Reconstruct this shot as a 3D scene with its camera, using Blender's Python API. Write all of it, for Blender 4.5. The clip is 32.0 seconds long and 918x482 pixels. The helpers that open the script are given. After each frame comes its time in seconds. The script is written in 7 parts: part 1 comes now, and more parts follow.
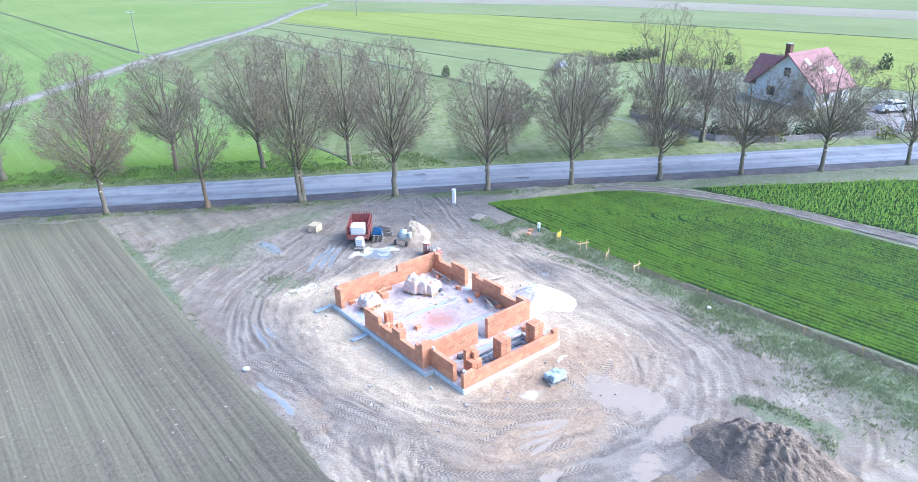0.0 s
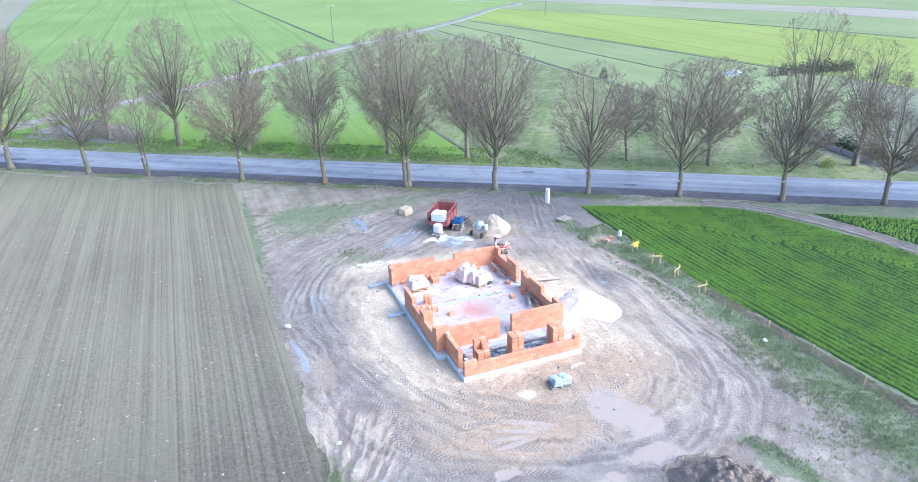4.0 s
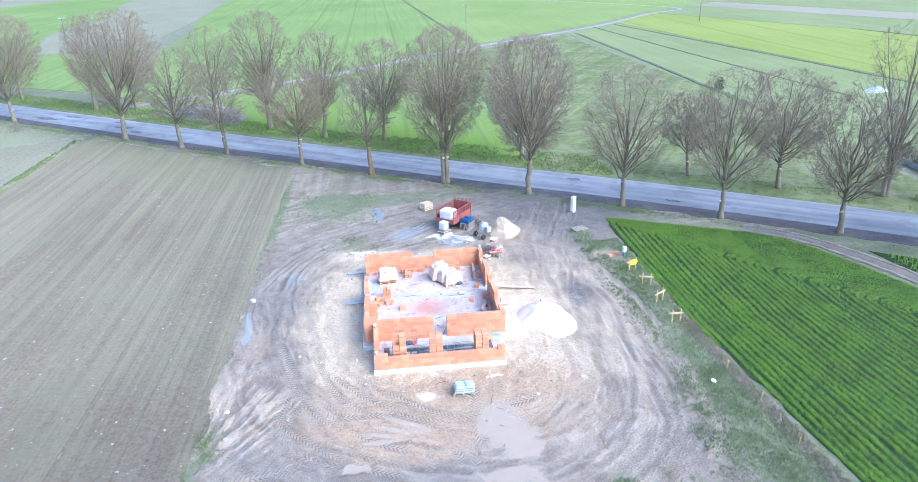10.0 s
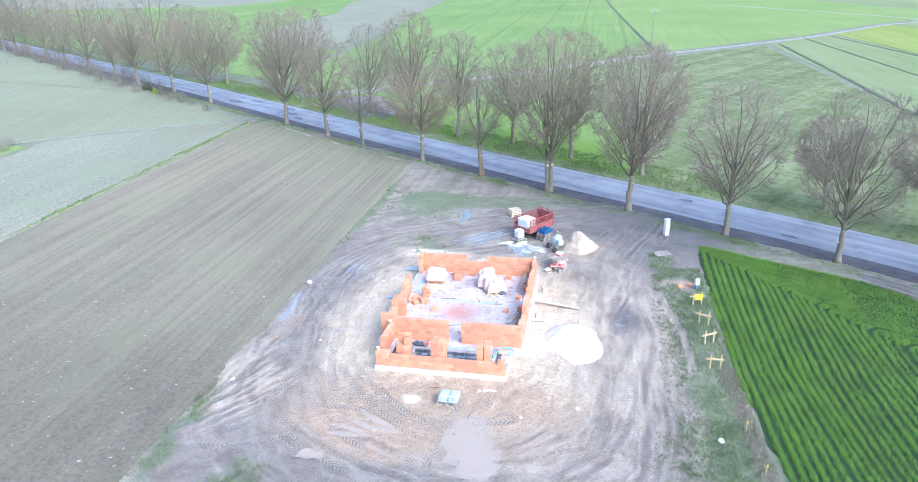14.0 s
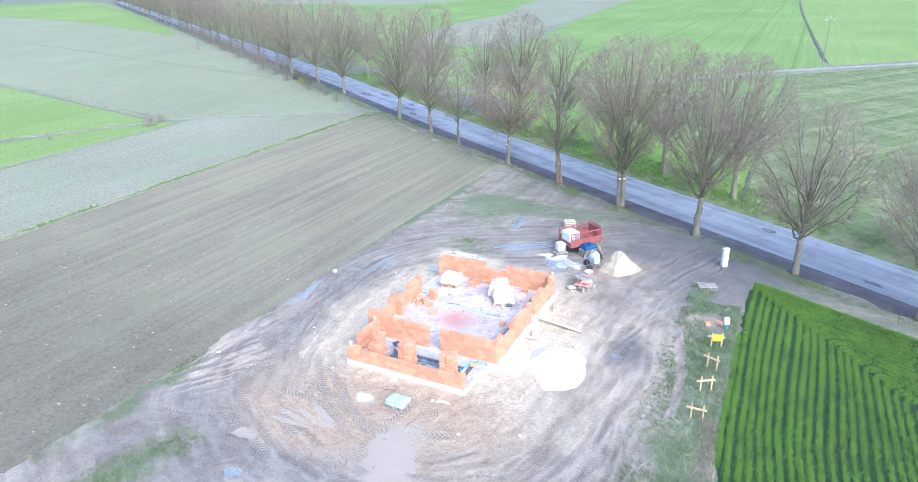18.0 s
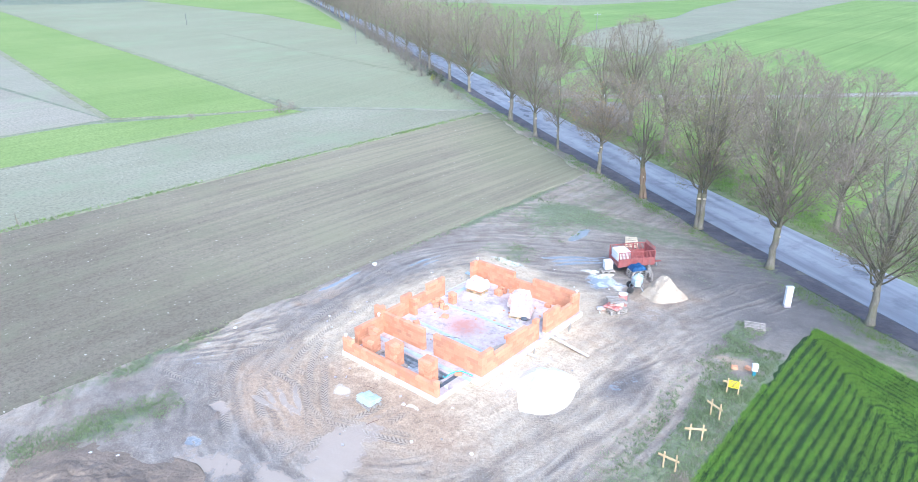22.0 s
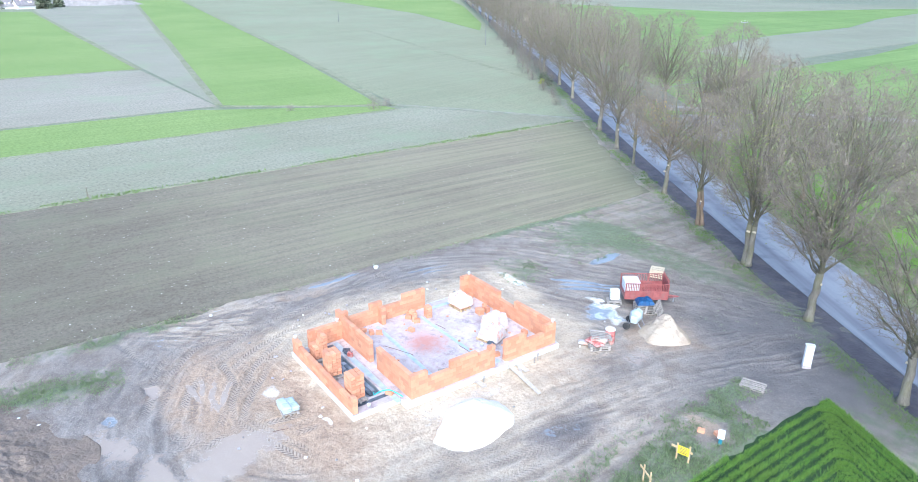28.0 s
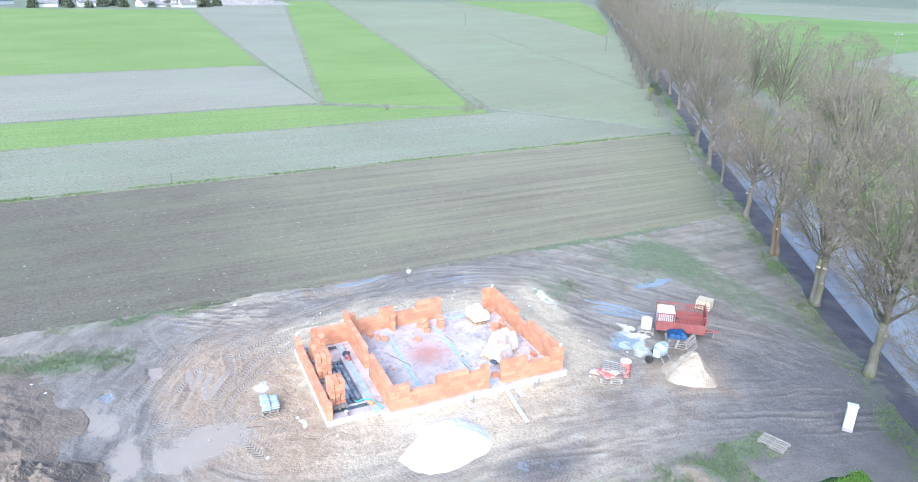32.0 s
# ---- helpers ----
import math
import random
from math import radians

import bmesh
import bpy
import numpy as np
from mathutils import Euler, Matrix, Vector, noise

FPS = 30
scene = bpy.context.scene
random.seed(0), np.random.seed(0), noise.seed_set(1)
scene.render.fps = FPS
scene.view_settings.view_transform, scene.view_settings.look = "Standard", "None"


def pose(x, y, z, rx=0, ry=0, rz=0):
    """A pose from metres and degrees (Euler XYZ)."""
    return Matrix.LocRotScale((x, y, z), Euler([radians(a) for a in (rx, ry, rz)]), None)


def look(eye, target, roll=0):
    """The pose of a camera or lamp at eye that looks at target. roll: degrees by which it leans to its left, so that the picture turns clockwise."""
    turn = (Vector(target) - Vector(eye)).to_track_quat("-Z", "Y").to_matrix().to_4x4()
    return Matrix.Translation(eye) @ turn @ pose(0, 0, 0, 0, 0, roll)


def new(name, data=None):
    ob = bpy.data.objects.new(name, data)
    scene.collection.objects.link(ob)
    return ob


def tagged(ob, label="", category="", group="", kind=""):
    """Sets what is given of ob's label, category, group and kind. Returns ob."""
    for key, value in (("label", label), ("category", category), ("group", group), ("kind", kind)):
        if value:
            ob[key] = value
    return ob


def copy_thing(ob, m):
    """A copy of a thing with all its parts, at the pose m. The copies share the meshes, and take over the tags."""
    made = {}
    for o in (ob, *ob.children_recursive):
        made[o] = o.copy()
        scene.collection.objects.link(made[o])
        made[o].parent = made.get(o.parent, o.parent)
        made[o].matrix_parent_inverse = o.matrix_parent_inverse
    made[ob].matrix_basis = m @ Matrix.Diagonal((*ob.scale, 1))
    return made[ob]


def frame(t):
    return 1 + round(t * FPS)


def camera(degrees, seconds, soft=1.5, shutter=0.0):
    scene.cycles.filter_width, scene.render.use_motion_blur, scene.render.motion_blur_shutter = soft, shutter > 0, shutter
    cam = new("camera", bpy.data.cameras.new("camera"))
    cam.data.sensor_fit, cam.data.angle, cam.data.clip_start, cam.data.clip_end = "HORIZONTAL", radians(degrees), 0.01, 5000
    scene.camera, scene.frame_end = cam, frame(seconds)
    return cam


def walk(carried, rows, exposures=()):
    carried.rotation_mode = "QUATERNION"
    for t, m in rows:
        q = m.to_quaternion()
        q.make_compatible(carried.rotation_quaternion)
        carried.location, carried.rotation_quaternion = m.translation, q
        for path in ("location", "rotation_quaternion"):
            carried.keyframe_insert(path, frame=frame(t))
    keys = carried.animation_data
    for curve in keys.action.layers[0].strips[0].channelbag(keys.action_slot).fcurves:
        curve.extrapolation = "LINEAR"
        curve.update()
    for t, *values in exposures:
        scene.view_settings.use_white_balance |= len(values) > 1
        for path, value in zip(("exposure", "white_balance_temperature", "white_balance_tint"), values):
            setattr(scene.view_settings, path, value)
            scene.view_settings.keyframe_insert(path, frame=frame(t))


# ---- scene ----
cam = camera(67.68, 32.0, soft=0.5)
# seconds, x, y, z, yaw, pitch, roll
ROWS = [
    (0, -18.421, -23.163, 22.096, -38.386, -24.039, -1.423),
    (0.5, -17.658, -23.687, 22.042, -38.393, -24.057, -1.462),
    (1, -16.777, -24.298, 21.953, -38.213, -24.054, -1.398),
    (1.5, -15.943, -24.963, 21.887, -34.675, -23.941, -1.382),
    (2, -14.971, -25.804, 21.860, -29.680, -23.785, -1.530),
    (2.5, -13.960, -26.583, 21.806, -28.033, -23.760, -1.556),
    (3, -13.036, -27.268, 21.751, -26.097, -23.704, -1.531),
    (3.5, -12.082, -27.947, 21.715, -23.712, -23.630, -1.480),
    (5.5, -8.385, -29.846, 21.581, -16.376, -23.425, -1.413),
    (6, -7.408, -30.099, 21.521, -16.423, -23.429, -1.355),
    (6.5, -6.437, -30.317, 21.439, -16.249, -23.404, -1.341),
    (7, -5.405, -30.535, 21.373, -15.693, -23.375, -1.332),
    (7.5, -4.369, -30.739, 21.312, -14.808, -23.339, -1.318),
    (8, -3.275, -30.915, 21.252, -13.524, -23.272, -1.330),
    (8.5, -2.169, -31.098, 21.174, -11.794, -23.205, -1.332),
    (9, -1.040, -31.261, 21.105, -9.964, -23.134, -1.331),
    (9.5, 0.086, -31.378, 21.060, -8.158, -23.109, -1.329),
    (10, 1.273, -31.467, 20.996, -6.335, -23.015, -1.345),
    (10.5, 2.465, -31.510, 20.954, -4.513, -22.950, -1.358),
    (11, 3.622, -31.505, 20.898, -2.490, -22.864, -1.300),
    (11.5, 4.850, -31.466, 20.873, 0.359, -22.766, -1.329),
    (12, 6.093, -31.381, 20.847, 3.340, -22.670, -1.339),
    (12.5, 7.369, -31.247, 20.823, 6.331, -22.567, -1.375),
    (13, 8.701, -31.047, 20.810, 8.797, -22.509, -1.418),
    (13.5, 9.916, -30.800, 20.775, 9.952, -22.448, -1.362),
    (14, 11.068, -30.493, 20.746, 11.483, -22.391, -1.294),
    (14.5, 12.272, -30.159, 20.721, 14.017, -22.303, -1.257),
    (15, 13.476, -29.764, 20.689, 16.464, -22.234, -1.227),
    (15.5, 14.647, -29.308, 20.657, 18.653, -22.175, -1.180),
    (17.5, 19.255, -27.034, 20.476, 25.225, -22.052, -0.918),
    (18, 20.256, -26.398, 20.445, 26.563, -22.023, -0.816),
    (18.5, 21.251, -25.741, 20.418, 28.554, -21.993, -0.746),
    (19, 22.210, -25.052, 20.401, 30.578, -21.980, -0.680),
    (19.5, 23.152, -24.376, 20.397, 32.411, -21.945, -0.622),
    (20, 24.008, -23.687, 20.389, 33.559, -21.939, -0.555),
    (20.5, 24.781, -23.019, 20.381, 34.701, -21.947, -0.469),
    (21, 25.508, -22.358, 20.365, 36.133, -21.921, -0.362),
    (21.5, 26.212, -21.711, 20.365, 38.365, -21.900, -0.300),
    (22, 26.903, -21.024, 20.358, 40.789, -21.877, -0.267),
    (22.5, 27.528, -20.303, 20.342, 42.326, -21.866, -0.244),
    (23, 28.087, -19.575, 20.315, 43.669, -21.880, -0.163),
    (23.5, 28.607, -18.835, 20.272, 45.026, -21.861, -0.092),
    (24, 29.114, -18.081, 20.246, 46.432, -21.832, -0.040),
    (24.5, 29.578, -17.334, 20.219, 47.824, -21.801, 0.020),
    (26.5, 31.170, -14.250, 20.183, 53.353, -21.761, 0.308),
    (27, 31.537, -13.423, 20.151, 53.611, -21.724, 0.279),
    (27.5, 31.827, -12.658, 20.124, 53.501, -21.718, 0.316),
    (28, 32.091, -11.933, 20.106, 53.947, -21.714, 0.389),
    (28.5, 32.383, -11.161, 20.077, 54.800, -21.687, 0.436),
    (29, 32.666, -10.376, 20.037, 55.708, -21.677, 0.468),
    (29.5, 32.933, -9.611, 20.008, 56.732, -21.635, 0.514),
    (30, 33.163, -8.860, 19.997, 58.248, -21.595, 0.604),
    (30.5, 33.402, -8.042, 19.989, 59.970, -21.564, 0.605),
    (31, 33.576, -7.278, 19.970, 61.614, -21.545, 0.676),
    (31.5, 33.751, -6.487, 19.941, 63.371, -21.498, 0.717),
    (32, 33.900, -5.683, 19.923, 65.156, -21.482, 0.764),
]
walk(cam, [(t, pose(x, y, z, 90 + pitch, 0, yaw) @ pose(0, 0, 0, 0, 0, roll)) for t, x, y, z, yaw, pitch, roll in ROWS],
     exposures=[(0.0, 1.28, 4895, 8.4), (19.0, 1.27, 4875, 7.5), (27.0, 1.2, 4890, 5.4), (32.0, 1.16, 4890, 4.6)])

# ---------------------------------------------------------------- light
world = bpy.data.worlds.new("sky")
scene.world = world
world.use_nodes = True
sky = world.node_tree.nodes.new("ShaderNodeTexSky")
sky.sky_type, sky.sun_disc = "NISHITA", False
SUN_EL, SUN_AZ = 40.0, 130.0
sky.sun_elevation, sky.sun_rotation = radians(SUN_EL), radians(SUN_AZ)
sky.air_density, sky.dust_density, sky.ozone_density = 1.0, 5.0, 1.0
back = world.node_tree.nodes["Background"]
back.inputs["Strength"].default_value = 0.15
world.node_tree.links.new(sky.outputs[0], back.inputs[0])
sun = new("sun", bpy.data.lights.new("sun", "SUN"))
sun.data.energy, sun.data.angle, sun.data.color = 0.95, radians(60), (1.0, 0.96, 0.92)
sx, sy = math.sin(radians(SUN_AZ)), math.cos(radians(SUN_AZ))
sun.matrix_world = look((sx * 50, sy * 50, 50 * math.tan(radians(SUN_EL))), (0, 0, 0))


# ---------------------------------------------------------------- materials
class Nodes:
    """Short hand for building a node material."""

    def __init__(self, name):
        self.mat = bpy.data.materials.new(name)
        self.mat.use_nodes = True
        self.t = self.mat.node_tree
        self.bsdf = self.t.nodes["Principled BSDF"]
        self.bsdf.inputs["Specular IOR Level"].default_value = 0.25

    def n(self, kind, **inputs):
        node = self.t.nodes.new("ShaderNode" + kind)
        for key, value in inputs.items():
            self.put(node, key.replace("_", " "), value)
        return node

    def put(self, node, key, value):
        if isinstance(value, bpy.types.NodeSocket):
            self.t.links.new(value, node.inputs[key])
        else:
            node.inputs[key].default_value = value

    def coord(self, scale=(1, 1, 1), turn=0.0, space="Object"):
        tex = self.n("TexCoord")
        m = self.n("Mapping", Scale=scale, Rotation=(0, 0, radians(turn)))
        self.t.links.new(tex.outputs[space], m.inputs["Vector"])
        return m.outputs[0]

    def where(self, scale=(1, 1, 1), turn=0.0):
        geo = self.n("NewGeometry")
        r = self.n("Mapping", Rotation=(0, 0, radians(turn)))
        self.t.links.new(geo.outputs["Position"], r.inputs["Vector"])
        m = self.n("Mapping", Vector=r.outputs[0], Scale=scale)
        return m.outputs[0]

    def noise(self, vec, scale, detail=4.0, rough=0.55):
        return self.n("TexNoise", Vector=vec, Scale=scale, Detail=detail, Roughness=rough).outputs["Fac"]

    def ramp(self, fac, lo, hi):
        node = self.n("MapRange")
        node.clamp = True
        for key, value in (("Value", fac), ("From Min", lo), ("From Max", hi)):
            self.put(node, key, value)
        return node.outputs[0]

    def mix(self, fac, a, b):
        node = self.t.nodes.new("ShaderNodeMix")
        node.data_type = "RGBA"
        for slot, value in ((0, fac), (6, a), (7, b)):
            if isinstance(value, bpy.types.NodeSocket):
                self.t.links.new(value, node.inputs[slot])
            else:
                node.inputs[slot].default_value = value if slot == 0 else (*value, 1.0)
        return node.outputs[2]

    def math(self, op, a, b=0.0):
        node = self.t.nodes.new("ShaderNodeMath")
        node.operation = op
        for slot, value in ((0, a), (1, b)):
            if isinstance(value, bpy.types.NodeSocket):
                self.t.links.new(value, node.inputs[slot])
            else:
                node.inputs[slot].default_value = value
        return node.outputs[0]

    def attr(self, name):
        node = self.n("Attribute")
        node.attribute_name = name
        return node.outputs["Fac"]

    def bump(self, height, strength=0.4, distance=0.02):
        node = self.n("Bump", Height=height, Strength=strength, Distance=distance)
        self.put(self.bsdf, "Normal", node.outputs[0])

    def done(self, color, rough=0.8, metal=0.0):
        self.put(self.bsdf, "Base Color", color if isinstance(color, bpy.types.NodeSocket) else (*color, 1.0))
        self.put(self.bsdf, "Roughness", rough)
        self.put(self.bsdf, "Metallic", metal)
        return self.mat


def surface(name, a, b, scale=6.0, rough=0.8, metal=0.0, bump=0.3, grain=60.0, dirt=None, vary=0.0, dist=0.01):
    """Two tones mixed by coarse noise, fine grain, optional dirt and per-object variation."""
    s = Nodes(name)
    v = s.coord()
    big, fine = s.noise(v, scale), s.noise(v, grain, 3.0)
    col = s.mix(s.ramp(big, 0.35, 0.65), a, b)
    col = s.mix(s.math("MULTIPLY", s.ramp(fine, 0.45, 0.8), 0.5), col, tuple(c * 0.6 for c in a))
    if dirt:
        col = s.mix(s.math("MULTIPLY", s.ramp(s.noise(v, scale * 0.4 + 0.7, 6.0), 0.52, 0.7), 0.7), col, dirt)
    if vary:
        info = s.n("ObjectInfo")
        hsv = s.n("HueSaturation", Color=col)
        s.put(hsv, "Value", s.math("ADD", s.math("MULTIPLY", info.outputs["Random"], vary), 1.0 - vary / 2))
        col = hsv.outputs[0]
    if bump:
        s.bump(fine, bump, dist)
    return s.done(col, rough, metal)


def field_mat(name, a, b, stripe_a=0.0, period=0.6, turn=0.0, patch=0.05, c=None, fine=3.0, bump=0.5, lines=None, speck=None, shoots=None, grade=None, dusty=0.0):
    """Crop or bare field: broad patches, long drill rows, wheel lines and clods."""
    s = Nodes(name)
    v = s.where(turn=turn)
    broad = s.noise(v, patch, 5.0, 0.6)
    stretched = s.noise(s.where((1.0, 0.04, 1.0), turn), 0.9, 4.0)
    col = s.mix(s.ramp(s.math("ADD", s.math("MULTIPLY", broad, 0.8), s.math("MULTIPLY", stretched, 0.2)), 0.38, 0.62), a, b)
    clod = s.noise(v, fine, 5.0, 0.7)
    col = s.mix(s.math("MULTIPLY", s.ramp(clod, 0.45, 0.64), 0.62), col, tuple(x * 0.55 for x in a))
    rows = s.ramp(s.noise(s.where((1.0, 0.015, 1.0), turn), 0.85 / period, 3.0, 0.75), 0.40, 0.60)
    if stripe_a:
        col = s.mix(s.math("MULTIPLY", rows, stripe_a), col, tuple(x * 0.5 for x in a))
    if grade:
        split = s.n("SeparateXYZ", Vector=s.where(turn=33.5))
        near = s.ramp(s.math("ADD", split.outputs["Y"], s.math("MULTIPLY", s.math("SUBTRACT", broad, 0.5), 40.0)), grade[0], grade[1])
        col = s.mix(s.math("MULTIPLY", near, 0.85), col, grade[2])
    if speck:
        col = s.mix(s.ramp(s.noise(v, 4.5, 2.0, 0.4), 0.735, 0.755), col, speck)
    if c:
        col = s.mix(s.math("MULTIPLY", s.ramp(s.noise(v, patch * 2.3 + 0.01, 6.0, 0.7), 0.5, 0.68), 0.8), col, c)
    if shoots:
        split = s.n("SeparateXYZ", Vector=s.where())
        # the tone also grows paler towards the north, less so on the rows
        north = s.ramp(s.math("ADD", split.outputs["Y"], s.math("MULTIPLY", s.math("SUBTRACT", broad, 0.5), 60.0)), -10.0, 26.0)
        col = s.mix(s.math("MULTIPLY", north, s.math("SUBTRACT", 0.5, s.math("MULTIPLY", rows, 0.35))), col, tuple(x * 1.2 for x in shoots))
        up = s.ramp(s.noise(s.where((1.0, 0.1, 1.0), turn), 0.16, 5.0, 0.6), 0.4, 0.62)
        col = s.mix(s.math("MULTIPLY", up, s.math("SUBTRACT", 0.35, s.math("MULTIPLY", rows, 0.25))), col, shoots)
    if lines:
        tram = s.n("TexWave", Vector=s.where(turn=turn), Scale=0.314 / lines, Distortion=0.15)
        col = s.mix(s.math("MULTIPLY", s.ramp(tram.outputs["Fac"], 0.985, 0.998), 0.5), col, tuple(x * 0.5 for x in b))
    s.bump(s.math("ADD", s.math("MULTIPLY", rows, stripe_a), clod), bump, 0.08)
    s.put(s.bsdf, "Specular IOR Level", 0.08)
    s.put(s.bsdf, "Diffuse Roughness", dusty)
    return s.done(col, 0.95)


def ground_mat():
    """Building-site soil: mud, drying clay, sand, lime, wet hollows, sky-tinted puddles and weeds, by masks on the
    sheet.
    """
    s = Nodes("site_soil")
    v = s.where()
    n1, n2, n3, n4 = s.noise(v, 0.3, 6.0, 0.65), s.noise(v, 1.5, 7.0, 0.68), s.noise(v, 6.0, 6.0, 0.65), s.noise(v, 19.0, 3.0, 0.6)
    drag = s.attr("streak")
    blend = s.math("ADD", s.math("MULTIPLY", n2, 0.5), s.math("MULTIPLY", drag, 0.5))
    col = s.mix(s.ramp(s.math("ADD", s.math("MULTIPLY", n1, 0.5), s.math("MULTIPLY", drag, 0.5)), 0.36, 0.64), (0.186, 0.155, 0.125), (0.359, 0.308, 0.252))
    col = s.mix(s.math("MULTIPLY", s.ramp(n2, 0.5, 0.66), 0.55), col, (0.134, 0.106, 0.086))
    col = s.mix(s.math("MULTIPLY", s.ramp(s.noise(v, 0.7, 5.0, 0.6), 0.48, 0.62), 0.6), col, (0.160, 0.117, 0.086))
    col = s.mix(s.math("MULTIPLY", s.ramp(s.attr("sand"), 0.14, -0.35), 0.75), col, (0.103, 0.099, 0.102))
    pale = s.ramp(s.math("ADD", s.attr("sand"), s.math("MULTIPLY", s.math("SUBTRACT", blend, 0.5), 2.2)), 0.15, 1.0)
    col = s.mix(pale, col, s.mix(s.ramp(n2, 0.36, 0.62), (0.672, 0.555, 0.396), (0.478, 0.378, 0.261)))
    col = s.mix(s.ramp(s.math("ADD", s.attr("clay"), s.math("MULTIPLY", s.math("SUBTRACT", n2, 0.5), 1.1)), 0.2, 0.95), col, s.mix(s.ramp(s.math("ADD", s.math("MULTIPLY", n2, 0.7), s.math("MULTIPLY", n3, 0.3)), 0.38, 0.62), (0.459, 0.333, 0.219), (0.335, 0.235, 0.154)))
    col = s.mix(s.ramp(s.math("ADD", s.attr("lime"), s.math("MULTIPLY", s.math("SUBTRACT", n2, 0.5), 1.2)), 0.4, 0.72), col, (0.754, 0.720, 0.632))
    col = s.mix(s.math("MULTIPLY", s.ramp(n3, 0.5, 0.64), 0.26), col, (0.141, 0.11, 0.086))
    col = s.mix(s.math("MULTIPLY", s.ramp(n4, 0.54, 0.64), 0.32), col, (0.561, 0.482, 0.384))
    col = s.mix(s.math("MULTIPLY", s.ramp(n4, 0.44, 0.36), 0.32), col, (0.113, 0.090, 0.072))
    col = s.mix(s.math("MULTIPLY", s.math("MULTIPLY", s.attr("smear"), s.ramp(n3, 0.3, 0.55)), 0.52), col, (0.114, 0.092, 0.077))
    col = s.mix(s.math("MULTIPLY", s.math("MULTIPLY", s.attr("ridge"), s.ramp(n3, 0.35, 0.6)), 0.3), col, (0.485, 0.44, 0.374))
    press, off = s.attr("rut"), s.attr("aside")
    lug = s.math("ADD", s.math("ADD", s.attr("phase"), s.math("MULTIPLY", s.math("ABSOLUTE", off), 0.95)), s.math("MULTIPLY", s.math("GREATER_THAN", off, 0.0), 0.11))
    saw = s.math("FRACT", s.math("DIVIDE", lug, 0.22))
    tread = s.ramp(s.math("ABSOLUTE", s.math("SUBTRACT", saw, 0.5)), 0.16, 0.26)
    cut = s.math("MULTIPLY", press, s.ramp(n3, 0.28, 0.46))
    col = s.mix(s.math("MULTIPLY", cut, 0.62), col, s.mix(tread, (0.131, 0.105, 0.084), (0.407, 0.352, 0.288)))
    weeds = s.ramp(s.math("ADD", s.attr("grass"), s.math("MULTIPLY", s.math("SUBTRACT", n2, 0.5), 1.6)), 0.35, 0.8)
    green = s.mix(s.ramp(n3, 0.42, 0.6), (0.109, 0.135, 0.067), (0.179, 0.215, 0.110))
    col = s.mix(s.math("MULTIPLY", weeds, 0.85), col, green)
    # milky lime water, and puddles whose sky reflection is put into the colour
    milk_sky = s.ramp(s.math("ADD", s.attr("milk_sky"), s.math("MULTIPLY", s.math("SUBTRACT", n2, 0.5), 1.9)), 0.45, 0.65)
    col = s.mix(s.math("MULTIPLY", milk_sky, 0.6), col, (0.30, 0.355, 0.405))
    pool = s.ramp(s.math("ADD", s.attr("wet"), s.math("MULTIPLY", s.math("SUBTRACT", n2, 0.5), 1.6)), 0.44, 0.64)
    col = s.mix(s.math("MULTIPLY", pool, 0.85), col, (0.395, 0.325, 0.26))
    wet = s.math("MAXIMUM", pool, milk_sky)
    damp = s.ramp(s.attr("wet"), 0.1, 0.5)
    slick = s.math("MULTIPLY", s.ramp(s.attr("sand"), 0.55, -0.1), s.ramp(n1, 0.35, 0.6))
    rough = s.math("SUBTRACT", s.math("SUBTRACT", s.math("SUBTRACT", 0.92, s.math("MULTIPLY", slick, 0.4)), s.math("MULTIPLY", damp, 0.12)), s.math("MULTIPLY", wet, 0.55))
    rough = s.math("MAXIMUM", rough, 0.07)
    height = s.math("ADD", s.math("ADD", s.math("MULTIPLY", n3, 0.5), n2), s.math("ADD", s.math("MULTIPLY", n4, 0.08), s.math("MULTIPLY", s.math("MULTIPLY", tread, cut), 0.35)))
    s.bump(s.math("MULTIPLY", s.math("SUBTRACT", height, 0.85), s.math("SUBTRACT", 1.0, wet)), 0.65, 0.15)
    s.put(s.bsdf, "Specular IOR Level", s.math("SUBTRACT", 0.6, s.math("MULTIPLY", pool, 0.22)))
    return s.done(col, rough)


def brick_mat():
    """Hollow clay block: orange body, some burnt ones, fluted sides, chipped edges."""
    s = Nodes("clay_block")
    info = s.n("ObjectInfo")
    rnd = info.outputs["Random"]
    v = s.coord()
    n = s.noise(v, 9.0, 4.0)
    col = s.mix(s.ramp(rnd, 0.0, 0.9), (0.55, 0.26, 0.148), (0.675, 0.36, 0.212))
    col = s.mix(s.math("MULTIPLY", s.ramp(rnd, 0.925, 0.94), 0.45), col, (0.36, 0.15, 0.1))
    col = s.mix(s.math("MULTIPLY", s.ramp(n, 0.5, 0.75), 0.3), col, (0.5, 0.2, 0.12))
    flute = s.n("TexWave", Vector=v, Scale=16.0)
    s.bump(s.math("ADD", s.math("MULTIPLY", flute.outputs["Fac"], 0.6), n), 0.35, 0.008)
    return s.done(col, 0.88)


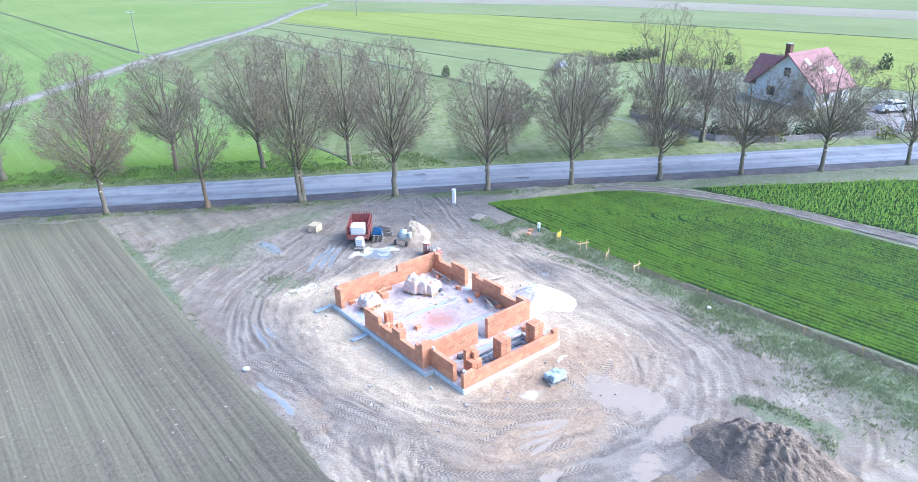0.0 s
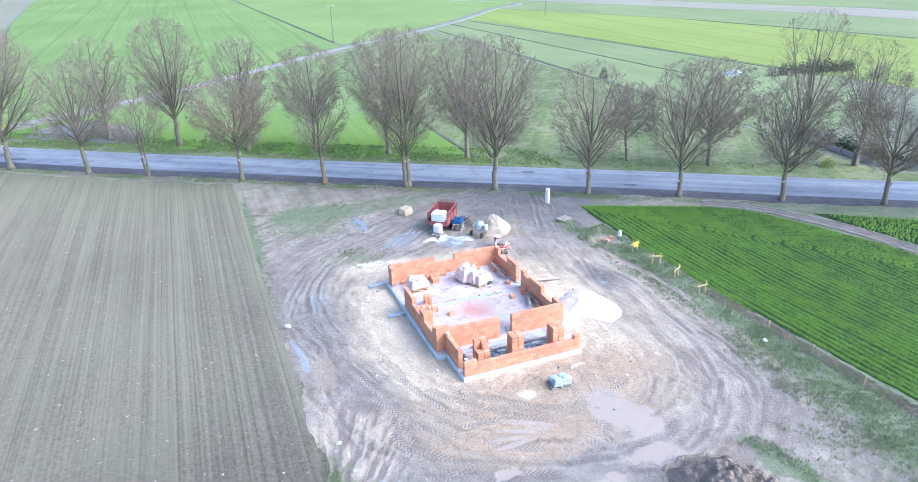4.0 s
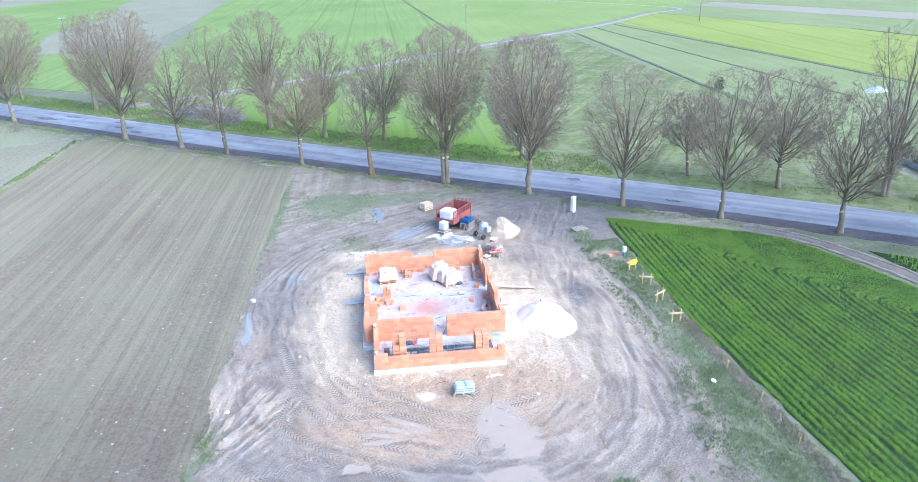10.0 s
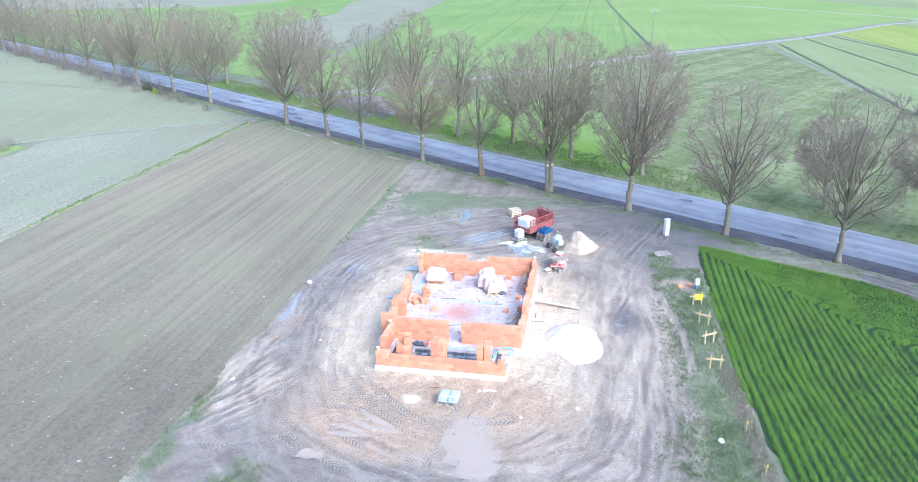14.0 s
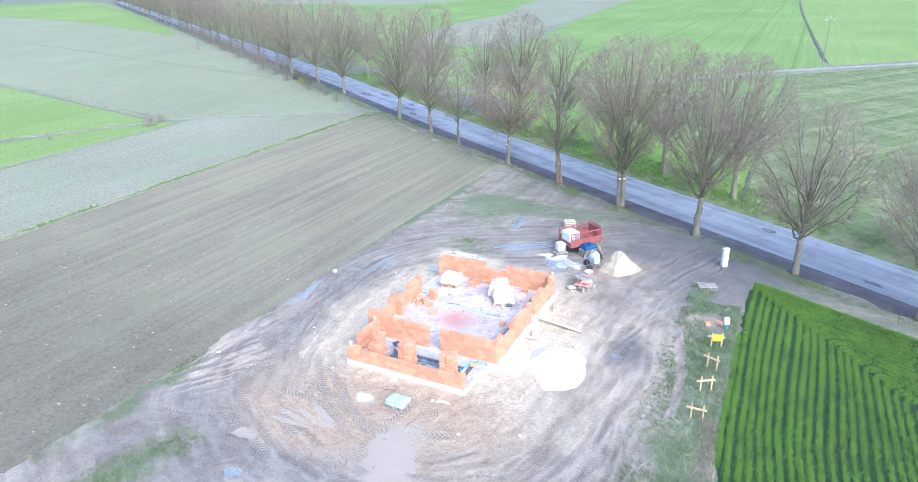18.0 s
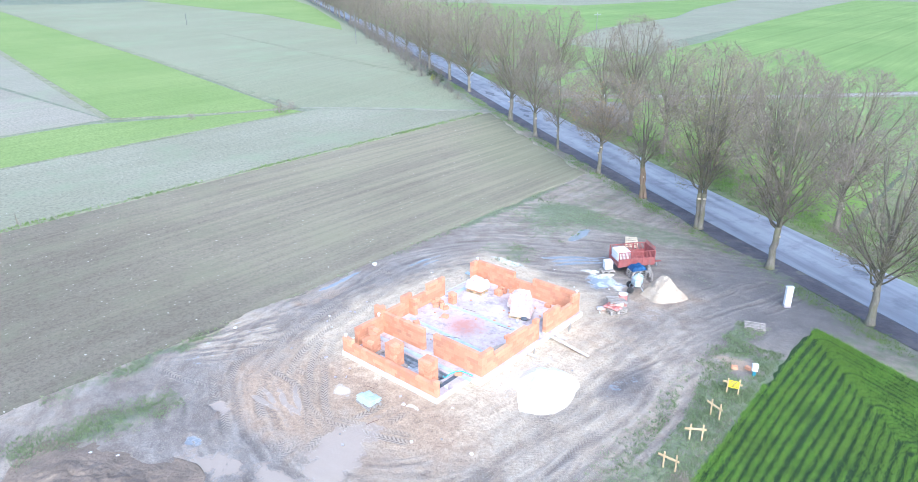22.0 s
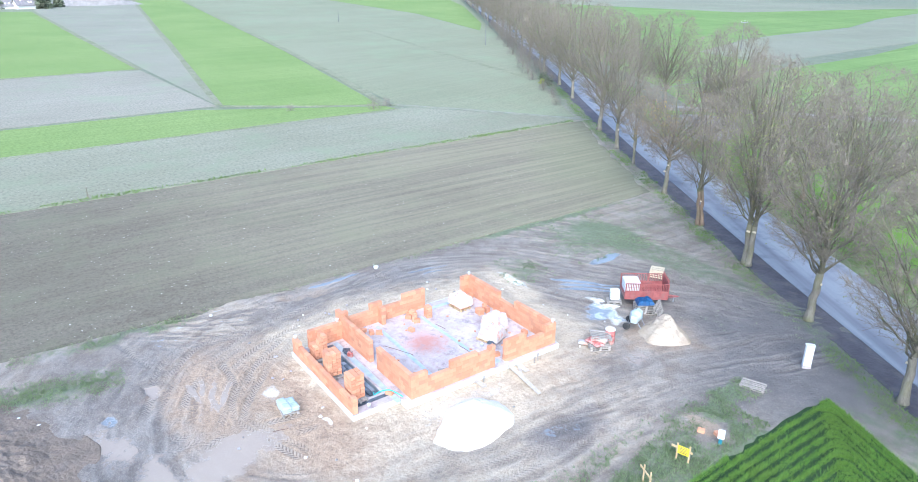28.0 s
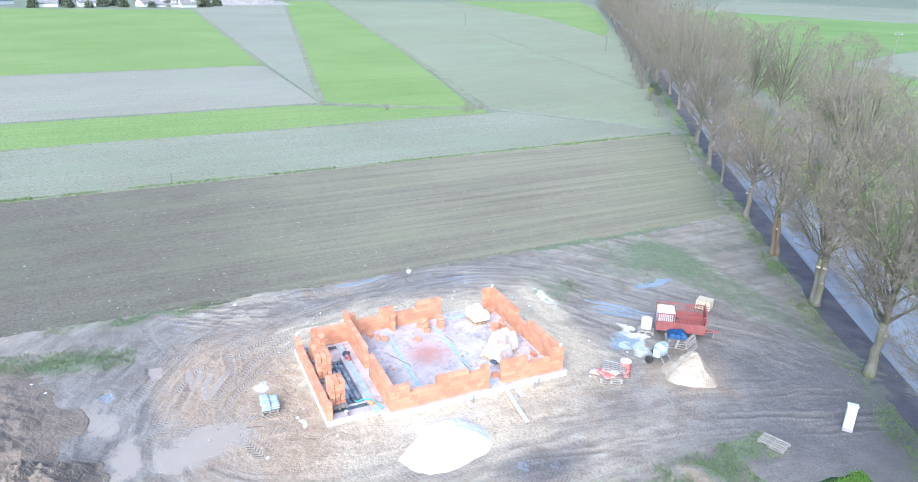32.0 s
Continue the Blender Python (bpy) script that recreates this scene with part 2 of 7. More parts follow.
def road_mat():
    s = Nodes("old_asphalt")
    v = s.where()
    along = s.where((0.06, 1.0, 1.0), 33.5)
    n1, n2 = s.noise(along, 0.9, 5.0), s.noise(v, 0.5, 6.0, 0.65)
    col = s.mix(s.ramp(n1, 0.35, 0.65), (0.195, 0.2, 0.226), (0.335, 0.343, 0.37))
    col = s.mix(s.math("MULTIPLY", s.ramp(n2, 0.53, 0.66), 0.4), col, (0.12, 0.122, 0.14))
    fine = s.noise(v, 30.0, 3.0)
    col = s.mix(s.math("MULTIPLY", s.ramp(fine, 0.5, 0.8), 0.4), col, (0.12, 0.12, 0.125))
    s.bump(fine, 0.3, 0.01)
    return s.done(col, s.ramp(n2, -0.2, 1.4))


def bark_mat(name, a, b, mossy=0.65):
    s = Nodes(name)
    v = s.coord((1, 1, 0.25))
    n = s.noise(v, 5.0, 6.0, 0.7)
    col = s.mix(s.ramp(n, 0.35, 0.65), a, b)
    moss = s.noise(s.coord(), 0.8, 4.0)
    col = s.mix(s.math("MULTIPLY", s.ramp(moss, 0.44, 0.62), mossy), col, (0.21, 0.205, 0.095))
    s.bump(n, 0.8, 0.03)
    return s.done(col, 0.9)


SOIL = ground_mat()
BLOCK = brick_mat()
ROAD = road_mat()
TAR = surface("dark_patch_tar", (0.11, 0.115, 0.13), (0.2, 0.208, 0.23), 1.2, rough=0.6, grain=25)
MORTAR = surface("mortar", (0.52, 0.26, 0.155), (0.6, 0.325, 0.2), 5, bump=0.3)
CONCRETE = surface("concrete", (0.38, 0.35, 0.355), (0.53, 0.49, 0.495), 1.2, dirt=(0.47, 0.345, 0.32), grain=25)


def floor_mat():
    """Site concrete: pale dust, grey damp patches, footprints and brick dust."""
    s = Nodes("dusty_slab")
    v = s.where()
    n1, n2, n3 = s.noise(v, 0.55, 6.0, 0.65), s.noise(v, 2.6, 6.0, 0.7), s.noise(v, 14.0, 4.0, 0.6)
    col = s.mix(s.ramp(n1, 0.38, 0.62), (0.425, 0.362, 0.345), (0.605, 0.532, 0.508))
    col = s.mix(s.math("MULTIPLY", s.ramp(n2, 0.48, 0.62), 0.7), col, (0.44, 0.31, 0.285))
    col = s.mix(s.math("MULTIPLY", s.ramp(s.noise(v, 1.3, 7.0, 0.75), 0.54, 0.66), 0.7), col, (0.24, 0.222, 0.235))
    col = s.mix(s.math("MULTIPLY", s.ramp(n3, 0.5, 0.7), 0.45), col, (0.58, 0.54, 0.54))
    gap = s.n("VectorMath", )
    gap.operation = "DISTANCE"
    s.t.links.new(v, gap.inputs[0])
    gap.inputs[1].default_value = (3.3, 6.6, 0.3)
    dust = s.ramp(s.math("ADD", s.math("MULTIPLY", gap.outputs["Value"], 0.42), s.math("MULTIPLY", n2, 1.5)), 1.42, 0.85)
    col = s.mix(s.math("MULTIPLY", dust, 0.8), col, (0.47, 0.20, 0.145))
    s.bump(n3, 0.4, 0.01)
    return s.done(col, 0.85)


FLOOR = floor_mat()
EDGE = surface("pale_insulation", (0.58, 0.66, 0.68), (0.70, 0.75, 0.76), 2.0, dirt=(0.5, 0.46, 0.42))
MEMBRANE = surface("black_membrane", (0.055, 0.065, 0.08), (0.14, 0.155, 0.18), 3.0, rough=0.35)
SLATE = surface("slate_grey_block", (0.15, 0.17, 0.20), (0.36, 0.40, 0.45), 2.2, rough=0.55, vary=0.9, dirt=(0.38, 0.38, 0.39))
FOIL = surface("pale_blue_membrane", (0.36, 0.43, 0.48), (0.50, 0.55, 0.58), 2.5, rough=0.45)
def wrap_mat():
    """Dirty white sheeting with pinkish and bluish print showing through."""
    s = Nodes("white_wrap")
    v = s.coord()
    n, n2, n5 = s.noise(v, 3.0, 5.0), s.noise(v, 7.0, 3.0), s.noise(v, 4.5, 3.0, 0.6)
    col = s.mix(s.ramp(n, 0.4, 0.6), (0.55, 0.49, 0.45), (0.70, 0.66, 0.63))
    col = s.mix(s.math("MULTIPLY", s.ramp(s.noise(v, 3.2, 4.0, 0.65), 0.5, 0.58), 0.75), col, (0.6, 0.31, 0.21))
    col = s.mix(s.math("MULTIPLY", s.ramp(n2, 0.64, 0.69), 0.55), col, (0.30, 0.32, 0.42))
    col = s.mix(s.math("MULTIPLY", s.ramp(n5, 0.66, 0.70), 0.9), col, (0.72, 0.55, 0.08))
    s.bump(n2, 0.8, 0.06)
    return s.done(col, 0.4)


PLASTIC = wrap_mat()
WHITE = surface("white_plastic", (0.76, 0.77, 0.77), (0.82, 0.82, 0.81), 2.0, rough=0.45, dirt=(0.66, 0.64, 0.60))
WOOD = surface("raw_pine", (0.56, 0.41, 0.22), (0.66, 0.50, 0.30), 8.0, vary=0.25)
OLDWOOD = surface("weathered_wood", (0.31, 0.275, 0.24), (0.43, 0.39, 0.345), 8.0, vary=0.3)
BOARD = surface("dry_grey_board", (0.45, 0.40, 0.34), (0.57, 0.52, 0.45), 8.0, vary=0.25)
RED = surface("faded_red_paint", (0.27, 0.085, 0.08), (0.36, 0.125, 0.112), 2.5, rough=0.5, dirt=(0.24, 0.13, 0.115))
RUBBER = surface("tyre_rubber", (0.03, 0.03, 0.032), (0.06, 0.058, 0.055), 6.0, dirt=(0.2, 0.17, 0.15))
STEEL = surface("grey_steel", (0.34, 0.36, 0.38), (0.46, 0.48, 0.49), 5.0, rough=0.5, metal=0.4, dirt=(0.42, 0.38, 0.35))
BLUE = surface("blue_tarpaulin", (0.012, 0.05, 0.13), (0.03, 0.1, 0.24), 3.0, rough=0.45)
YELLOW = surface("yellow_board", (0.75, 0.58, 0.02), (0.80, 0.63, 0.04), 3.0, rough=0.5)
SAND = surface("pale_sand", (0.75, 0.705, 0.645), (0.83, 0.795, 0.75), 1.1, grain=14, dist=0.04, bump=0.5, dirt=(0.7, 0.64, 0.57))
SANDY = surface("yellow_sand", (0.385, 0.312, 0.228), (0.52, 0.44, 0.34), 0.7, grain=14, dist=0.06, bump=0.8, dirt=(0.31, 0.245, 0.185))
TOPSOIL = surface("dark_topsoil", (0.185, 0.145, 0.11), (0.285, 0.222, 0.165), 0.8, grain=7, dist=0.1, bump=0.8, dirt=(0.16, 0.135, 0.118))
DARKEARTH = surface("dark_fresh_earth", (0.21, 0.165, 0.123), (0.33, 0.262, 0.198), 1.4, grain=9, dist=0.12, bump=1.0, dirt=(0.270, 0.205, 0.160))
PAPER = surface("cement_bag_paper", (0.38, 0.445, 0.455), (0.51, 0.565, 0.57), 4.0, rough=0.6, dirt=(0.3, 0.32, 0.32))
BARK = bark_mat("grey_bark", (0.175, 0.152, 0.118), (0.30, 0.267, 0.21))
WARMBARK = bark_mat("orange_bark", (0.2, 0.145, 0.1), (0.3, 0.215, 0.15), 0.3)
TWIG = bark_mat("brown_twig", (0.208, 0.172, 0.137), (0.298, 0.248, 0.202), 0.3)
LIMB = bark_mat("dark_limb_bark", (0.135, 0.12, 0.092), (0.215, 0.193, 0.148), 0.65)
STUB = surface("fresh_sawn_wood", (0.62, 0.52, 0.36), (0.72, 0.62, 0.45), 6.0, bump=0)
BUD = surface("spring_buds", (0.27, 0.275, 0.10), (0.34, 0.335, 0.14), 2.0, bump=0)
BUDRED = surface("russet_buds", (0.34, 0.24, 0.11), (0.42, 0.3, 0.14), 2.0, bump=0)
PLOUGH = field_mat("bare_drilled_soil", (0.136, 0.122, 0.096), (0.176, 0.158, 0.126), 0.13, 0.6, 0, 0.06, c=(0.147, 0.147, 0.102), bump=1.0, fine=5.0, speck=(0.45, 0.45, 0.41), shoots=(0.193, 0.181, 0.126), grade=(17.0, 27.0, (0.118, 0.122, 0.08)), dusty=1.0)
PLOUGH2 = field_mat("bare_pale_soil", (0.278, 0.268, 0.186), (0.335, 0.322, 0.234), 0.14, 1.0, 0, 0.04, c=(0.258, 0.285, 0.182), speck=(0.5, 0.5, 0.46))
FALLOW = field_mat("grey_fallow", (0.28, 0.283, 0.18), (0.33, 0.328, 0.217), 0.14, 1.2, -15, 0.02, c=(0.278, 0.312, 0.19))
PINK = field_mat("pinkish_soil", (0.315, 0.29, 0.222), (0.375, 0.342, 0.268), 0.14, 1.2, 0, 0.025, c=(0.3, 0.315, 0.215))
# far greens hold extra blue: distance haze put into the base colour
GREEN = field_mat("young_cereal", (0.204, 0.288, 0.094), (0.264, 0.348, 0.121), 0.25, 0.9, 0, 0.03, lines=12.0)
GREENW = field_mat("fresh_green_cereal", (0.23, 0.306, 0.1), (0.282, 0.35, 0.128), 0.16, 0.9, 0, 0.03)
VIVID = field_mat("vivid_meadow", (0.203, 0.28, 0.1), (0.262, 0.335, 0.13), 0.35, 0.9, 0, 0.08, lines=9.0, fine=1.5, grade=(64.0, 44.0, (0.168, 0.262, 0.043)))
LIME = field_mat("yellow_green_cereal", (0.27, 0.325, 0.085), (0.315, 0.36, 0.108), 0.2, 0.9, 0, 0.03, lines=14.0)
MEADOW = field_mat("spring_meadow", (0.178, 0.216, 0.093), (0.270, 0.294, 0.140), 0.5, 2.6, 33.5, 0.12, c=(0.275, 0.265, 0.178), fine=1.2)
BAULK = field_mat("dry_baulk", (0.245, 0.25, 0.15), (0.33, 0.322, 0.222), 0.2, 1.5, 0, 0.3)
BEIGE = field_mat("pale_beige_soil", (0.265, 0.262, 0.185), (0.31, 0.302, 0.218), 0.14, 1.2, 0, 0.02, c=(0.27, 0.29, 0.19))
DITCH = surface("ditch_growth", (0.085, 0.095, 0.055), (0.15, 0.155, 0.095), 0.5, grain=5, dist=0.08)
PALE = field_mat("pale_meadow", (0.236, 0.278, 0.126), (0.286, 0.326, 0.160), 0.2, 1.5, 0, 0.03)
WEDGE = field_mat("pale_stubble", (0.30, 0.285, 0.215), (0.35, 0.33, 0.25), 0.12, 1.2, 0, 0.03, c=(0.285, 0.305, 0.2))
# dark green floor that shows in the gaps between drill rows
WHEATFLOOR = field_mat("wheat_floor", (0.036, 0.064, 0.027), (0.05, 0.085, 0.034), 0.2, 0.58, 0, 0.1, fine=6.0)
TRACK = surface("dirt_track", (0.27, 0.245, 0.225), (0.36, 0.33, 0.305), 0.5, grain=5, dist=0.05)
PATH = surface("trodden_path", (0.235, 0.235, 0.17), (0.31, 0.3, 0.225), 0.8, grain=5, dist=0.05)
MUDTRACK = surface("muddy_track", (0.15, 0.128, 0.108), (0.245, 0.214, 0.186), 0.8, grain=6, dist=0.08, bump=0.8, rough=0.5)
RUTMUD = surface("wet_rut_mud", (0.185, 0.16, 0.135), (0.3, 0.265, 0.23), 0.9, grain=6, dist=0.05, rough=0.3)
POLE = surface("grey_pole", (0.20, 0.19, 0.18), (0.28, 0.265, 0.25), 2.0)
GREYROOF = surface("grey_far_roof", (0.22, 0.20, 0.20), (0.32, 0.29, 0.28), 1.0)
SHOULDER = surface("dark_shoulder_earth", (0.085, 0.077, 0.085), (0.14, 0.127, 0.132), 0.6, grain=7, dist=0.06, bump=0.9, dirt=(0.175, 0.15, 0.13), rough=0.6)
ROOF = surface("red_roof", (0.30, 0.15, 0.15), (0.36, 0.19, 0.185), 1.0, rough=0.6)
PLASTER = surface("white_render", (0.78, 0.78, 0.76), (0.83, 0.83, 0.81), 1.0, dirt=(0.68, 0.68, 0.65))
GLASS = surface("window_glass", (0.05, 0.06, 0.07), (0.08, 0.09, 0.1), 1.0, rough=0.08, bump=0)
CARPAINT = surface("white_car_paint", (0.72, 0.73, 0.74), (0.76, 0.77, 0.77), 1.0, rough=0.3, bump=0)
TEAL = surface("blue_green_plastic", (0.05, 0.20, 0.26), (0.08, 0.26, 0.32), 2.0, rough=0.4, bump=0)
HOSE = surface("turquoise_hose", (0.10, 0.52, 0.52), (0.14, 0.58, 0.56), 2.0, rough=0.4, bump=0)
BROWN = surface("rusty_brown", (0.17, 0.10, 0.075), (0.24, 0.145, 0.105), 4.0)
WINE = surface("red_stickered_plastic", (0.45, 0.08, 0.07), (0.62, 0.42, 0.36), 6.0, rough=0.5)


# ---------------------------------------------------------------- mesh helpers
class Geo:
    """Collects vertices and faces of one mesh."""

    def __init__(self):
        self.v, self.f = [], []

    def add(self, verts, faces):
        k = len(self.v)
        self.v += [tuple(p) for p in verts]
        self.f += [tuple(i + k for i in face) for face in faces]
        return self

    def box(self, c, s, turn=0.0, bevel=0.0, m=None):
        """Box with centre c, size s, turned about z; bevel cuts the upright and level edges."""
        hx, hy, hz = s[0] / 2, s[1] / 2, s[2] / 2
        b = min(bevel, hx * 0.9, hy * 0.9, hz * 0.9)
        if b <= 0:
            pts = [(x, y, z) for z in (-hz, hz) for x, y in ((-hx, -hy), (hx, -hy), (hx, hy), (-hx, hy))]
            faces = [(3, 2, 1, 0), (4, 5, 6, 7), (0, 1, 5, 4), (1, 2, 6, 5), (2, 3, 7, 6), (3, 0, 4, 7)]
        else:
            def ring(i, z):
                x, y = hx - i, hy - i
                return [(-x + b, -y, z), (x - b, -y, z), (x, -y + b, z), (x, y - b, z), (x - b, y, z), (-x + b, y, z), (-x, y - b, z), (-x, -y + b, z)]
            rings = [ring(b, -hz), ring(0, -hz + b), ring(0, hz - b), ring(b, hz)]
            pts = [p for r in rings for p in r]
            faces = [tuple(range(7, -1, -1)), tuple(range(24, 32))]
            faces += [(8 * r + i, 8 * r + (i + 1) % 8, 8 * r + 8 + (i + 1) % 8, 8 * r + 8 + i) for r in range(3) for i in range(8)]
        m = m or pose(*c, 0, 0, turn)
        return self.add([m @ Vector(p) for p in pts], faces)

    def tube(self, path, radii, sides=6, cap=True):
        """Tapered tube along a path of points."""
        path = [Vector(p) for p in path]
        rings, side = [], None
        for i, p in enumerate(path):
            d = (path[min(i + 1, len(path) - 1)] - path[max(i - 1, 0)]).normalized()
            side = d.orthogonal().normalized() if side is None else (side - d * side.dot(d)).normalized()
            up, r = d.cross(side), radii[i] if hasattr(radii, "__len__") else radii
            rings.append([p + r * (math.cos(a) * side + math.sin(a) * up) for a in (2 * math.pi * k / sides for k in range(sides))])
        faces = [(sides * i + k, sides * i + (k + 1) % sides, sides * i + sides + (k + 1) % sides, sides * i + sides + k) for i in range(len(path) - 1) for k in range(sides)]
        if cap:
            faces += [tuple(range(sides - 1, -1, -1)), tuple(range(sides * (len(path) - 1), sides * len(path)))]
        return self.add([q for r in rings for q in r], faces)

    def lathe(self, profile, c=(0, 0, 0), sides=16, m=None):
        """Solid of revolution from (radius, height) pairs."""
        m = m or pose(*c)
        pts = [m @ Vector((r * math.cos(a), r * math.sin(a), z)) for r, z in profile for a in (2 * math.pi * k / sides for k in range(sides))]
        faces = [(sides * i + k, sides * i + (k + 1) % sides, sides * i + sides + (k + 1) % sides, sides * i + sides + k) for i in range(len(profile) - 1) for k in range(sides)]
        faces += [tuple(range(sides - 1, -1, -1)), tuple(range(sides * (len(profile) - 1), sides * len(profile)))]
        return self.add(pts, faces)

    def mesh(self, name, mat, smooth=False):
        me = bpy.data.meshes.new(name)
        me.from_pydata(self.v, [], self.f)
        me.materials.append(mat)
        if smooth:
            me.polygons.foreach_set("use_smooth", [True] * len(me.polygons))
        me.update()
        return me


def part(name, geo, mat, parent, label="", smooth=False):
    """One mesh object under a thing or a part."""
    ob = new(name, geo if isinstance(geo, bpy.types.Mesh) else geo.mesh(name, mat, smooth))
    ob.parent = parent
    return tagged(ob, label)


def thing(name, label, category, m=None, group="", kind="", geo=None, mat=None, smooth=False):
    """A top-level thing: an Empty at its base, or one mesh."""
    ob = new(name, geo.mesh(name, mat, smooth) if geo else None)
    if m is not None:
        ob.matrix_world = m
    return tagged(ob, label, category, group, kind)


def grid_noise(x, y, scale, seed=0, octaves=4):
    """Smooth value noise in 0..1 for arrays of places."""
    total, amp, norm = np.zeros_like(x), 1.0, 0.0
    rng = np.random.RandomState(seed)
    for o in range(octaves):
        table = rng.rand(257, 257)
        u, w = x * scale * 2**o + 31.7 * o + 100.0, y * scale * 2**o + 17.3 * o + 100.0
        iu, iw = np.floor(u).astype(int), np.floor(w).astype(int)
        fu, fw = u - iu, w - iw
        fu, fw = fu * fu * (3 - 2 * fu), fw * fw * (3 - 2 * fw)
        a, b, c, d = (table[(iu + i) % 257, (iw + j) % 257] for i, j in ((0, 0), (1, 0), (0, 1), (1, 1)))
        total += amp * ((a * (1 - fu) + b * fu) * (1 - fw) + (c * (1 - fu) + d * fu) * fw)
        norm += amp
        amp *= 0.5
    return total / norm


def along_line(x, y, pts):
    """For each place: distance to a broken line, signed side distance, length along it."""
    best = np.full(x.shape, 1e9)
    side, run = np.zeros_like(x), np.zeros_like(x)
    done = 0.0
    for (ax, ay), (bx, by) in zip(pts, pts[1:]):
        dx, dy = bx - ax, by - ay
        length = math.hypot(dx, dy)
        s = np.clip(((x - ax) * dx + (y - ay) * dy) / length**2, 0, 1)
        px, py = x - ax - s * dx, y - ay - s * dy
        dist = np.hypot(px, py)
        near = dist < best
        best = np.where(near, dist, best)
        side = np.where(near, np.sign(dx * py - dy * px) * dist, side)
        run = np.where(near, done + s * length, run)
        done += length
    return best, side, run


def curve_through(pts, n=6):
    """Catmull-Rom points through the given ones."""
    p = [np.array(q, float) for q in pts]
    p = [2 * p[0] - p[1]] + p + [2 * p[-1] - p[-2]]
    out = []
    for a, b, c, d in zip(p, p[1:], p[2:], p[3:]):
        for k in range(n):
            t = k / n
            out.append(tuple(0.5 * (2 * b + (c - a) * t + (2 * a - 5 * b + 4 * c - d) * t**2 + (3 * b - a - 3 * c + d) * t**3)))
    return out + [tuple(p[-2])]


def blob(x, y, cx, cy, rx, ry, turn=0.0, soft=0.3):
    """1 inside an ellipse, falling to 0 outside."""
    c, s = math.cos(radians(turn)), math.sin(radians(turn))
    u, w = ((x - cx) * c + (y - cy) * s) / rx, (-(x - cx) * s + (y - cy) * c) / ry
    return np.clip((1 + soft - np.hypot(u, w)) / (2 * soft), 0, 1)


# ---------------------------------------------------------------- ground
SLAB_X0, SLAB_X1, SLAB_Y0, SLAB_Y1, SLAB_Z = -0.53, 7.85, 2.65, 12.72, 0.30
PORCH_X0, PORCH_X1, PORCH_Y0 = 0.0, 7.25, 0.0
# near edge of the road, from south-east to north-west
ROAD_LINE = [(420, -232), (120, -38.5), (60.4, 0.1), (40.9, 12.6), (25.5, 22.8), (5.7, 35.2), (-20, 52.0), (-46, 70), (-72, 88.2), (-160, 147), (-300, 239), (-400, 305)]
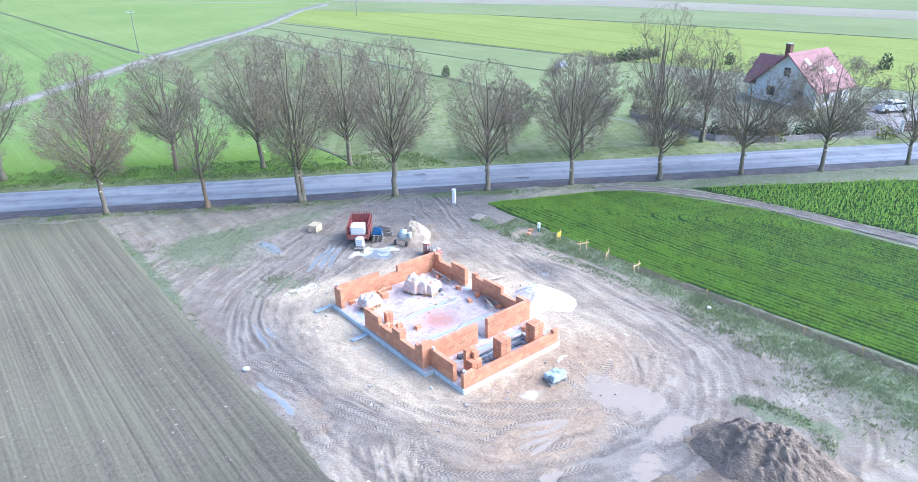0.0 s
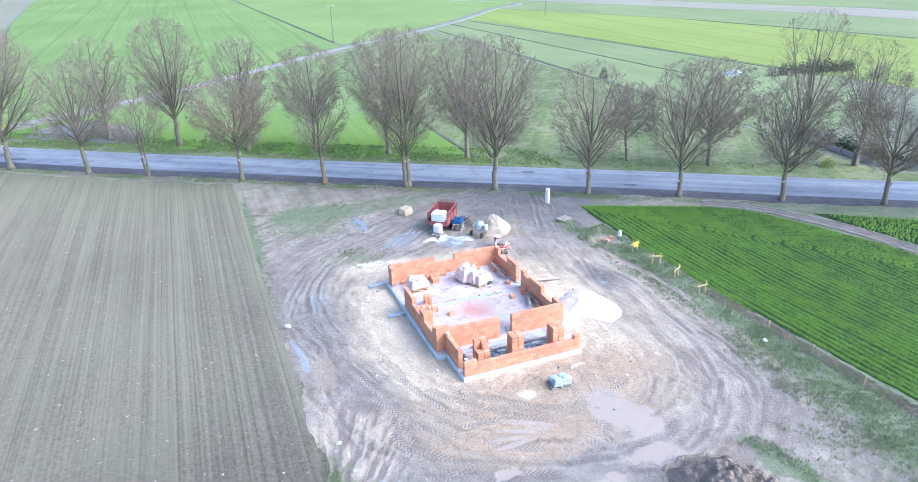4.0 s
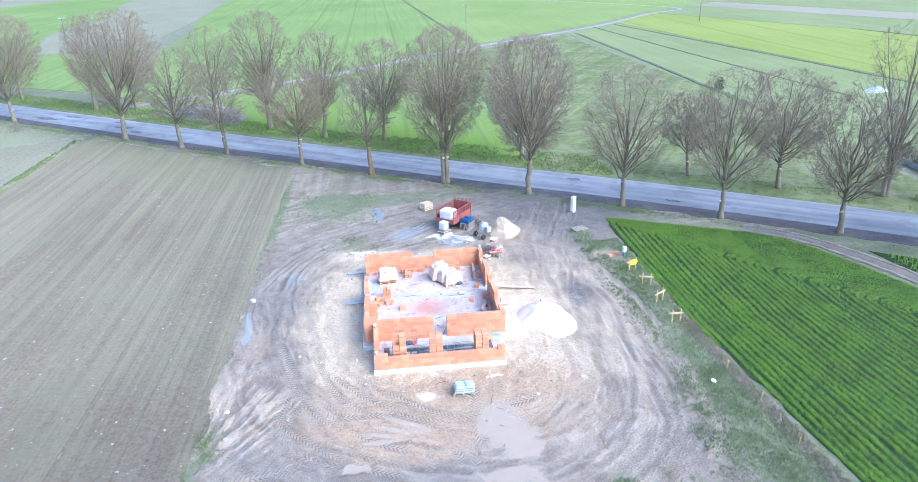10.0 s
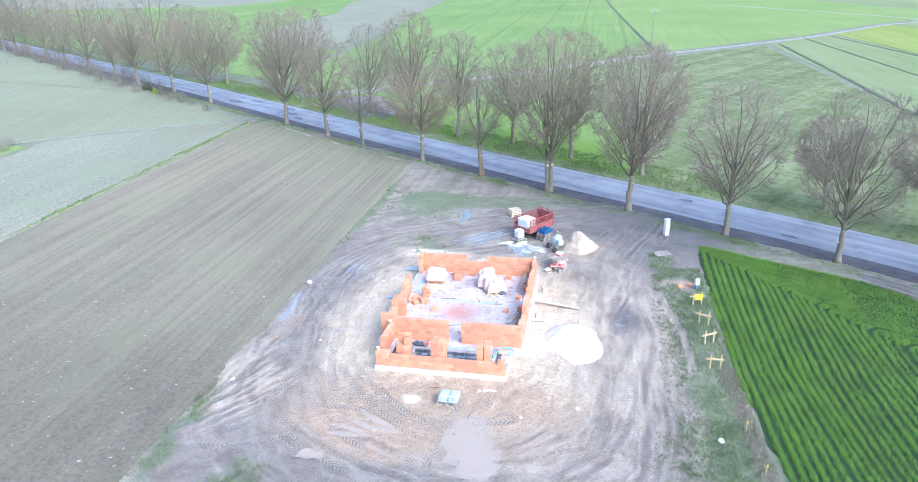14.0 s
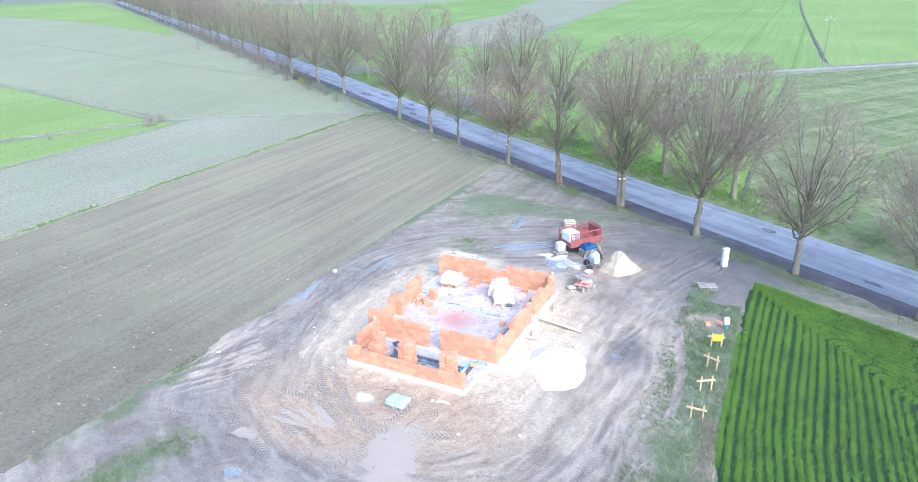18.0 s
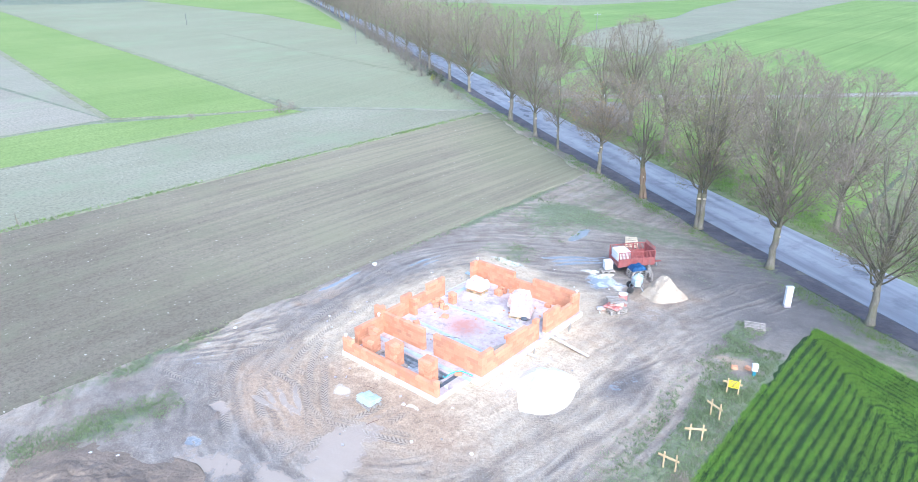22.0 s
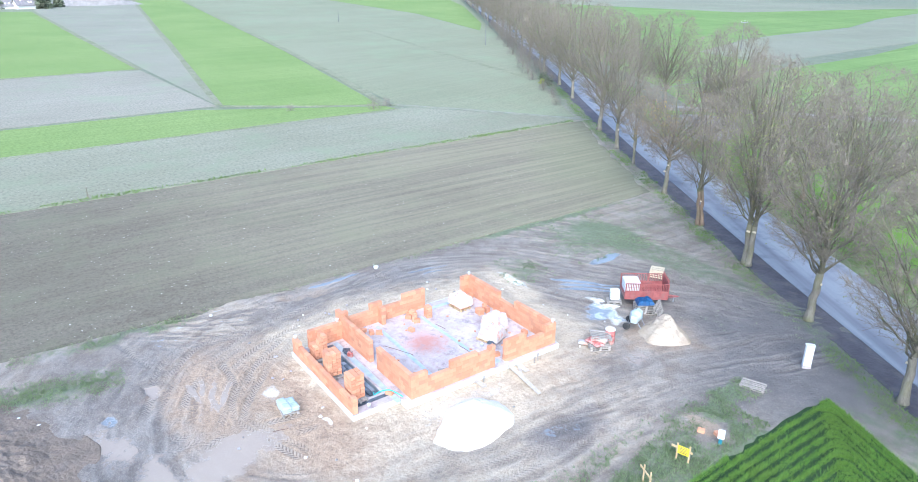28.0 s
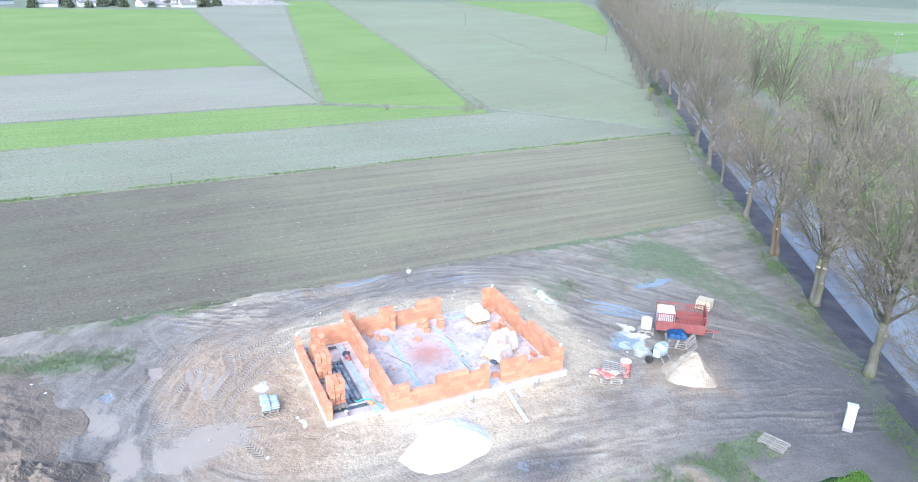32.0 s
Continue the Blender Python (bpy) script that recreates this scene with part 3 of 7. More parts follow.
# single wheel prints pressed into the mud
TYRE_PATHS = [
    [(-5.5, 4.1), (-4.4, 1.1), (-3.3, -1.5), (-1.7, -3.6), (-0.1, -5.4), (1.9, -6.5)],
    [(-4.7, 4.2), (-3.7, 1.8), (-3.5, -0.4), (-2.0, -2.8), (0.6, -5.1)],
    [(-3.8, -1.0), (-4.6, -2.8), (-4.1, -4.6), (-2.6, -6.0), (-0.8, -6.6)],
    [(-4.3, -1.3), (-4.3, -2.3), (-3.7, -4.5), (-2.1, -5.8), (-0.7, -6.2)],
    [(-7.4, -6.4), (-5.3, -6.0), (-2.6, -5.2)],
    [(-7.1, -7.5), (-4.7, -7.2), (-1.9, -6.4)],
    [(-2.4, 0.5), (-0.2, -2.1), (1.8, -3.5), (3.4, -5.0), (4.8, -5.8)],
    [(-1.2, -0.5), (0.7, -1.8), (2.9, -3.6), (4.9, -4.6)],
    [(1.9, -5.7), (2.4, -6.8), (2.4, -8.2)],
    [(3.5, -6.3), (3.8, -7.0), (3.7, -8.0)],
    [(4.7, -5.0), (5.1, -6.5)],
    [(-8.0, 2.3), (-5.7, 3.4)],
    [(-8.0, 1.0), (-6.1, 1.2), (-4.5, 0.5)],
    [(5.3, -1.5), (4.9, -3.8)],
    [(6.6, -1.3), (6.4, -2.9)],
    [(-3.3, 2.4), (-2.0, -1.3), (-0.4, -3.5)],
    [(-2.0, 20.5), (-5.0, 18.0), (-6.8, 14.8), (-6.9, 11.6), (-6.4, 8.0), (-5.5, 4.1)],
    [(-6.2, 6.7), (-6.8, 3.3)],
    [(-0.8, 19.5), (-4.0, 16.6), (-5.5, 13.5), (-5.5, 9.1), (-4.5, 5.0), (-3.5, 0.2), (-2.6, -1.7)],
    [(-7.6, 12.3), (-7.0, 9.5), (-5.6, 9.7)],
    [(-4.5, -1.0), (-4.6, -3.2), (-3.1, -5.0), (-0.9, -6.9), (2.4, -8.6)],
    [(-0.8, -0.3), (0.4, -2.8), (3.6, -4.5), (8.5, -3.0)],
    [(-2.0, -3.4), (0.9, -3.6), (4.1, -5.4)],
    [(-1.5, 19.6), (2, 20.4), (5, 23.2), (9, 25.2), (13, 26.0)],
    [(-1.0, 18.2), (2.4, 18.8), (5.2, 21.8), (9.4, 23.8), (13.4, 24.6)],
    [(3.3, 20.3), (1.8, 20.0), (-2, 21.2)],
    [(11.7, -11), (11.4, -5.2), (11.8, 2.4), (13, 10), (13.5, 17.4), (15.2, 26)],
    [(13.2, -11), (13.0, -5.2), (13.4, 2.4), (14.5, 10), (15.0, 17.4), (16.7, 26)],
    [(14.3, -9), (14.4, -1.6), (14.8, 8.6), (15.7, 14), (15.3, 21)],
    [(12.6, 11.6), (14.4, 16), (13.6, 21), (15.4, 26)],
]


# bare wheel rut through the weeds
BARE_RUT = [(17.0, 2.5), (16.9, 6.5), (15.95, 11.3), (15.7, 15.6)]


def make_ground():
    """One sheet to the horizon, fine on the building site with ruts, lug prints and hollows."""
    step = 0.07
    gx = np.r_[-3500, -900, -300, -120, -60, -30, -18, np.arange(-11.0, 20.2, step), 24, 32, 60, 120, 300, 900, 3500]
    gy = np.r_[-3500, -900, -300, -120, -60, -35, -24, np.arange(-16.0, 31.0, step), 36, 45, 60, 120, 300, 900, 3500]
    x, y = np.meshgrid(gx, gy, indexing="ij")
    site = np.clip((x + 10.5) / 1.5, 0, 1) * np.clip((19.5 - x) / 1.5, 0, 1) * np.clip((y + 15.5) / 2, 0, 1) * np.clip((30.5 - y) / 2, 0, 1)
    n1, n2, n3 = grid_noise(x, y, 0.25, 1), grid_noise(x, y, 1.6, 2), grid_noise(x, y, 0.6, 7)
    churn = np.clip(blob(x, y, 1, -1, 11, 12) + blob(x, y, 7, 21, 11, 7) + 0.3, 0, 1)
    z = (n1 - 0.5) * 0.16 + (n2 - 0.5) * 0.11 * churn
    rut, phase, offset = np.zeros_like(x), np.zeros_like(x), np.zeros_like(x)
    shift = random.Random(2)
    paths = [(k, pts, 0.0, 1.0) for k, pts in enumerate(TYRE_PATHS)]
    paths += [(k + 40 * j, pts, shift.choice((-1, 1)) * shift.uniform(0.4, 1.1), 0.55) for j in (1,) for k, pts in enumerate(TYRE_PATHS)]
    for k, pts, aside, force in paths:
        path = curve_through(pts, 5)
        px, py = [q[0] for q in path], [q[1] for q in path]
        i0, i1 = np.searchsorted(gx, (min(px) - 1.8, max(px) + 1.8))
        j0, j1 = np.searchsorted(gy, (min(py) - 1.8, max(py) + 1.8))
        cut = (slice(i0, i1), slice(j0, j1))
        xs, ys = x[cut] + 0.05 * (n3[cut] - 0.5), y[cut] + 0.05 * (n1[cut] - 0.5)
        dist, side, run = along_line(xs, ys, path)
        side = side - aside
        dist = np.where(dist < 1.7, np.abs(side), 9.0)
        old = k % 40 >= 23
        wide = 0.24 if not old else 0.3
        inside = np.clip((wide - dist) / 0.07, 0, 1)
        total = max(run.max(), 0.1)
        ends = np.clip(run / 0.6, 0, 1) * np.clip((total - run) / 0.6, 0, 1)
        strength = np.clip(0.45 + 2.6 * (grid_noise(xs, ys, 0.35, 10 + k, 3) - 0.45), 0.0, 1) * ends * force * (0.28 if old else 1.0)
        z[cut] += inside * strength * -0.03 + np.exp(-((dist - wide - 0.07) / 0.07) ** 2) * 0.03 * strength
        here = inside * strength
        new_here = (here > rut[cut]) | ((dist < wide + 0.12) & (rut[cut] == 0))
        phase[cut] = np.where(new_here, (run if k % 2 else -run) + 60, phase[cut])
        offset[cut] = np.where(new_here, side, offset[cut])
        rut[cut] = np.maximum(rut[cut], here)
    u, w = x + 1.5 * (n3 - 0.5) + 0.8 * (n2 - 0.5), y + 1.3 * (grid_noise(x, y, 0.6, 8) - 0.5) + 0.5 * (grid_noise(x, y, 1.7, 9) - 0.5)
    # streaks drawn out along the way that vehicles take round the house
    loop = curve_through([(17, 27.5), (14.6, 20), (13.4, 12), (12.6, 2), (11.8, -5), (6.5, -8.6), (0, -6.4), (-3.8, -2.2), (-5.4, 4), (-6, 11), (-3.6, 17.2), (2, 20.6), (9, 24.4), (17, 27.5)], 3)
    _, side, run = along_line(x + 0.5 * (n3 - 0.5), y + 0.5 * (n3 - 0.5), loop)
    streak = 0.35 * grid_noise(side * 1.0, run * 0.12, 1.1, 41, 3) + 0.65 * grid_noise(side * 1.0, run * 0.22, 3.4, 42, 4)
    smear, ridge = np.zeros_like(x), np.zeros_like(x)
    lane = random.Random(8)
    total = run.max()
    for k in range(44):
        aside, start, length, wide = lane.gauss(0, 1.5), lane.uniform(0, total), lane.uniform(5, 17), lane.uniform(0.1, 0.24)
        drift = lane.uniform(-0.09, 0.09)
        along = (run - start) % total
        off = side - aside - drift * along - 0.35 * np.sin(along * lane.uniform(0.2, 0.5) + k)
        here = np.clip(along / 1.5, 0, 1) * np.clip((length - along) / 1.5, 0, 1) * np.clip(3.2 * (grid_noise(x, y, 0.5, 200 + k % 6, 3) - 0.3), 0.15, 1) * (np.abs(side) < 4.5)
        smear = np.maximum(smear, here * np.exp(-((off / wide) ** 2)))
        ridge = np.maximum(ridge, here * np.exp(-(((np.abs(off) - wide - 0.12) / 0.09) ** 2)))
    z += (ridge - smear) * 0.025
    bare, _, _ = along_line(x + 0.15 * (n3 - 0.5), y, curve_through(BARE_RUT, 4))
    bare = np.exp(-((bare / 0.2) ** 2)) * np.clip(2.5 * (n3 - 0.15), 0, 1)
    smear = np.maximum(smear, np.maximum(0.9 * bare, 0.95 * blob(x + 0.7 * (n3 - 0.5), y + 0.7 * (n2 - 0.5), 13.6, 7.9, 0.8, 1.9, 0, 0.6)))
    streak = np.clip((streak - 0.5) * (0.75 + 0.9 * (n3 - 0.3)) + 0.5, 0, 1)
    house = blob(u, w, 3.5, 6.4, 7.4, 8.6, 0, 0.28)
    sand = 0.85 * house + 0.15 * blob(u, w, 10.2, 4.4, 3.6, 5.0, 0, 0.5) + 0.4 * blob(u, w, 7.6, -0.6, 3.6, 2.2, 0, 0.6) + 0.18 * blob(u, w, 12.2, -5, 4.2, 9, 0, 0.6) + 0.18 * blob(u, w, 12.8, 10, 2.2, 9, 0, 0.6)
    sand += 0.3 * blob(u, w, -2.4, 7.0, 2.2, 7.5, 0, 0.5) + 0.3 * blob(u, w, 3, 14.8, 5, 1.8, 0, 0.5)
    sand += 0.55 * blob(u, w, -0.5, 16.2, 2.6, 1.0, 5) + 0.25 * blob(u, w, 2, -3.4, 5, 2.5, 0, 0.6) + 0.32 * blob(u, w, -6.4, -2.2, 1.9, 3.6, -6) + 0.1 * blob(u, w, -8.2, 0.5, 0.7, 9) + 0.35 * blob(u, w, 10.5, 19.0, 2.4, 2.2, 0, 0.5)
    sand -= 0.30 * blob(u, w, -6, 10, 2.4, 8, 0, 0.6) + 0.2 * blob(u, w, 8, 24, 13, 6, 0, 0.5) + 0.6 * blob(u, w, 16.5, 23.0, 6, 8, 0, 0.6) + 0.25 * blob(u, w, 0, -9, 9, 4.5, 0, 0.6) + 0.28 * blob(u, w, 14.5, -10, 4, 8, 0, 0.6)
    sand -= 0.8 * blob(u, w, 13.6, 7.9, 0.9, 1.8, 0, 0.6)
    sand = np.clip(sand + 0.24, -0.6, 1)
    wet = 0.9 * blob(u, w, 6.5, -5.5, 1.25, 2.6, 10, 0.5) + 0.72 * blob(u, w, 5.7, -8.5, 1.3, 0.6, -8, 0.5) + 0.8 * blob(u, w, 2.6, -10.0, 2.0, 0.9, 15, 0.6)
    u2, w2 = x + 0.5 * (n3 - 0.5) + 0.3 * (n2 - 0.5), y + 0.5 * (n1 - 0.5) + 0.3 * (n2 - 0.5)
    wet += 0.62 * blob(u, w, 11.0, 15.7, 0.75, 1.1, -35, 0.5)  + 0.8 * blob(u, w, -0.9, -6.9, 0.8, 0.4, 30)
    # blue streaks paint reflected sky; the patch at (6.3, 18) is lime water
    milk_sky = 0.95 * blob(u2, w2, 0.4, 24.7, 0.45, 1.7, 6) + 0.7 * blob(u2, w2, -7.75, 6.2, 0.15, 2.3, 2) + 0.7 * blob(u2, w2, -5.6, 12.8, 0.14, 1.8, -12) + 0.65 * blob(u2, w2, -5.0, 12.6, 0.12, 1.2, -12) + 0.85 * blob(u, w, 6.3, 18.0, 1.3, 1.0, 40, 0.5)
    milk_sky += 0.65 * blob(u2, w2, 0.6, -9.3, 0.45, 0.35) + 0.5 * blob(u, w, -5.8, -5.8, 0.7, 0.4, 0, 0.5) + 0.45 * blob(u, w, 13.4, 7.2, 0.5, 1.3, 0, 0.5)
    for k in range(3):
        milk_sky += 0.85 * blob(u2, w2, 2.5 + 0.45 * k, 20.3 - 0.35 * k, 2.6 - 0.35 * k, 0.22, 41 + 3 * k)
    # pale fingers of liquid mud
    finger = np.zeros_like(x)
    for cx, cy, reach, turn in ((0.5, -5.5, 1.0, 2), (0.3, -5.0, 0.95, -12), (1.2, -4.75, 1.45, -22), (1.4, -4.15, 1.25, -31), (2.0, -4.9, 0.8, -8)):
        finger = np.maximum(finger, blob(x + 0.3 * (n3 - 0.5), y + 0.3 * (n2 - 0.5), cx, cy, reach, 0.17, turn, 0.4))
    wet += 0.8 * finger
    sand = np.clip(sand + 0.6 * finger, -0.6, 1)
    # raked-out fan of pale slurry
    scrape = blob(u, w, -6.3, -2.6, 1.9, 3.4, -6)
    px, py = x + 9.4, y + 9.6
    angle, reach = np.arctan2(py, px) + 0.05 * (n3 - 0.5), np.hypot(px, py)
    fan = grid_noise(angle * 9.0, reach * 0.2, 4.2, 5, 3)
    sand = np.clip(sand + scrape * (-0.12 - 0.35 * np.clip((0.5 - fan) * 6, 0, 1)), -0.6, 1)
    streak = np.where(scrape > 0.05, streak * (1 - scrape) + scrape * (0.5 + (fan - 0.5) * 0.7), streak)
    milk_sky += 0.30 * scrape * np.clip((fan - 0.5) * 8, 0, 1)
    slurry = 0.8 * scrape * np.clip((fan - 0.46) * 7, 0, 1)
    z -= 0.03 * scrape * (fan < 0.46)
    hollow = np.clip(np.maximum(wet, milk_sky) * 1.6, 0, 1) * site
    z = z * (1 - hollow) - 0.02 * hollow
    clay = 0.4 * blob(u, w, 3.6, -3.4, 6.8, 3.0, -6, 0.6) + 0.65 * blob(u, w, 0.8, -5.2, 3.4, 1.8, -15, 0.5) + 0.35 * blob(u, w, 8.5, 1.0, 3.0, 4.0, 0, 0.6) + 0.6 * blob(u, w, -7.0, 4.2, 0.6, 2.4) + 0.3 * blob(u, w, 2.5, -4, 9, 3.5, 0, 0.6) + 0.45 * blob(u, w, 4.5, -1.4, 6, 1.8, 0, 0.5) + 0.45 * blob(u, w, 10.5, 18.6, 2.6, 2.6) + 0.3 * blob(u, w, 10, 11, 2.5, 4, 0, 0.6)
    reddish = 0.8 * blob(u, w, 17.3, 13.3, 0.9, 0.7)
    lime = 0.62 * blob(x, y, 2.75, -2.25, 0.75, 0.6, -15, 0.6) + 1.0 * blob(u, w, 5.9, 19.0, 0.9, 0.28, 60) + 0.8 * blob(u, w, 7.0, 18.3, 1.3, 0.5, -50, 0.6) + 0.8 * blob(u, w, 6.3, 17.6, 0.5, 0.3) + 0.85 * blob(u, w, 5.0, 18.75, 0.9, 0.35, -28, 0.6) + 0.9 * blob(u, w, 4.9, 19.4, 0.35, 0.25)
    lime += 0.75 * blob(u, w, -0.6, 16.5, 1.5, 0.4, 8) + 0.32 * blob(u, w, 8.6, 6.5, 1.0, 5) + 0.75 * blob(u, w, 6.8, -1.0, 0.5, 0.25) + 0.4 * blob(u, w, -1.4, 7.0, 0.9, 5.5) + 0.25 * blob(u, w, 10.2, 4.6, 2.1, 3.0, 14, 0.35) + 0.3 * blob(u, w, 12.4, -5.4, 1.2, 2.2, 0, 0.5)
    grass = 0.8 * np.clip((u - 15.6 + 0.06 * np.clip(-3 - w, 0, 15)) / 1.8, 0, 1) * (w < 15.5) + 0.8 * blob(u, w, 16.5, 15.5, 0.8, 3.0, 8) + 0.6 * blob(u, w, -3.8, 27.5, 3.2, 4, 20, 0.6)
    grass += 0.6 * blob(u, w, -1.8, 18, 1.8, 1.6, 0, 0.6) + 0.9 * blob(u, w, -8.4, 27, 0.8, 9, 0, 0.4) + 0.7 * blob(u, w, -3.8, -11.6, 1.1, 3.4, -10, 0.6) + 0.7 * blob(u, w, -7.9, -7.0, 0.7, 5.0, 0, 0.5) + 0.7 * blob(u, w, 10.9, -11.6, 0.6, 2.6, 10) + 0.45 * blob(u, w, 14.0, -16.5, 3.0, 8.0, 0, 0.5) + 0.5 * blob(u, w, 2, 29, 8, 2.0) + 0.4 * blob(u, w, 15.5, 27.5, 5, 1.4, -30, 0.5)
    grass += 0.2 * blob(u, w, 5, 23.5, 14, 6.5, 0, 0.4)
    grass = np.maximum(grass, 0.55 * np.clip((u - 18.5) / 2, 0, 1) * np.clip((w - 13) / 3, 0, 1))
    grass -= 1.0 * blob(u, w, 17.2, 13.3, 1.3, 1.1, 0, 0.4)
    grass -= bare
    clay = clay + 0.9 * reddish
    lime = lime + 0.46 * slurry + 0.5 * finger
    far = np.hypot(x - 5, y - 8) > 45
    grass = np.where(far | (y > 31), np.where((x > -40) & (x < 22) & (y < 64), 0.42, 0.75), grass)
    inside = (x > SLAB_X0 + 0.15) & (x < SLAB_X1 - 0.15) & (y > SLAB_Y0 - 0.0) & (y < SLAB_Y1 - 0.15) | (x > 0.15) & (x < 7.1) & (y > 0.15) & (y < 2.8)
    skirt = (x > -1.2) & (x < 8.6) & (y > -0.7) & (y < 13.4)
    calm = np.maximum(blob(x, y, 10.4, 4.75, 2.6, 3.6, 14), blob(x, y, 10.4, 19.0, 2.7, 2.6))
    z = np.where(skirt, z * 0.25, z) * site * (1 - calm) - 0.03 * calm
    z = np.where(inside, -1.3, z)
    nx, ny = x.shape
    ids = np.arange(nx * ny).reshape(nx, ny)
    quads = np.stack([ids[:-1, :-1], ids[1:, :-1], ids[1:, 1:], ids[:-1, 1:]], -1).reshape(-1, 4)
    me = bpy.data.meshes.new("ground")
    me.vertices.add(nx * ny)
    me.vertices.foreach_set("co", np.stack([x, y, z], -1).astype(np.float32).ravel())
    me.loops.add(quads.size)
    me.loops.foreach_set("vertex_index", quads.ravel().astype(np.int32))
    me.polygons.add(len(quads))
    me.polygons.foreach_set("loop_start", np.arange(0, quads.size, 4, dtype=np.int32))
    me.polygons.foreach_set("use_smooth", np.ones(len(quads), bool))
    for name, values in (("sand", sand), ("wet", wet + 0.12 * rut), ("clay", clay), ("lime", lime), ("grass", grass - 0.6 * rut), ("rut", rut), ("phase", phase), ("aside", offset), ("streak", streak), ("milk_sky", milk_sky), ("smear", smear), ("ridge", ridge)):
        me.attributes.new(name, "FLOAT", "POINT").data.foreach_set("value", np.clip(values, -0.6 if name in ("sand", "aside") else 0, 120 if name == "phase" else 1.2).astype(np.float32).ravel())
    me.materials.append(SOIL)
    me.update(calc_edges=True)
    me.validate()
    tagged(new("ground", me), "rutted muddy building-site soil with puddles, pale sand and weeds", "ground", kind="structure")


make_ground()


def road_y(px):
    """The road's near edge at a given x."""
    for (ax, ay), (bx, by) in zip(ROAD_LINE, ROAD_LINE[1:]):
        if bx <= px <= ax:
            return ay + (by - ay) * (px - ax) / (bx - ax)
    return 0.0


def field(name, label, pts, mat, z, category="field", ragged=0.0):
    """A level patch of field, a low slab on the ground sheet."""
    g = Geo()
    r = random.Random(name)
    if ragged:
        fine = []
        for (ax, ay), (bx, by) in zip(pts, pts[1:] + pts[:1]):
            l = math.hypot(bx - ax, by - ay)
            k = max(1, int(l / 0.5)) if l < 95 else 1
            for i in range(k):
                j = r.gauss(0, ragged) + ragged * 2.5 * noise.noise(Vector((ax + (bx - ax) * i / k, ay + (by - ay) * i / k, 0)) * 0.35) if i else 0
                fine.append((ax + (bx - ax) * i / k - (by - ay) / l * j, ay + (by - ay) * i / k + (bx - ax) / l * j))
        pts = fine
    n = len(pts)
    g.add([(x, y, z) for x, y in pts] + [(x, y, -0.3) for x, y in pts], [tuple(range(n))] + [(i, n + i, n + (i + 1) % n, (i + 1) % n) for i in range(n)])
    me = g.mesh(name, mat)
    ob = tagged(new(name, me), label, category, kind="structure")
    bm = bmesh.new()
    bm.from_mesh(me)
    bmesh.ops.recalc_face_normals(bm, faces=bm.faces)
    bm.to_mesh(me)
    bm.free()
    return ob


def band(name, label, pts, w0, w1, mat, z, category, seed=0, ragged=0.0):
    """A ribbon beside a line: from w0 to w1 metres to its right, with ragged edges."""
    rng = random.Random(seed)
    p = curve_through(pts, 14)
    g = Geo()
    rows = []
    for i, (x, y) in enumerate(p):
        ax, ay = p[max(i - 1, 0)]
        bx, by = p[min(i + 1, len(p) - 1)]
        l = math.hypot(bx - ax, by - ay)
        nx, ny = (by - ay) / l, -(bx - ax) / l
        a, b = w0 + ragged * rng.uniform(-1, 1), w1 + ragged * rng.uniform(-1, 1)
        m = (a + b) / 2
        rows.append([(x + nx * a, y + ny * a, z - 0.25), (x + nx * a, y + ny * a, z), (x + nx * m, y + ny * m, z + 0.03), (x + nx * b, y + ny * b, z), (x + nx * b, y + ny * b, z - 0.25)])
    verts = [q for r in rows for q in r]
    faces = [(5 * i + k, 5 * i + k + 1, 5 * i + 6 + k, 5 * i + 5 + k) for i in range(len(rows) - 1) for k in range(4)]
    me = g.add(verts, faces).mesh(name, mat)
    bm = bmesh.new()
    bm.from_mesh(me)
    bmesh.ops.recalc_face_normals(bm, faces=bm.faces)
    if sum(f.normal.z for f in bm.faces) < 0:
        bmesh.ops.reverse_faces(bm, faces=bm.faces)
    bm.to_mesh(me)
    bm.free()
    return tagged(new(name, me), label, category, kind="structure")


band("road", "narrow patched grey asphalt country road", ROAD_LINE, 0.0, 5.5, ROAD, 0.06, "road")
band("shoulder", "dark bare earth shoulder beside the road", ROAD_LINE, -1.75, 0.25, SHOULDER, 0.02, "road shoulder", 3, 0.3)
band("verge_north", "rough weedy grass verge beyond the road", ROAD_LINE, 5.4, 8.0, MEADOW, 0.025, "verge", 4, 0.3)


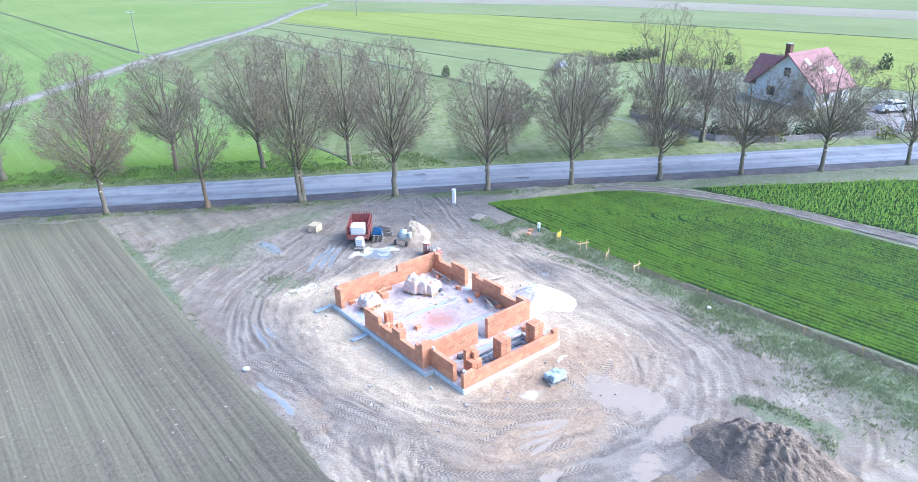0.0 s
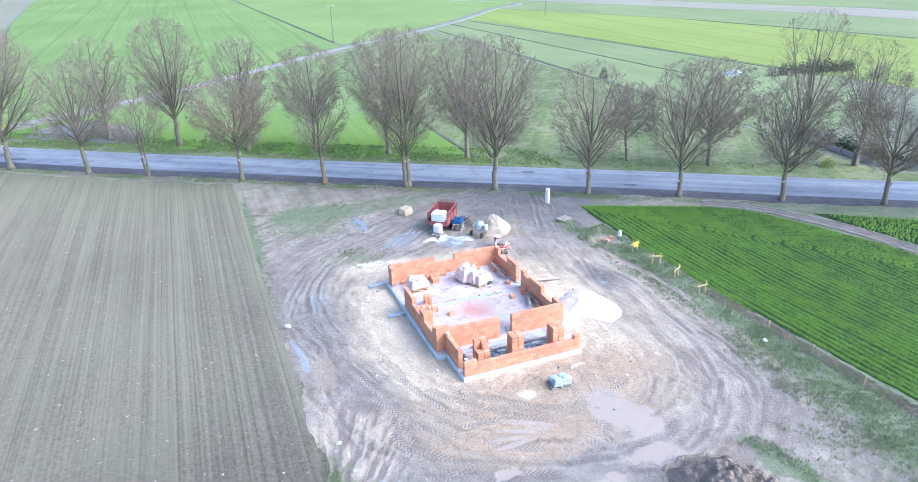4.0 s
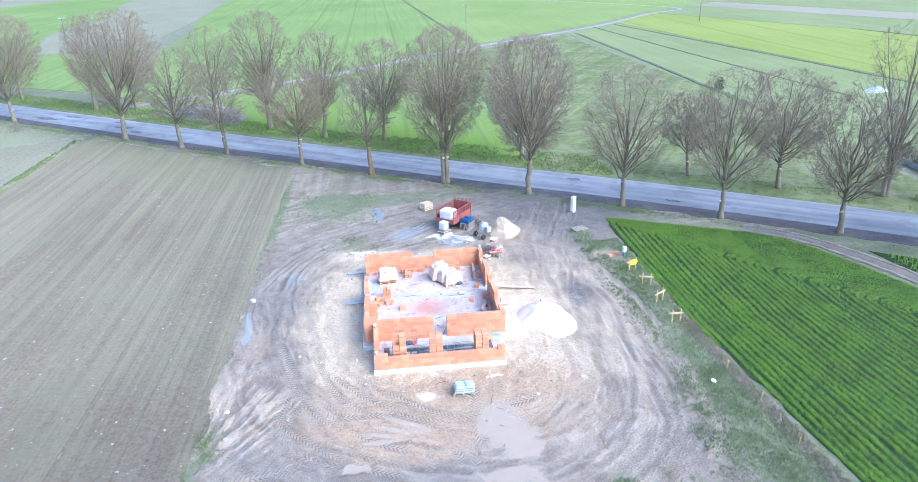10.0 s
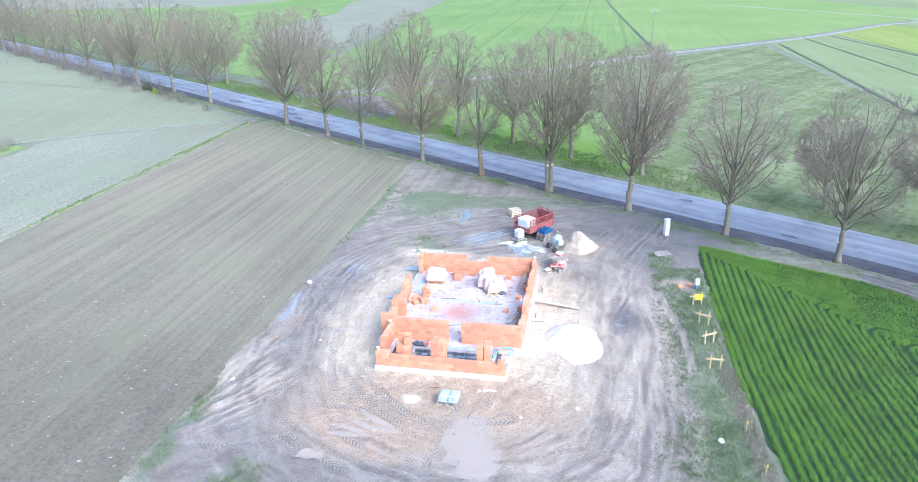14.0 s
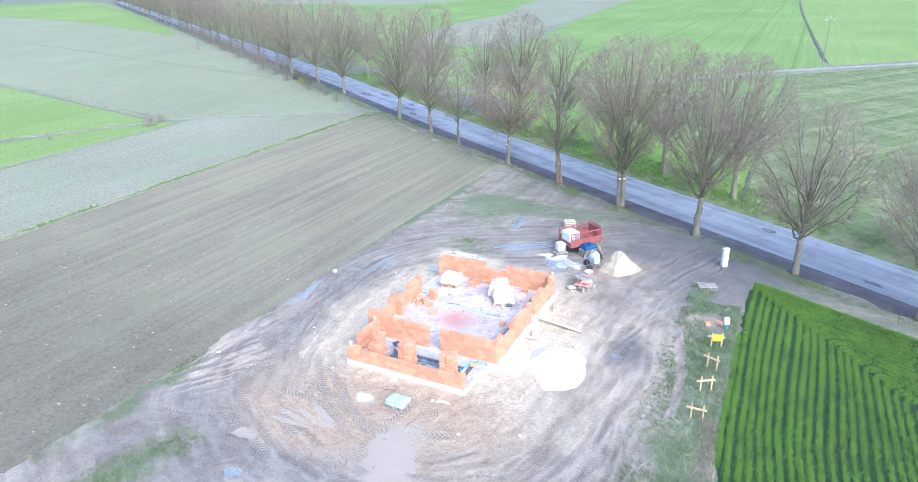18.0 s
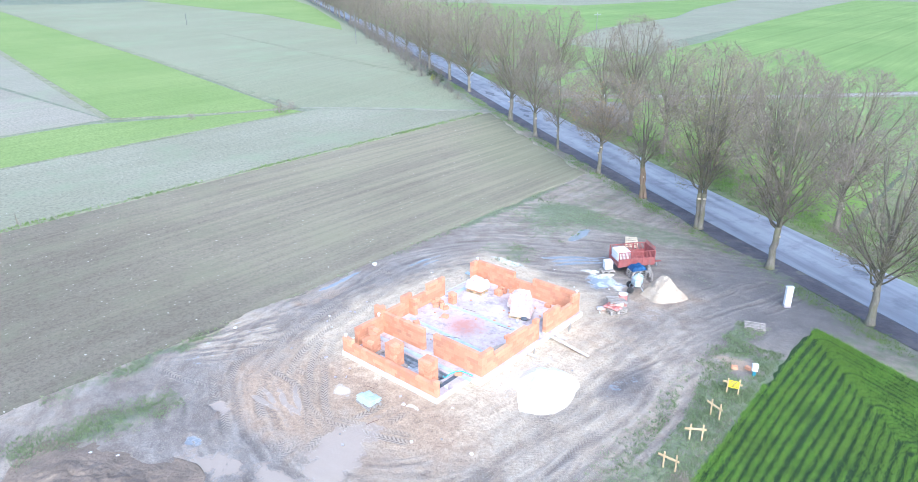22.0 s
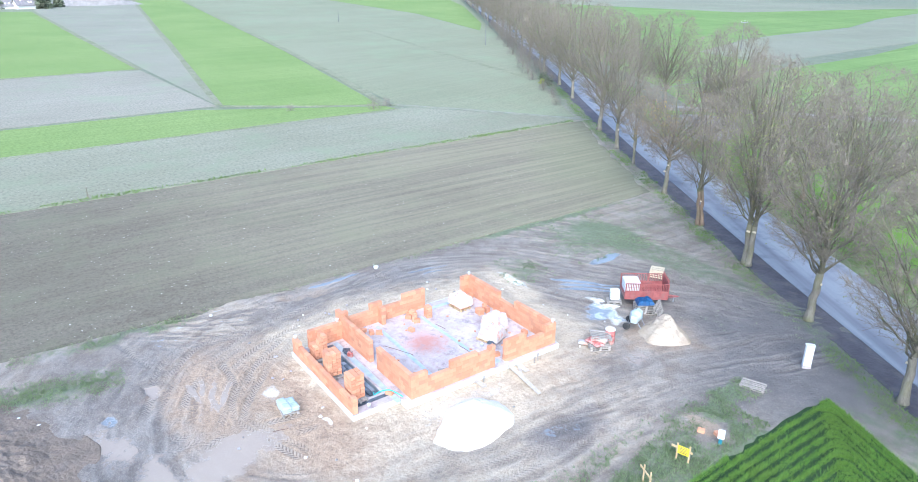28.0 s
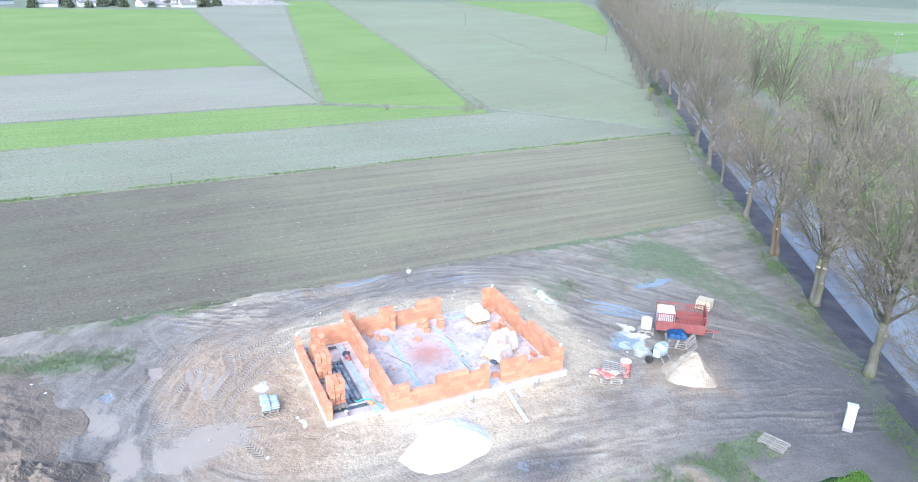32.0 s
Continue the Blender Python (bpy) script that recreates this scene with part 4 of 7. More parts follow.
for px, across, l, w in ((-34.2, 2.2, 3.6, 1.3), (-31.2, 1.2, 2.2, 0.7), (-36.5, 3.9, 2.6, 0.8), (-47, 1.6, 5.0, 1.2), (-44.5, 3.8, 3.4, 0.7), (17.5, 3.9, 1.3, 0.6), (26, 1.0, 1.5, 0.5)):
    g, r = Geo(), random.Random(px)
    rim = [(math.cos(a) * l / 2 * r.uniform(0.55, 1.15), math.sin(a) * w / 2 * r.uniform(0.5, 1.25)) for a in np.linspace(0, 2 * math.pi, 26, endpoint=False)]
    n = len(rim)
    g.add([(a, b, 0.012) for a, b in rim] + [(a, b, -0.05) for a, b in rim], [tuple(range(n))] + [(i, n + i, n + (i + 1) % n, (i + 1) % n) for i in range(n)])
    ob = tagged(new("road_patch", g.mesh("road_patch", TAR)), "dark damp repair patch in the asphalt", "road patch", kind="structure")
    ob.matrix_world = pose(px + 0.555 * across, road_y(px) + 0.832 * across, 0.085, 0, 0, -33.5)


def under_road(px, gap):
    return (px, road_y(px) - gap)


WHEAT_A = [(23.9, -60), (20.3, -10), (19.2, 3.2), (19.2, 17.7), (19.5, 20.4), (30.6, 15.0), (32.6, 12.0), (34.1, 8.3), (36.0, 3.0), (36.8, -8.4), (42, -60)]
WHEAT_B = [(36.2, 10.6), (54, -2.6), (110, -39), (110, -90), (50, -90), (40.0, -9)]


def furrowed_field(name, label, x0, x1, y0, gap, mat):
    """Drilled soil with real ridges along y: drill rows, deeper wheel furrows between passes, a ragged margin."""
    step = 0.04
    gx = np.arange(x0, x1, step)
    rng = np.random.RandomState(3)
    v = np.r_[np.linspace(0, 0.9, 48), np.linspace(0.905, 1, 44)]
    xx, vv = np.meshgrid(gx, v, indexing="ij")
    top = np.array([road_y(float(q)) - gap for q in gx])[:, None]
    yy = y0 + (top - y0) * vv
    xx = xx + 0.10 * (grid_noise(np.zeros_like(yy), yy, 0.06, 31, 3) - 0.5)
    combs = []
    for _ in range(3):
        comb = np.convolve(rng.randn(len(gx) + 4), (0.25, 0.6, 1.0, 0.6, 0.25), "valid")[: len(gx)]
        combs.append(comb / comb.std())
    blend = [np.clip(1.6 - 4.5 * np.abs(grid_noise(xx, yy, 0.09, 50, 2) - c), 0, 1) for c in (0.35, 0.5, 0.65)]
    z = 0.085 + 0.0055 * sum(c[:, None] * b for c, b in zip(combs, blend))
    for k in range(int((x1 - x0) / 2.28) + 1):
        for off in (0.0, 0.62):
            z -= (0.024 * np.exp(-((gx - x0 - 1.1 - 2.28 * k - off) / 0.11) ** 2))[:, None] * (0.35 + grid_noise(xx, yy, 0.09, 40 + k, 2))
    z = 0.085 + (z - 0.085) * np.clip((top - yy) / 9 - 0.2, 0.12, 1)
    edge = np.minimum(np.clip((x1 - xx - 0.5 * grid_noise(xx, yy, 0.4, 35, 3)) / 0.4, 0, 1), np.clip((top - yy - 1.6 * grid_noise(xx, yy, 0.35, 36, 3)) / 1.6, 0, 1))
    z = np.where(edge < 1, z * edge - 0.05 * (1 - edge), z)
    nx, ny = xx.shape
    ids = np.arange(nx * ny).reshape(nx, ny)
    quads = np.stack([ids[:-1, :-1], ids[1:, :-1], ids[1:, 1:], ids[:-1, 1:]], -1).reshape(-1, 4)
    me = bpy.data.meshes.new(name)
    me.from_pydata(np.stack([xx, yy, z], -1).reshape(-1, 3).tolist(), [], quads.tolist())
    me.materials.append(mat)
    return tagged(new(name, me), label, "field", kind="structure")


furrowed_field("field_1", "bare drilled soil field with faint green shoots", -36.1, -8.0, -90, 2.7, PLOUGH)
field("field_2", "pale bare soil field between grassy baulks", [(-36.9, -90), (-36.9, 57), (-38, 59), (-58.4, 45), (-57.6, -90)], PLOUGH2, 0.03)
field("field_3", "bright green strip of young cereal", [(-58.0, -100), (-58.6, 42), (-61.3, 41.7), (-74.4, 16.5), (-74.4, -100)], GREENW, 0.05)
field("field_4", "pinkish grey bare field", [(-75.4, -110), (-76.0, 20.1), (-125, 19.7), (-125, -120)], PINK, 0.03)
field("field_5", "large bright green cereal field", [(-125.6, -130), (-125.7, 19.8), (-359, 24), (-388, -63), (-388, -150)], GREENW, 0.05)
field("field_6", "grey fallow wedge between green fields", [(-77, 20.4), (-459, 89), (-430, 30), (-360, 25.5), (-126.5, 20.8)], WEDGE, 0.03)
field("field_7", "bright green wedge of young cereal", [(-76.2, 21.2), (-62.3, 41.4), (-140, 58), (-456, 117), (-459, 91)], GREENW, 0.05)
field("field_8", "wide grey-green fallow field", [(-61.6, 43.8), (-38.6, 60.4), under_road(-46, 5), under_road(-72, 5), under_road(-160, 5), under_road(-390, 5), (-456, 119), (-140, 59.6)], FALLOW, 0.03)
field("field_9", "distant green strip beside the road", [(-165, 140), (-190, 160), (-300, 232), (-420, 300), (-446, 207), (-256, 172)], GREENW, 0.08)
field("wheat_field", "dense dark green young wheat in drill rows", WHEAT_A, WHEATFLOOR, 0.014, ragged=0.06)
field("wheat_field_2", "young green wheat beyond the dirt track", WHEAT_B, WHEATFLOOR, 0.04)
field("field_10", "vivid green cereal beyond the road", [(16.5, 37.4), (16.9, 60.5), (18, 100), (18, 121), (8, 113), (-8, 97), (-36, 74.8), (-18, 60.2)], VIVID, 0.03)
field("bare_yard", "bare brown trampled patch at the track junction", [(-32, 72.5), (-29.5, 77), (-24, 78.6), (-20, 73), (-17.2, 67), (-17.6, 61.6), (-21.5, 63.6), (-26.5, 67.2)], MUDTRACK, 0.075, "bare soil", 0.25)
field("field_11", "rough greyish meadow beyond the road", [(17.0, 37), (17.6, 121), (50, 150), (53.4, 66), (51.6, 31), (50.8, 15)], MEADOW, 0.025)
field("field_12", "yellow-green rough grassland", [(54.2, 66), (52.5, 31), (70, 30), (88, 55), (72, 178), (52, 152)], PALE, 0.025)
field("field_13", "bright yellow-green cereal field", [(88.6, 55), (72.6, 178), (95, 201), (124, 140), (150, 28), (170, -60), (110, -60), (95, 10)], LIME, 0.05)
field("field_14", "pale grey-green meadow strip", [(151, 28), (125, 140), (96, 201), (120, 225), (165, 130), (188, 28), (215, -80), (171, -60)], PALE, 0.03)
field("field_15", "purplish bare soil strip", [(189, 28), (166, 130), (121, 225), (135, 240), (190, 132), (208, 45), (240, -80), (216, -80)], PINK, 0.03)
field("field_16", "hazy pale green far fields", [(209, 45), (191, 132), (136, 240), (60, 480), (600, 480), (600, -120), (241, -80)], PALE, 0.03)
field("field_17", "broad green cereal field with wheel lines", [(-34, 81), (-8, 102.5), (11, 123), (23.6, 135), (22.6, 150), (15.4, 295), (10, 470), (-77, 470), (-73, 372), (-61, 235), (-52, 180), (-48, 92)], GREEN, 0.05)
field("field_18", "pale beige bare strip in the distance", [(-58, 146), (-60, 187), (-62, 235), (-74, 372), (-78, 470), (-140, 470), (-118, 330), (-101, 270), (-98, 214), (-95, 192), (-82, 150)], BEIGE, 0.05)
field("field_19", "distant green cereal field behind the trees", [(-49, 93), (-53, 140), (-82, 149), (-96, 192), (-99, 214), (-102, 270), (-119, 330), (-141, 470), (-160, 420), (-182, 322), (-310, 300), (-330, 268), (-160, 156)], GREEN, 0.04)
field("field_21", "pale bare field near the horizon", [(-312, 301), (-183, 323), (-161, 421), (-142, 470), (-430, 470)], BEIGE, 0.03)
field("field_20", "green cereal field beyond the ditch", [(24.8, 137), (23.6, 150), (16.4, 295), (11, 470), (58, 470), (133, 238), (92, 205), (64, 172), (38, 149)], GREENW, 0.05)
TRACK_N = [(-38, 77), (-25, 87), (-8, 99.8), (11.5, 120.4), (27, 135), (39.7, 145.6), (66, 169.2), (93, 200), (110, 215), (100, 240), (60, 300)]
band("track_north", "pale gravel farm track winding between fields", TRACK_N, -0.85, 0.85, TRACK, 0.06, "track", 5, 0.15)
band("track_west", "pale trodden field track", [(-36, 60.6), (-48, 53.5), (-61.5, 43.8)], -0.45, 0.45, PATH, 0.045, "track", 6, 0.2)
band("track_west_end", "narrow trodden grass path between green fields", [(-61.5, 43.8), (-68, 32), (-75.5, 20.6)], -0.4, 0.4, BAULK, 0.06, "track", 6, 0.2)
band("track_east", "muddy farm track between wheat fields", [(29.5, 16.4), (33, 13.3), (36.0, 7), (37.4, 0), (38.3, -8), (41, -25), (46, -60)], -0.8, 0.8, MUDTRACK, 0.03, "track", 7, 0.25)
for side in (-0.62, 0.62):
    band("wheel_rut", "wet worn wheel rut of the farm track", [(29.5, 16.4), (33, 13.3), (36.0, 7), (37.4, 0), (38.3, -8), (41, -25), (46, -60)], side - 0.13, side + 0.13, RUTMUD, 0.065, "wheel rut", 8, 0.07)


# ---------------------------------------------------------------- house shell: slab and trench
def slab():
    t = thing("foundation_slab", "dusty grey concrete foundation slab with pale edge insulation", "foundation", kind="structure")
    zc, h = (SLAB_Z - 0.5) / 2, SLAB_Z + 0.5
    g = Geo().box(((SLAB_X0 + SLAB_X1) / 2, (SLAB_Y0 + SLAB_Y1) / 2, zc), (SLAB_X1 - SLAB_X0, SLAB_Y1 - SLAB_Y0, h), bevel=0.015)
    part("main_slab", g, FLOOR, t, "dusty concrete floor with red brick dust")
    # porch slab: four strips round the open trench
    tx0, tx1, ty0, ty1 = 1.75, 6.25, 1.2, 2.15
    g = Geo()
    for x0, x1, y0, y1 in ((0.06, 7.19, 0.06, ty0), (0.06, tx0, ty0, ty1), (tx1, 7.19, ty0, ty1), (0.06, 7.19, ty1, SLAB_Y0 - 0.004)):
        g.box(((x0 + x1) / 2, (y0 + y1) / 2, -0.3), (x1 - x0, y1 - y0, 1.14), bevel=0.004)
    part("porch_slab", g, FLOOR, t, "grey concrete porch slab")
    part("trench_floor", Geo().box(((tx0 + tx1) / 2, (ty0 + ty1) / 2, -0.28), (tx1 - tx0, ty1 - ty0, 0.1)), MEMBRANE, t, "black lined trench bottom")
    rng = random.Random(4)
    for row in range(4):
        xc = tx0 + 0.01
        while xc < tx1 - 0.1:
            l = min(rng.uniform(0.3, 0.62), tx1 - 0.01 - xc)
            yc = ty0 + 0.13 + 0.23 * row + rng.uniform(-0.015, 0.015)
            ob = part("foundation_block", Geo().box(((2 * xc + l) / 2, yc, -0.14 + 0.025 * row + rng.uniform(-0.03, 0.03)), (l - 0.025, 0.2, 0.2), rng.uniform(-2, 2), 0.012), SLATE, t, "slate-grey foundation block")
            xc += l
    for yc in (ty1 - 0.02, ty0 + 0.02):
        for row in range(2):
            g = Geo()
            for k in range(11):
                w = (tx1 - tx0) / 11
                g.box((tx0 + w * (k + 0.5), yc + rng.uniform(-0.006, 0.006), -0.08 + 0.2 * row), (w - 0.02, 0.05, 0.18), bevel=0.008)
            part("lining_course", g, SLATE, t, "course of tarred grey blocks")
    for name, c, s in (("edge_board", ((PORCH_X0 + PORCH_X1) / 2, 0.03, 0.07), (7.25, 0.06, 0.44)), ("edge_board", (0.03, 1.35, 0.07), (0.06, 2.56, 0.44)),
                       ("edge_board", (7.22, 1.35, 0.07), (0.06, 2.56, 0.44)), ("edge_board", (SLAB_X0 - 0.03, 7.68, 0.07), (0.056, 10.16, 0.44)),
                       ("edge_board", (SLAB_X1 + 0.03, 7.68, 0.07), (0.056, 10.16, 0.44)), ("edge_board", (3.66, SLAB_Y1 + 0.03, 0.07), (8.36, 0.056, 0.44)),
                       ("edge_board", (-0.27, SLAB_Y0 - 0.03, 0.07), (0.5, 0.056, 0.44)), ("edge_board", (7.57, SLAB_Y0 - 0.03, 0.07), (0.52, 0.056, 0.44))):
        part(name, Geo().box(c, s, bevel=0.008), EDGE, t, "pale blue-white insulation board")
    # membrane strips lying on the floor
    for c, s, turn in (((3.4, 5.15, 0.304), (6.4, 0.24, 0.006), -2.5), ((3.3, 8.12, 0.304), (5.4, 0.22, 0.006), 1.0), ((0.1, 9.9, 0.306), (0.3, 1.8, 0.008), 0), ((7.35, 8.6, 0.304), (0.3, 0.5, 0.006), 0),
                       ((4.0, 2.4, 0.304), (7.0, 0.3, 0.006), 0), ((6.6, 1.35, 0.304), (0.25, 2.3, 0.006), 0), ((0.75, 1.2, 0.304), (0.3, 2.0, 0.006), 0)):
        part("membrane_strip", Geo().box(c, s, turn, 0.002), MEMBRANE if s[0] < 0.28 or c[0] < 1 and c[1] < 2 else FOIL, t, "strip of damp-proof membrane")


slab()

# ---------------------------------------------------------------- block walls
BL, BT, BH, JOINT = 0.375, 0.25, 0.22, 0.007
BLOCK_MESH = Geo().box((0, 0, 0), (BL - JOINT, BT, BH - JOINT), bevel=0.004).mesh("brick", BLOCK)


def block_wall(name, label, a, b, runs, seed):
    """Wall of hollow clay blocks from a to b; runs: (from, to, courses) along it."""
    rng = random.Random(seed)
    a, b = Vector((*a, 0)), Vector((*b, 0))
    d = (b - a).normalized()
    turn = math.degrees(math.atan2(d.y, d.x))
    core = Geo()
    for s0, s1, n in runs:
        core.box(tuple(a + d * (s0 + s1) / 2 + Vector((0, 0, SLAB_Z + n * BH / 2 - 0.012))), (s1 - s0 - 0.03, BT - 0.03, n * BH - 0.02), turn)
    wall = tagged(new(name, core.mesh(name, MORTAR)), label, "wall", kind="structure")
    for c in range(max(n for *_, n in runs)):
        spans = []
        for s0, s1, n in runs:
            if n > c:
                if spans and abs(spans[-1][1] - s0) < 1e-6:
                    spans[-1][1] = s1
                else:
                    spans.append([s0, s1])
        for s0, s1 in spans:
            s, first = s0, True
            while s < s1 - 0.03:
                l = BL * (0.5 if first and c % 2 else 1.0)
                first = False
                l = min(l, s1 - s)
                if s1 - s - l < 0.09:
                    l = s1 - s
                ob = new("brick", BLOCK_MESH)
                mid = a + d * (s + l / 2)
                m = pose(mid.x + rng.uniform(-0.004, 0.004), mid.y + rng.uniform(-0.004, 0.004), SLAB_Z + (c + 0.5) * BH, 0, 0, turn + rng.uniform(-0.7, 0.7) + rng.choice((0, 180)))
                ob.matrix_world = m @ Matrix.Diagonal((max(l - JOINT, 0.03) / (BL - JOINT), 1, 1, 1))
                ob.parent = wall
                s += l
    return wall


WX0, WX1, WY0, WY1 = -0.46, 7.72, 2.98, 12.62
h = BT / 2
block_wall("wall_north", "unfinished orange clay block wall with a stepped top", (WX0, WY1 - h), (WX1, WY1 - h),
           [(0, 3.3, 6), (3.3, 4.8, 4), (4.8, WX1 - WX0, 6)], 1)
block_wall("wall_south", "unfinished orange clay block wall with a door gap", (WX0, WY0 + h), (WX1, WY0 + h),
           [(0, 0.75, 7), (0.75, 3.98, 6), (4.74, WX1 - WX0, 6)], 2)
block_wall("wall_east", "unfinished stepped orange clay block wall with a doorway", (WX1 - h, WY0 + BT), (WX1 - h, WY1 - BT),
           [(0, 0.75, 6), (0.75, 2.15, 4), (2.15, 3.85, 6), (3.85, 4.6, 5), (4.6, 5.02, 6), (5.72, 7.2, 6), (7.2, 8.65, 4), (8.65, WY1 - WY0 - 2 * BT, 6)], 3)
block_wall("wall_west", "unfinished stepped orange clay block wall with a wide gap", (WX0 + h, WY0 + BT), (WX0 + h, WY1 - BT),
           [(0, 0.45, 6), (0.45, 1.9, 4), (1.9, 2.7, 6), (2.7, 4.15, 4), (4.15, 5.75, 6), (8.6, WY1 - WY0 - 2 * BT, 6)], 4)
block_wall("wall_stub", "short orange clay block pier inside the house", (WX0 + BT, 5.75), (WX0 + BT + 0.5, 5.75), [(0, 0.5, 5)], 5)
block_wall("porch_wall_front", "low orange clay block porch wall", (0.07, 0.07 + h), (7.18, 0.07 + h), [(0, 0.75, 4), (0.75, 6.7, 3), (6.7, 7.11, 4)], 6)
block_wall("porch_wall_side", "short orange clay block porch side wall", (0.07 + h, 0.95), (0.07 + h, WY0), [(0, WY0 - 0.95, 5)], 7)


# ---------------------------------------------------------------- pallets, block stacks, loose blocks
def pallet(m, mat=WOOD, label="weathered wooden pallet on the bare ground", l=1.2, w=0.8):
    t = thing("pallet", label, "pallet", m, "pallets")
    board = Geo().box((0, 0, 0), (l, 0.1, 0.022), bevel=0.004).mesh("board", mat)
    cross = Geo().box((0, 0, 0), (0.1, w, 0.022), bevel=0.004).mesh("board", mat)
    block = Geo().box((0, 0, 0), (0.14, 0.1, 0.078), bevel=0.005).mesh("block", mat)
    for k in range(5):
        part("board", board, None, t).location = (0, -w / 2 + 0.05 + k * (w - 0.1) / 4, 0.133)
    for k in (-1, 0, 1):
        part("board", cross, None, t).location = (k * (l / 2 - 0.07), 0, 0.111)
        part("board", board, None, t).location = (0, k * (w / 2 - 0.05), 0.011)
        for j in (-1, 0, 1):
            part("block", block, None, t).location = (k * (l / 2 - 0.07), j * (w / 2 - 0.05), 0.061)
    return t


def block_stack(m, nx, ny, heights, label, size=(0.375, 0.25, 0.188)):
    """Blocks piled on a pallet: heights gives the rows of each column."""
    t = thing("block_stack", label, "brick stack", m, "stacks of clay blocks")
    me = Geo().box((0, 0, 0), tuple(s - 0.02 for s in size), bevel=0.012).mesh("brick", BLOCK)
    rng = random.Random(nx * 7 + ny)
    for i in range(nx):
        for j in range(ny):
            for k in range(heights[i][j]):
                ob = part("brick", me, None, t)
                ob.matrix_local = pose((i - (nx - 1) / 2) * size[0], (j - (ny - 1) / 2) * size[1], size[2] * (k + 0.5), 0, 0, rng.uniform(-1.2, 1.2))
    return t


for px, py, turn, hs in ((1.45, 0.98, 2, [[4, 4, 7], [4, 6, 7]]), (3.45, 0.82, -3, [[7, 7, 7], [7, 7, 7]]), (5.95, 0.80, 2, [[7, 7, 7], [7, 7, 7]])):
    pallet(pose(px, py, SLAB_Z, 0, 0, turn), OLDWOOD, "wooden pallet under a stack of clay blocks")
    block_stack(pose(px, py, SLAB_Z + 0.146, 0, 0, turn), 2, 3, hs, "stack of orange hollow clay blocks on a pallet")

LOOSE = Geo().box((0, 0, BH / 2), (BL, BT, BH), bevel=0.008).mesh("clay_block", BLOCK)
LOOSE_UP = Geo().box((0, 0, BL / 2), (BH, BT, BL), bevel=0.008).mesh("clay_block", BLOCK)
for px, py, pz, turn, up in ((0.15, 7.6, 0, 10, 0), (0.45, 7.35, 0, 40, 0), (0.62, 7.7, 0, -20, 1), (0.95, 7.45, 0, 5, 1), (0.35, 7.7, 1, 30, 0), (1.15, 7.5, 0, 70, 0), (1.86, 6.67, 0, 12, 0),
                             (6.32, 7.12, 0, 80, 0), (0.3, 4.3, 0, 25, 0), (0.8, 4.6, 0, -15, 0), (1.05, 4.95, 0, 60, 0), (2.1, 11.9, 0, 5, 1), (2.35, 11.7, 0, 0, 1), (2.6, 11.75, 0, 4, 1),
                             (2.95, 12.1, 0, 12, 0), (3.3, 12.05, 0, -8, 0), (6.95, 11.2, 0, 15, 0), (6.9, 9.0, 0, 80, 0), (7.2, 6.3, 0, 85, 0), (7.2, 5.3, 0, 95, 0), (7.15, 7.3, 0, 88, 1), (7.2, 10.4, 0, 85, 0),
                             (6.65, 2.35, 0, 30, 0), (0.4, 12.0, 0, 10, 0), (5.9, 11.9, 0, 0, 0)):
    ob = new("clay_block", LOOSE_UP if up else LOOSE)
    ob.matrix_world = pose(px, py, SLAB_Z + (BH if pz else 0), 0, 0, turn)
    tagged(ob, "single orange hollow clay block on the concrete floor", "brick", "loose clay blocks")
for px, py, turn in ((17.35, 12.9, 25), (17.95, 13.3, -20)):
    thing("clay_block", "single pinkish clay block lying on red dust", "brick", pose(px, py, 0.0, 0, 0, turn), "loose clay blocks", geo=Geo().box((0, 0, 0.08), (0.32, 0.22, 0.18), bevel=0.012), mat=BLOCK)
for px, py, hs in ((0.92, 8.45, [[4, 4]]), (2.45, 11.25, [[2, 2]])):
    block_stack(pose(px, py, SLAB_Z, 0, 0, 85), 1, 2, hs, "short pile of orange clay blocks on the slab")


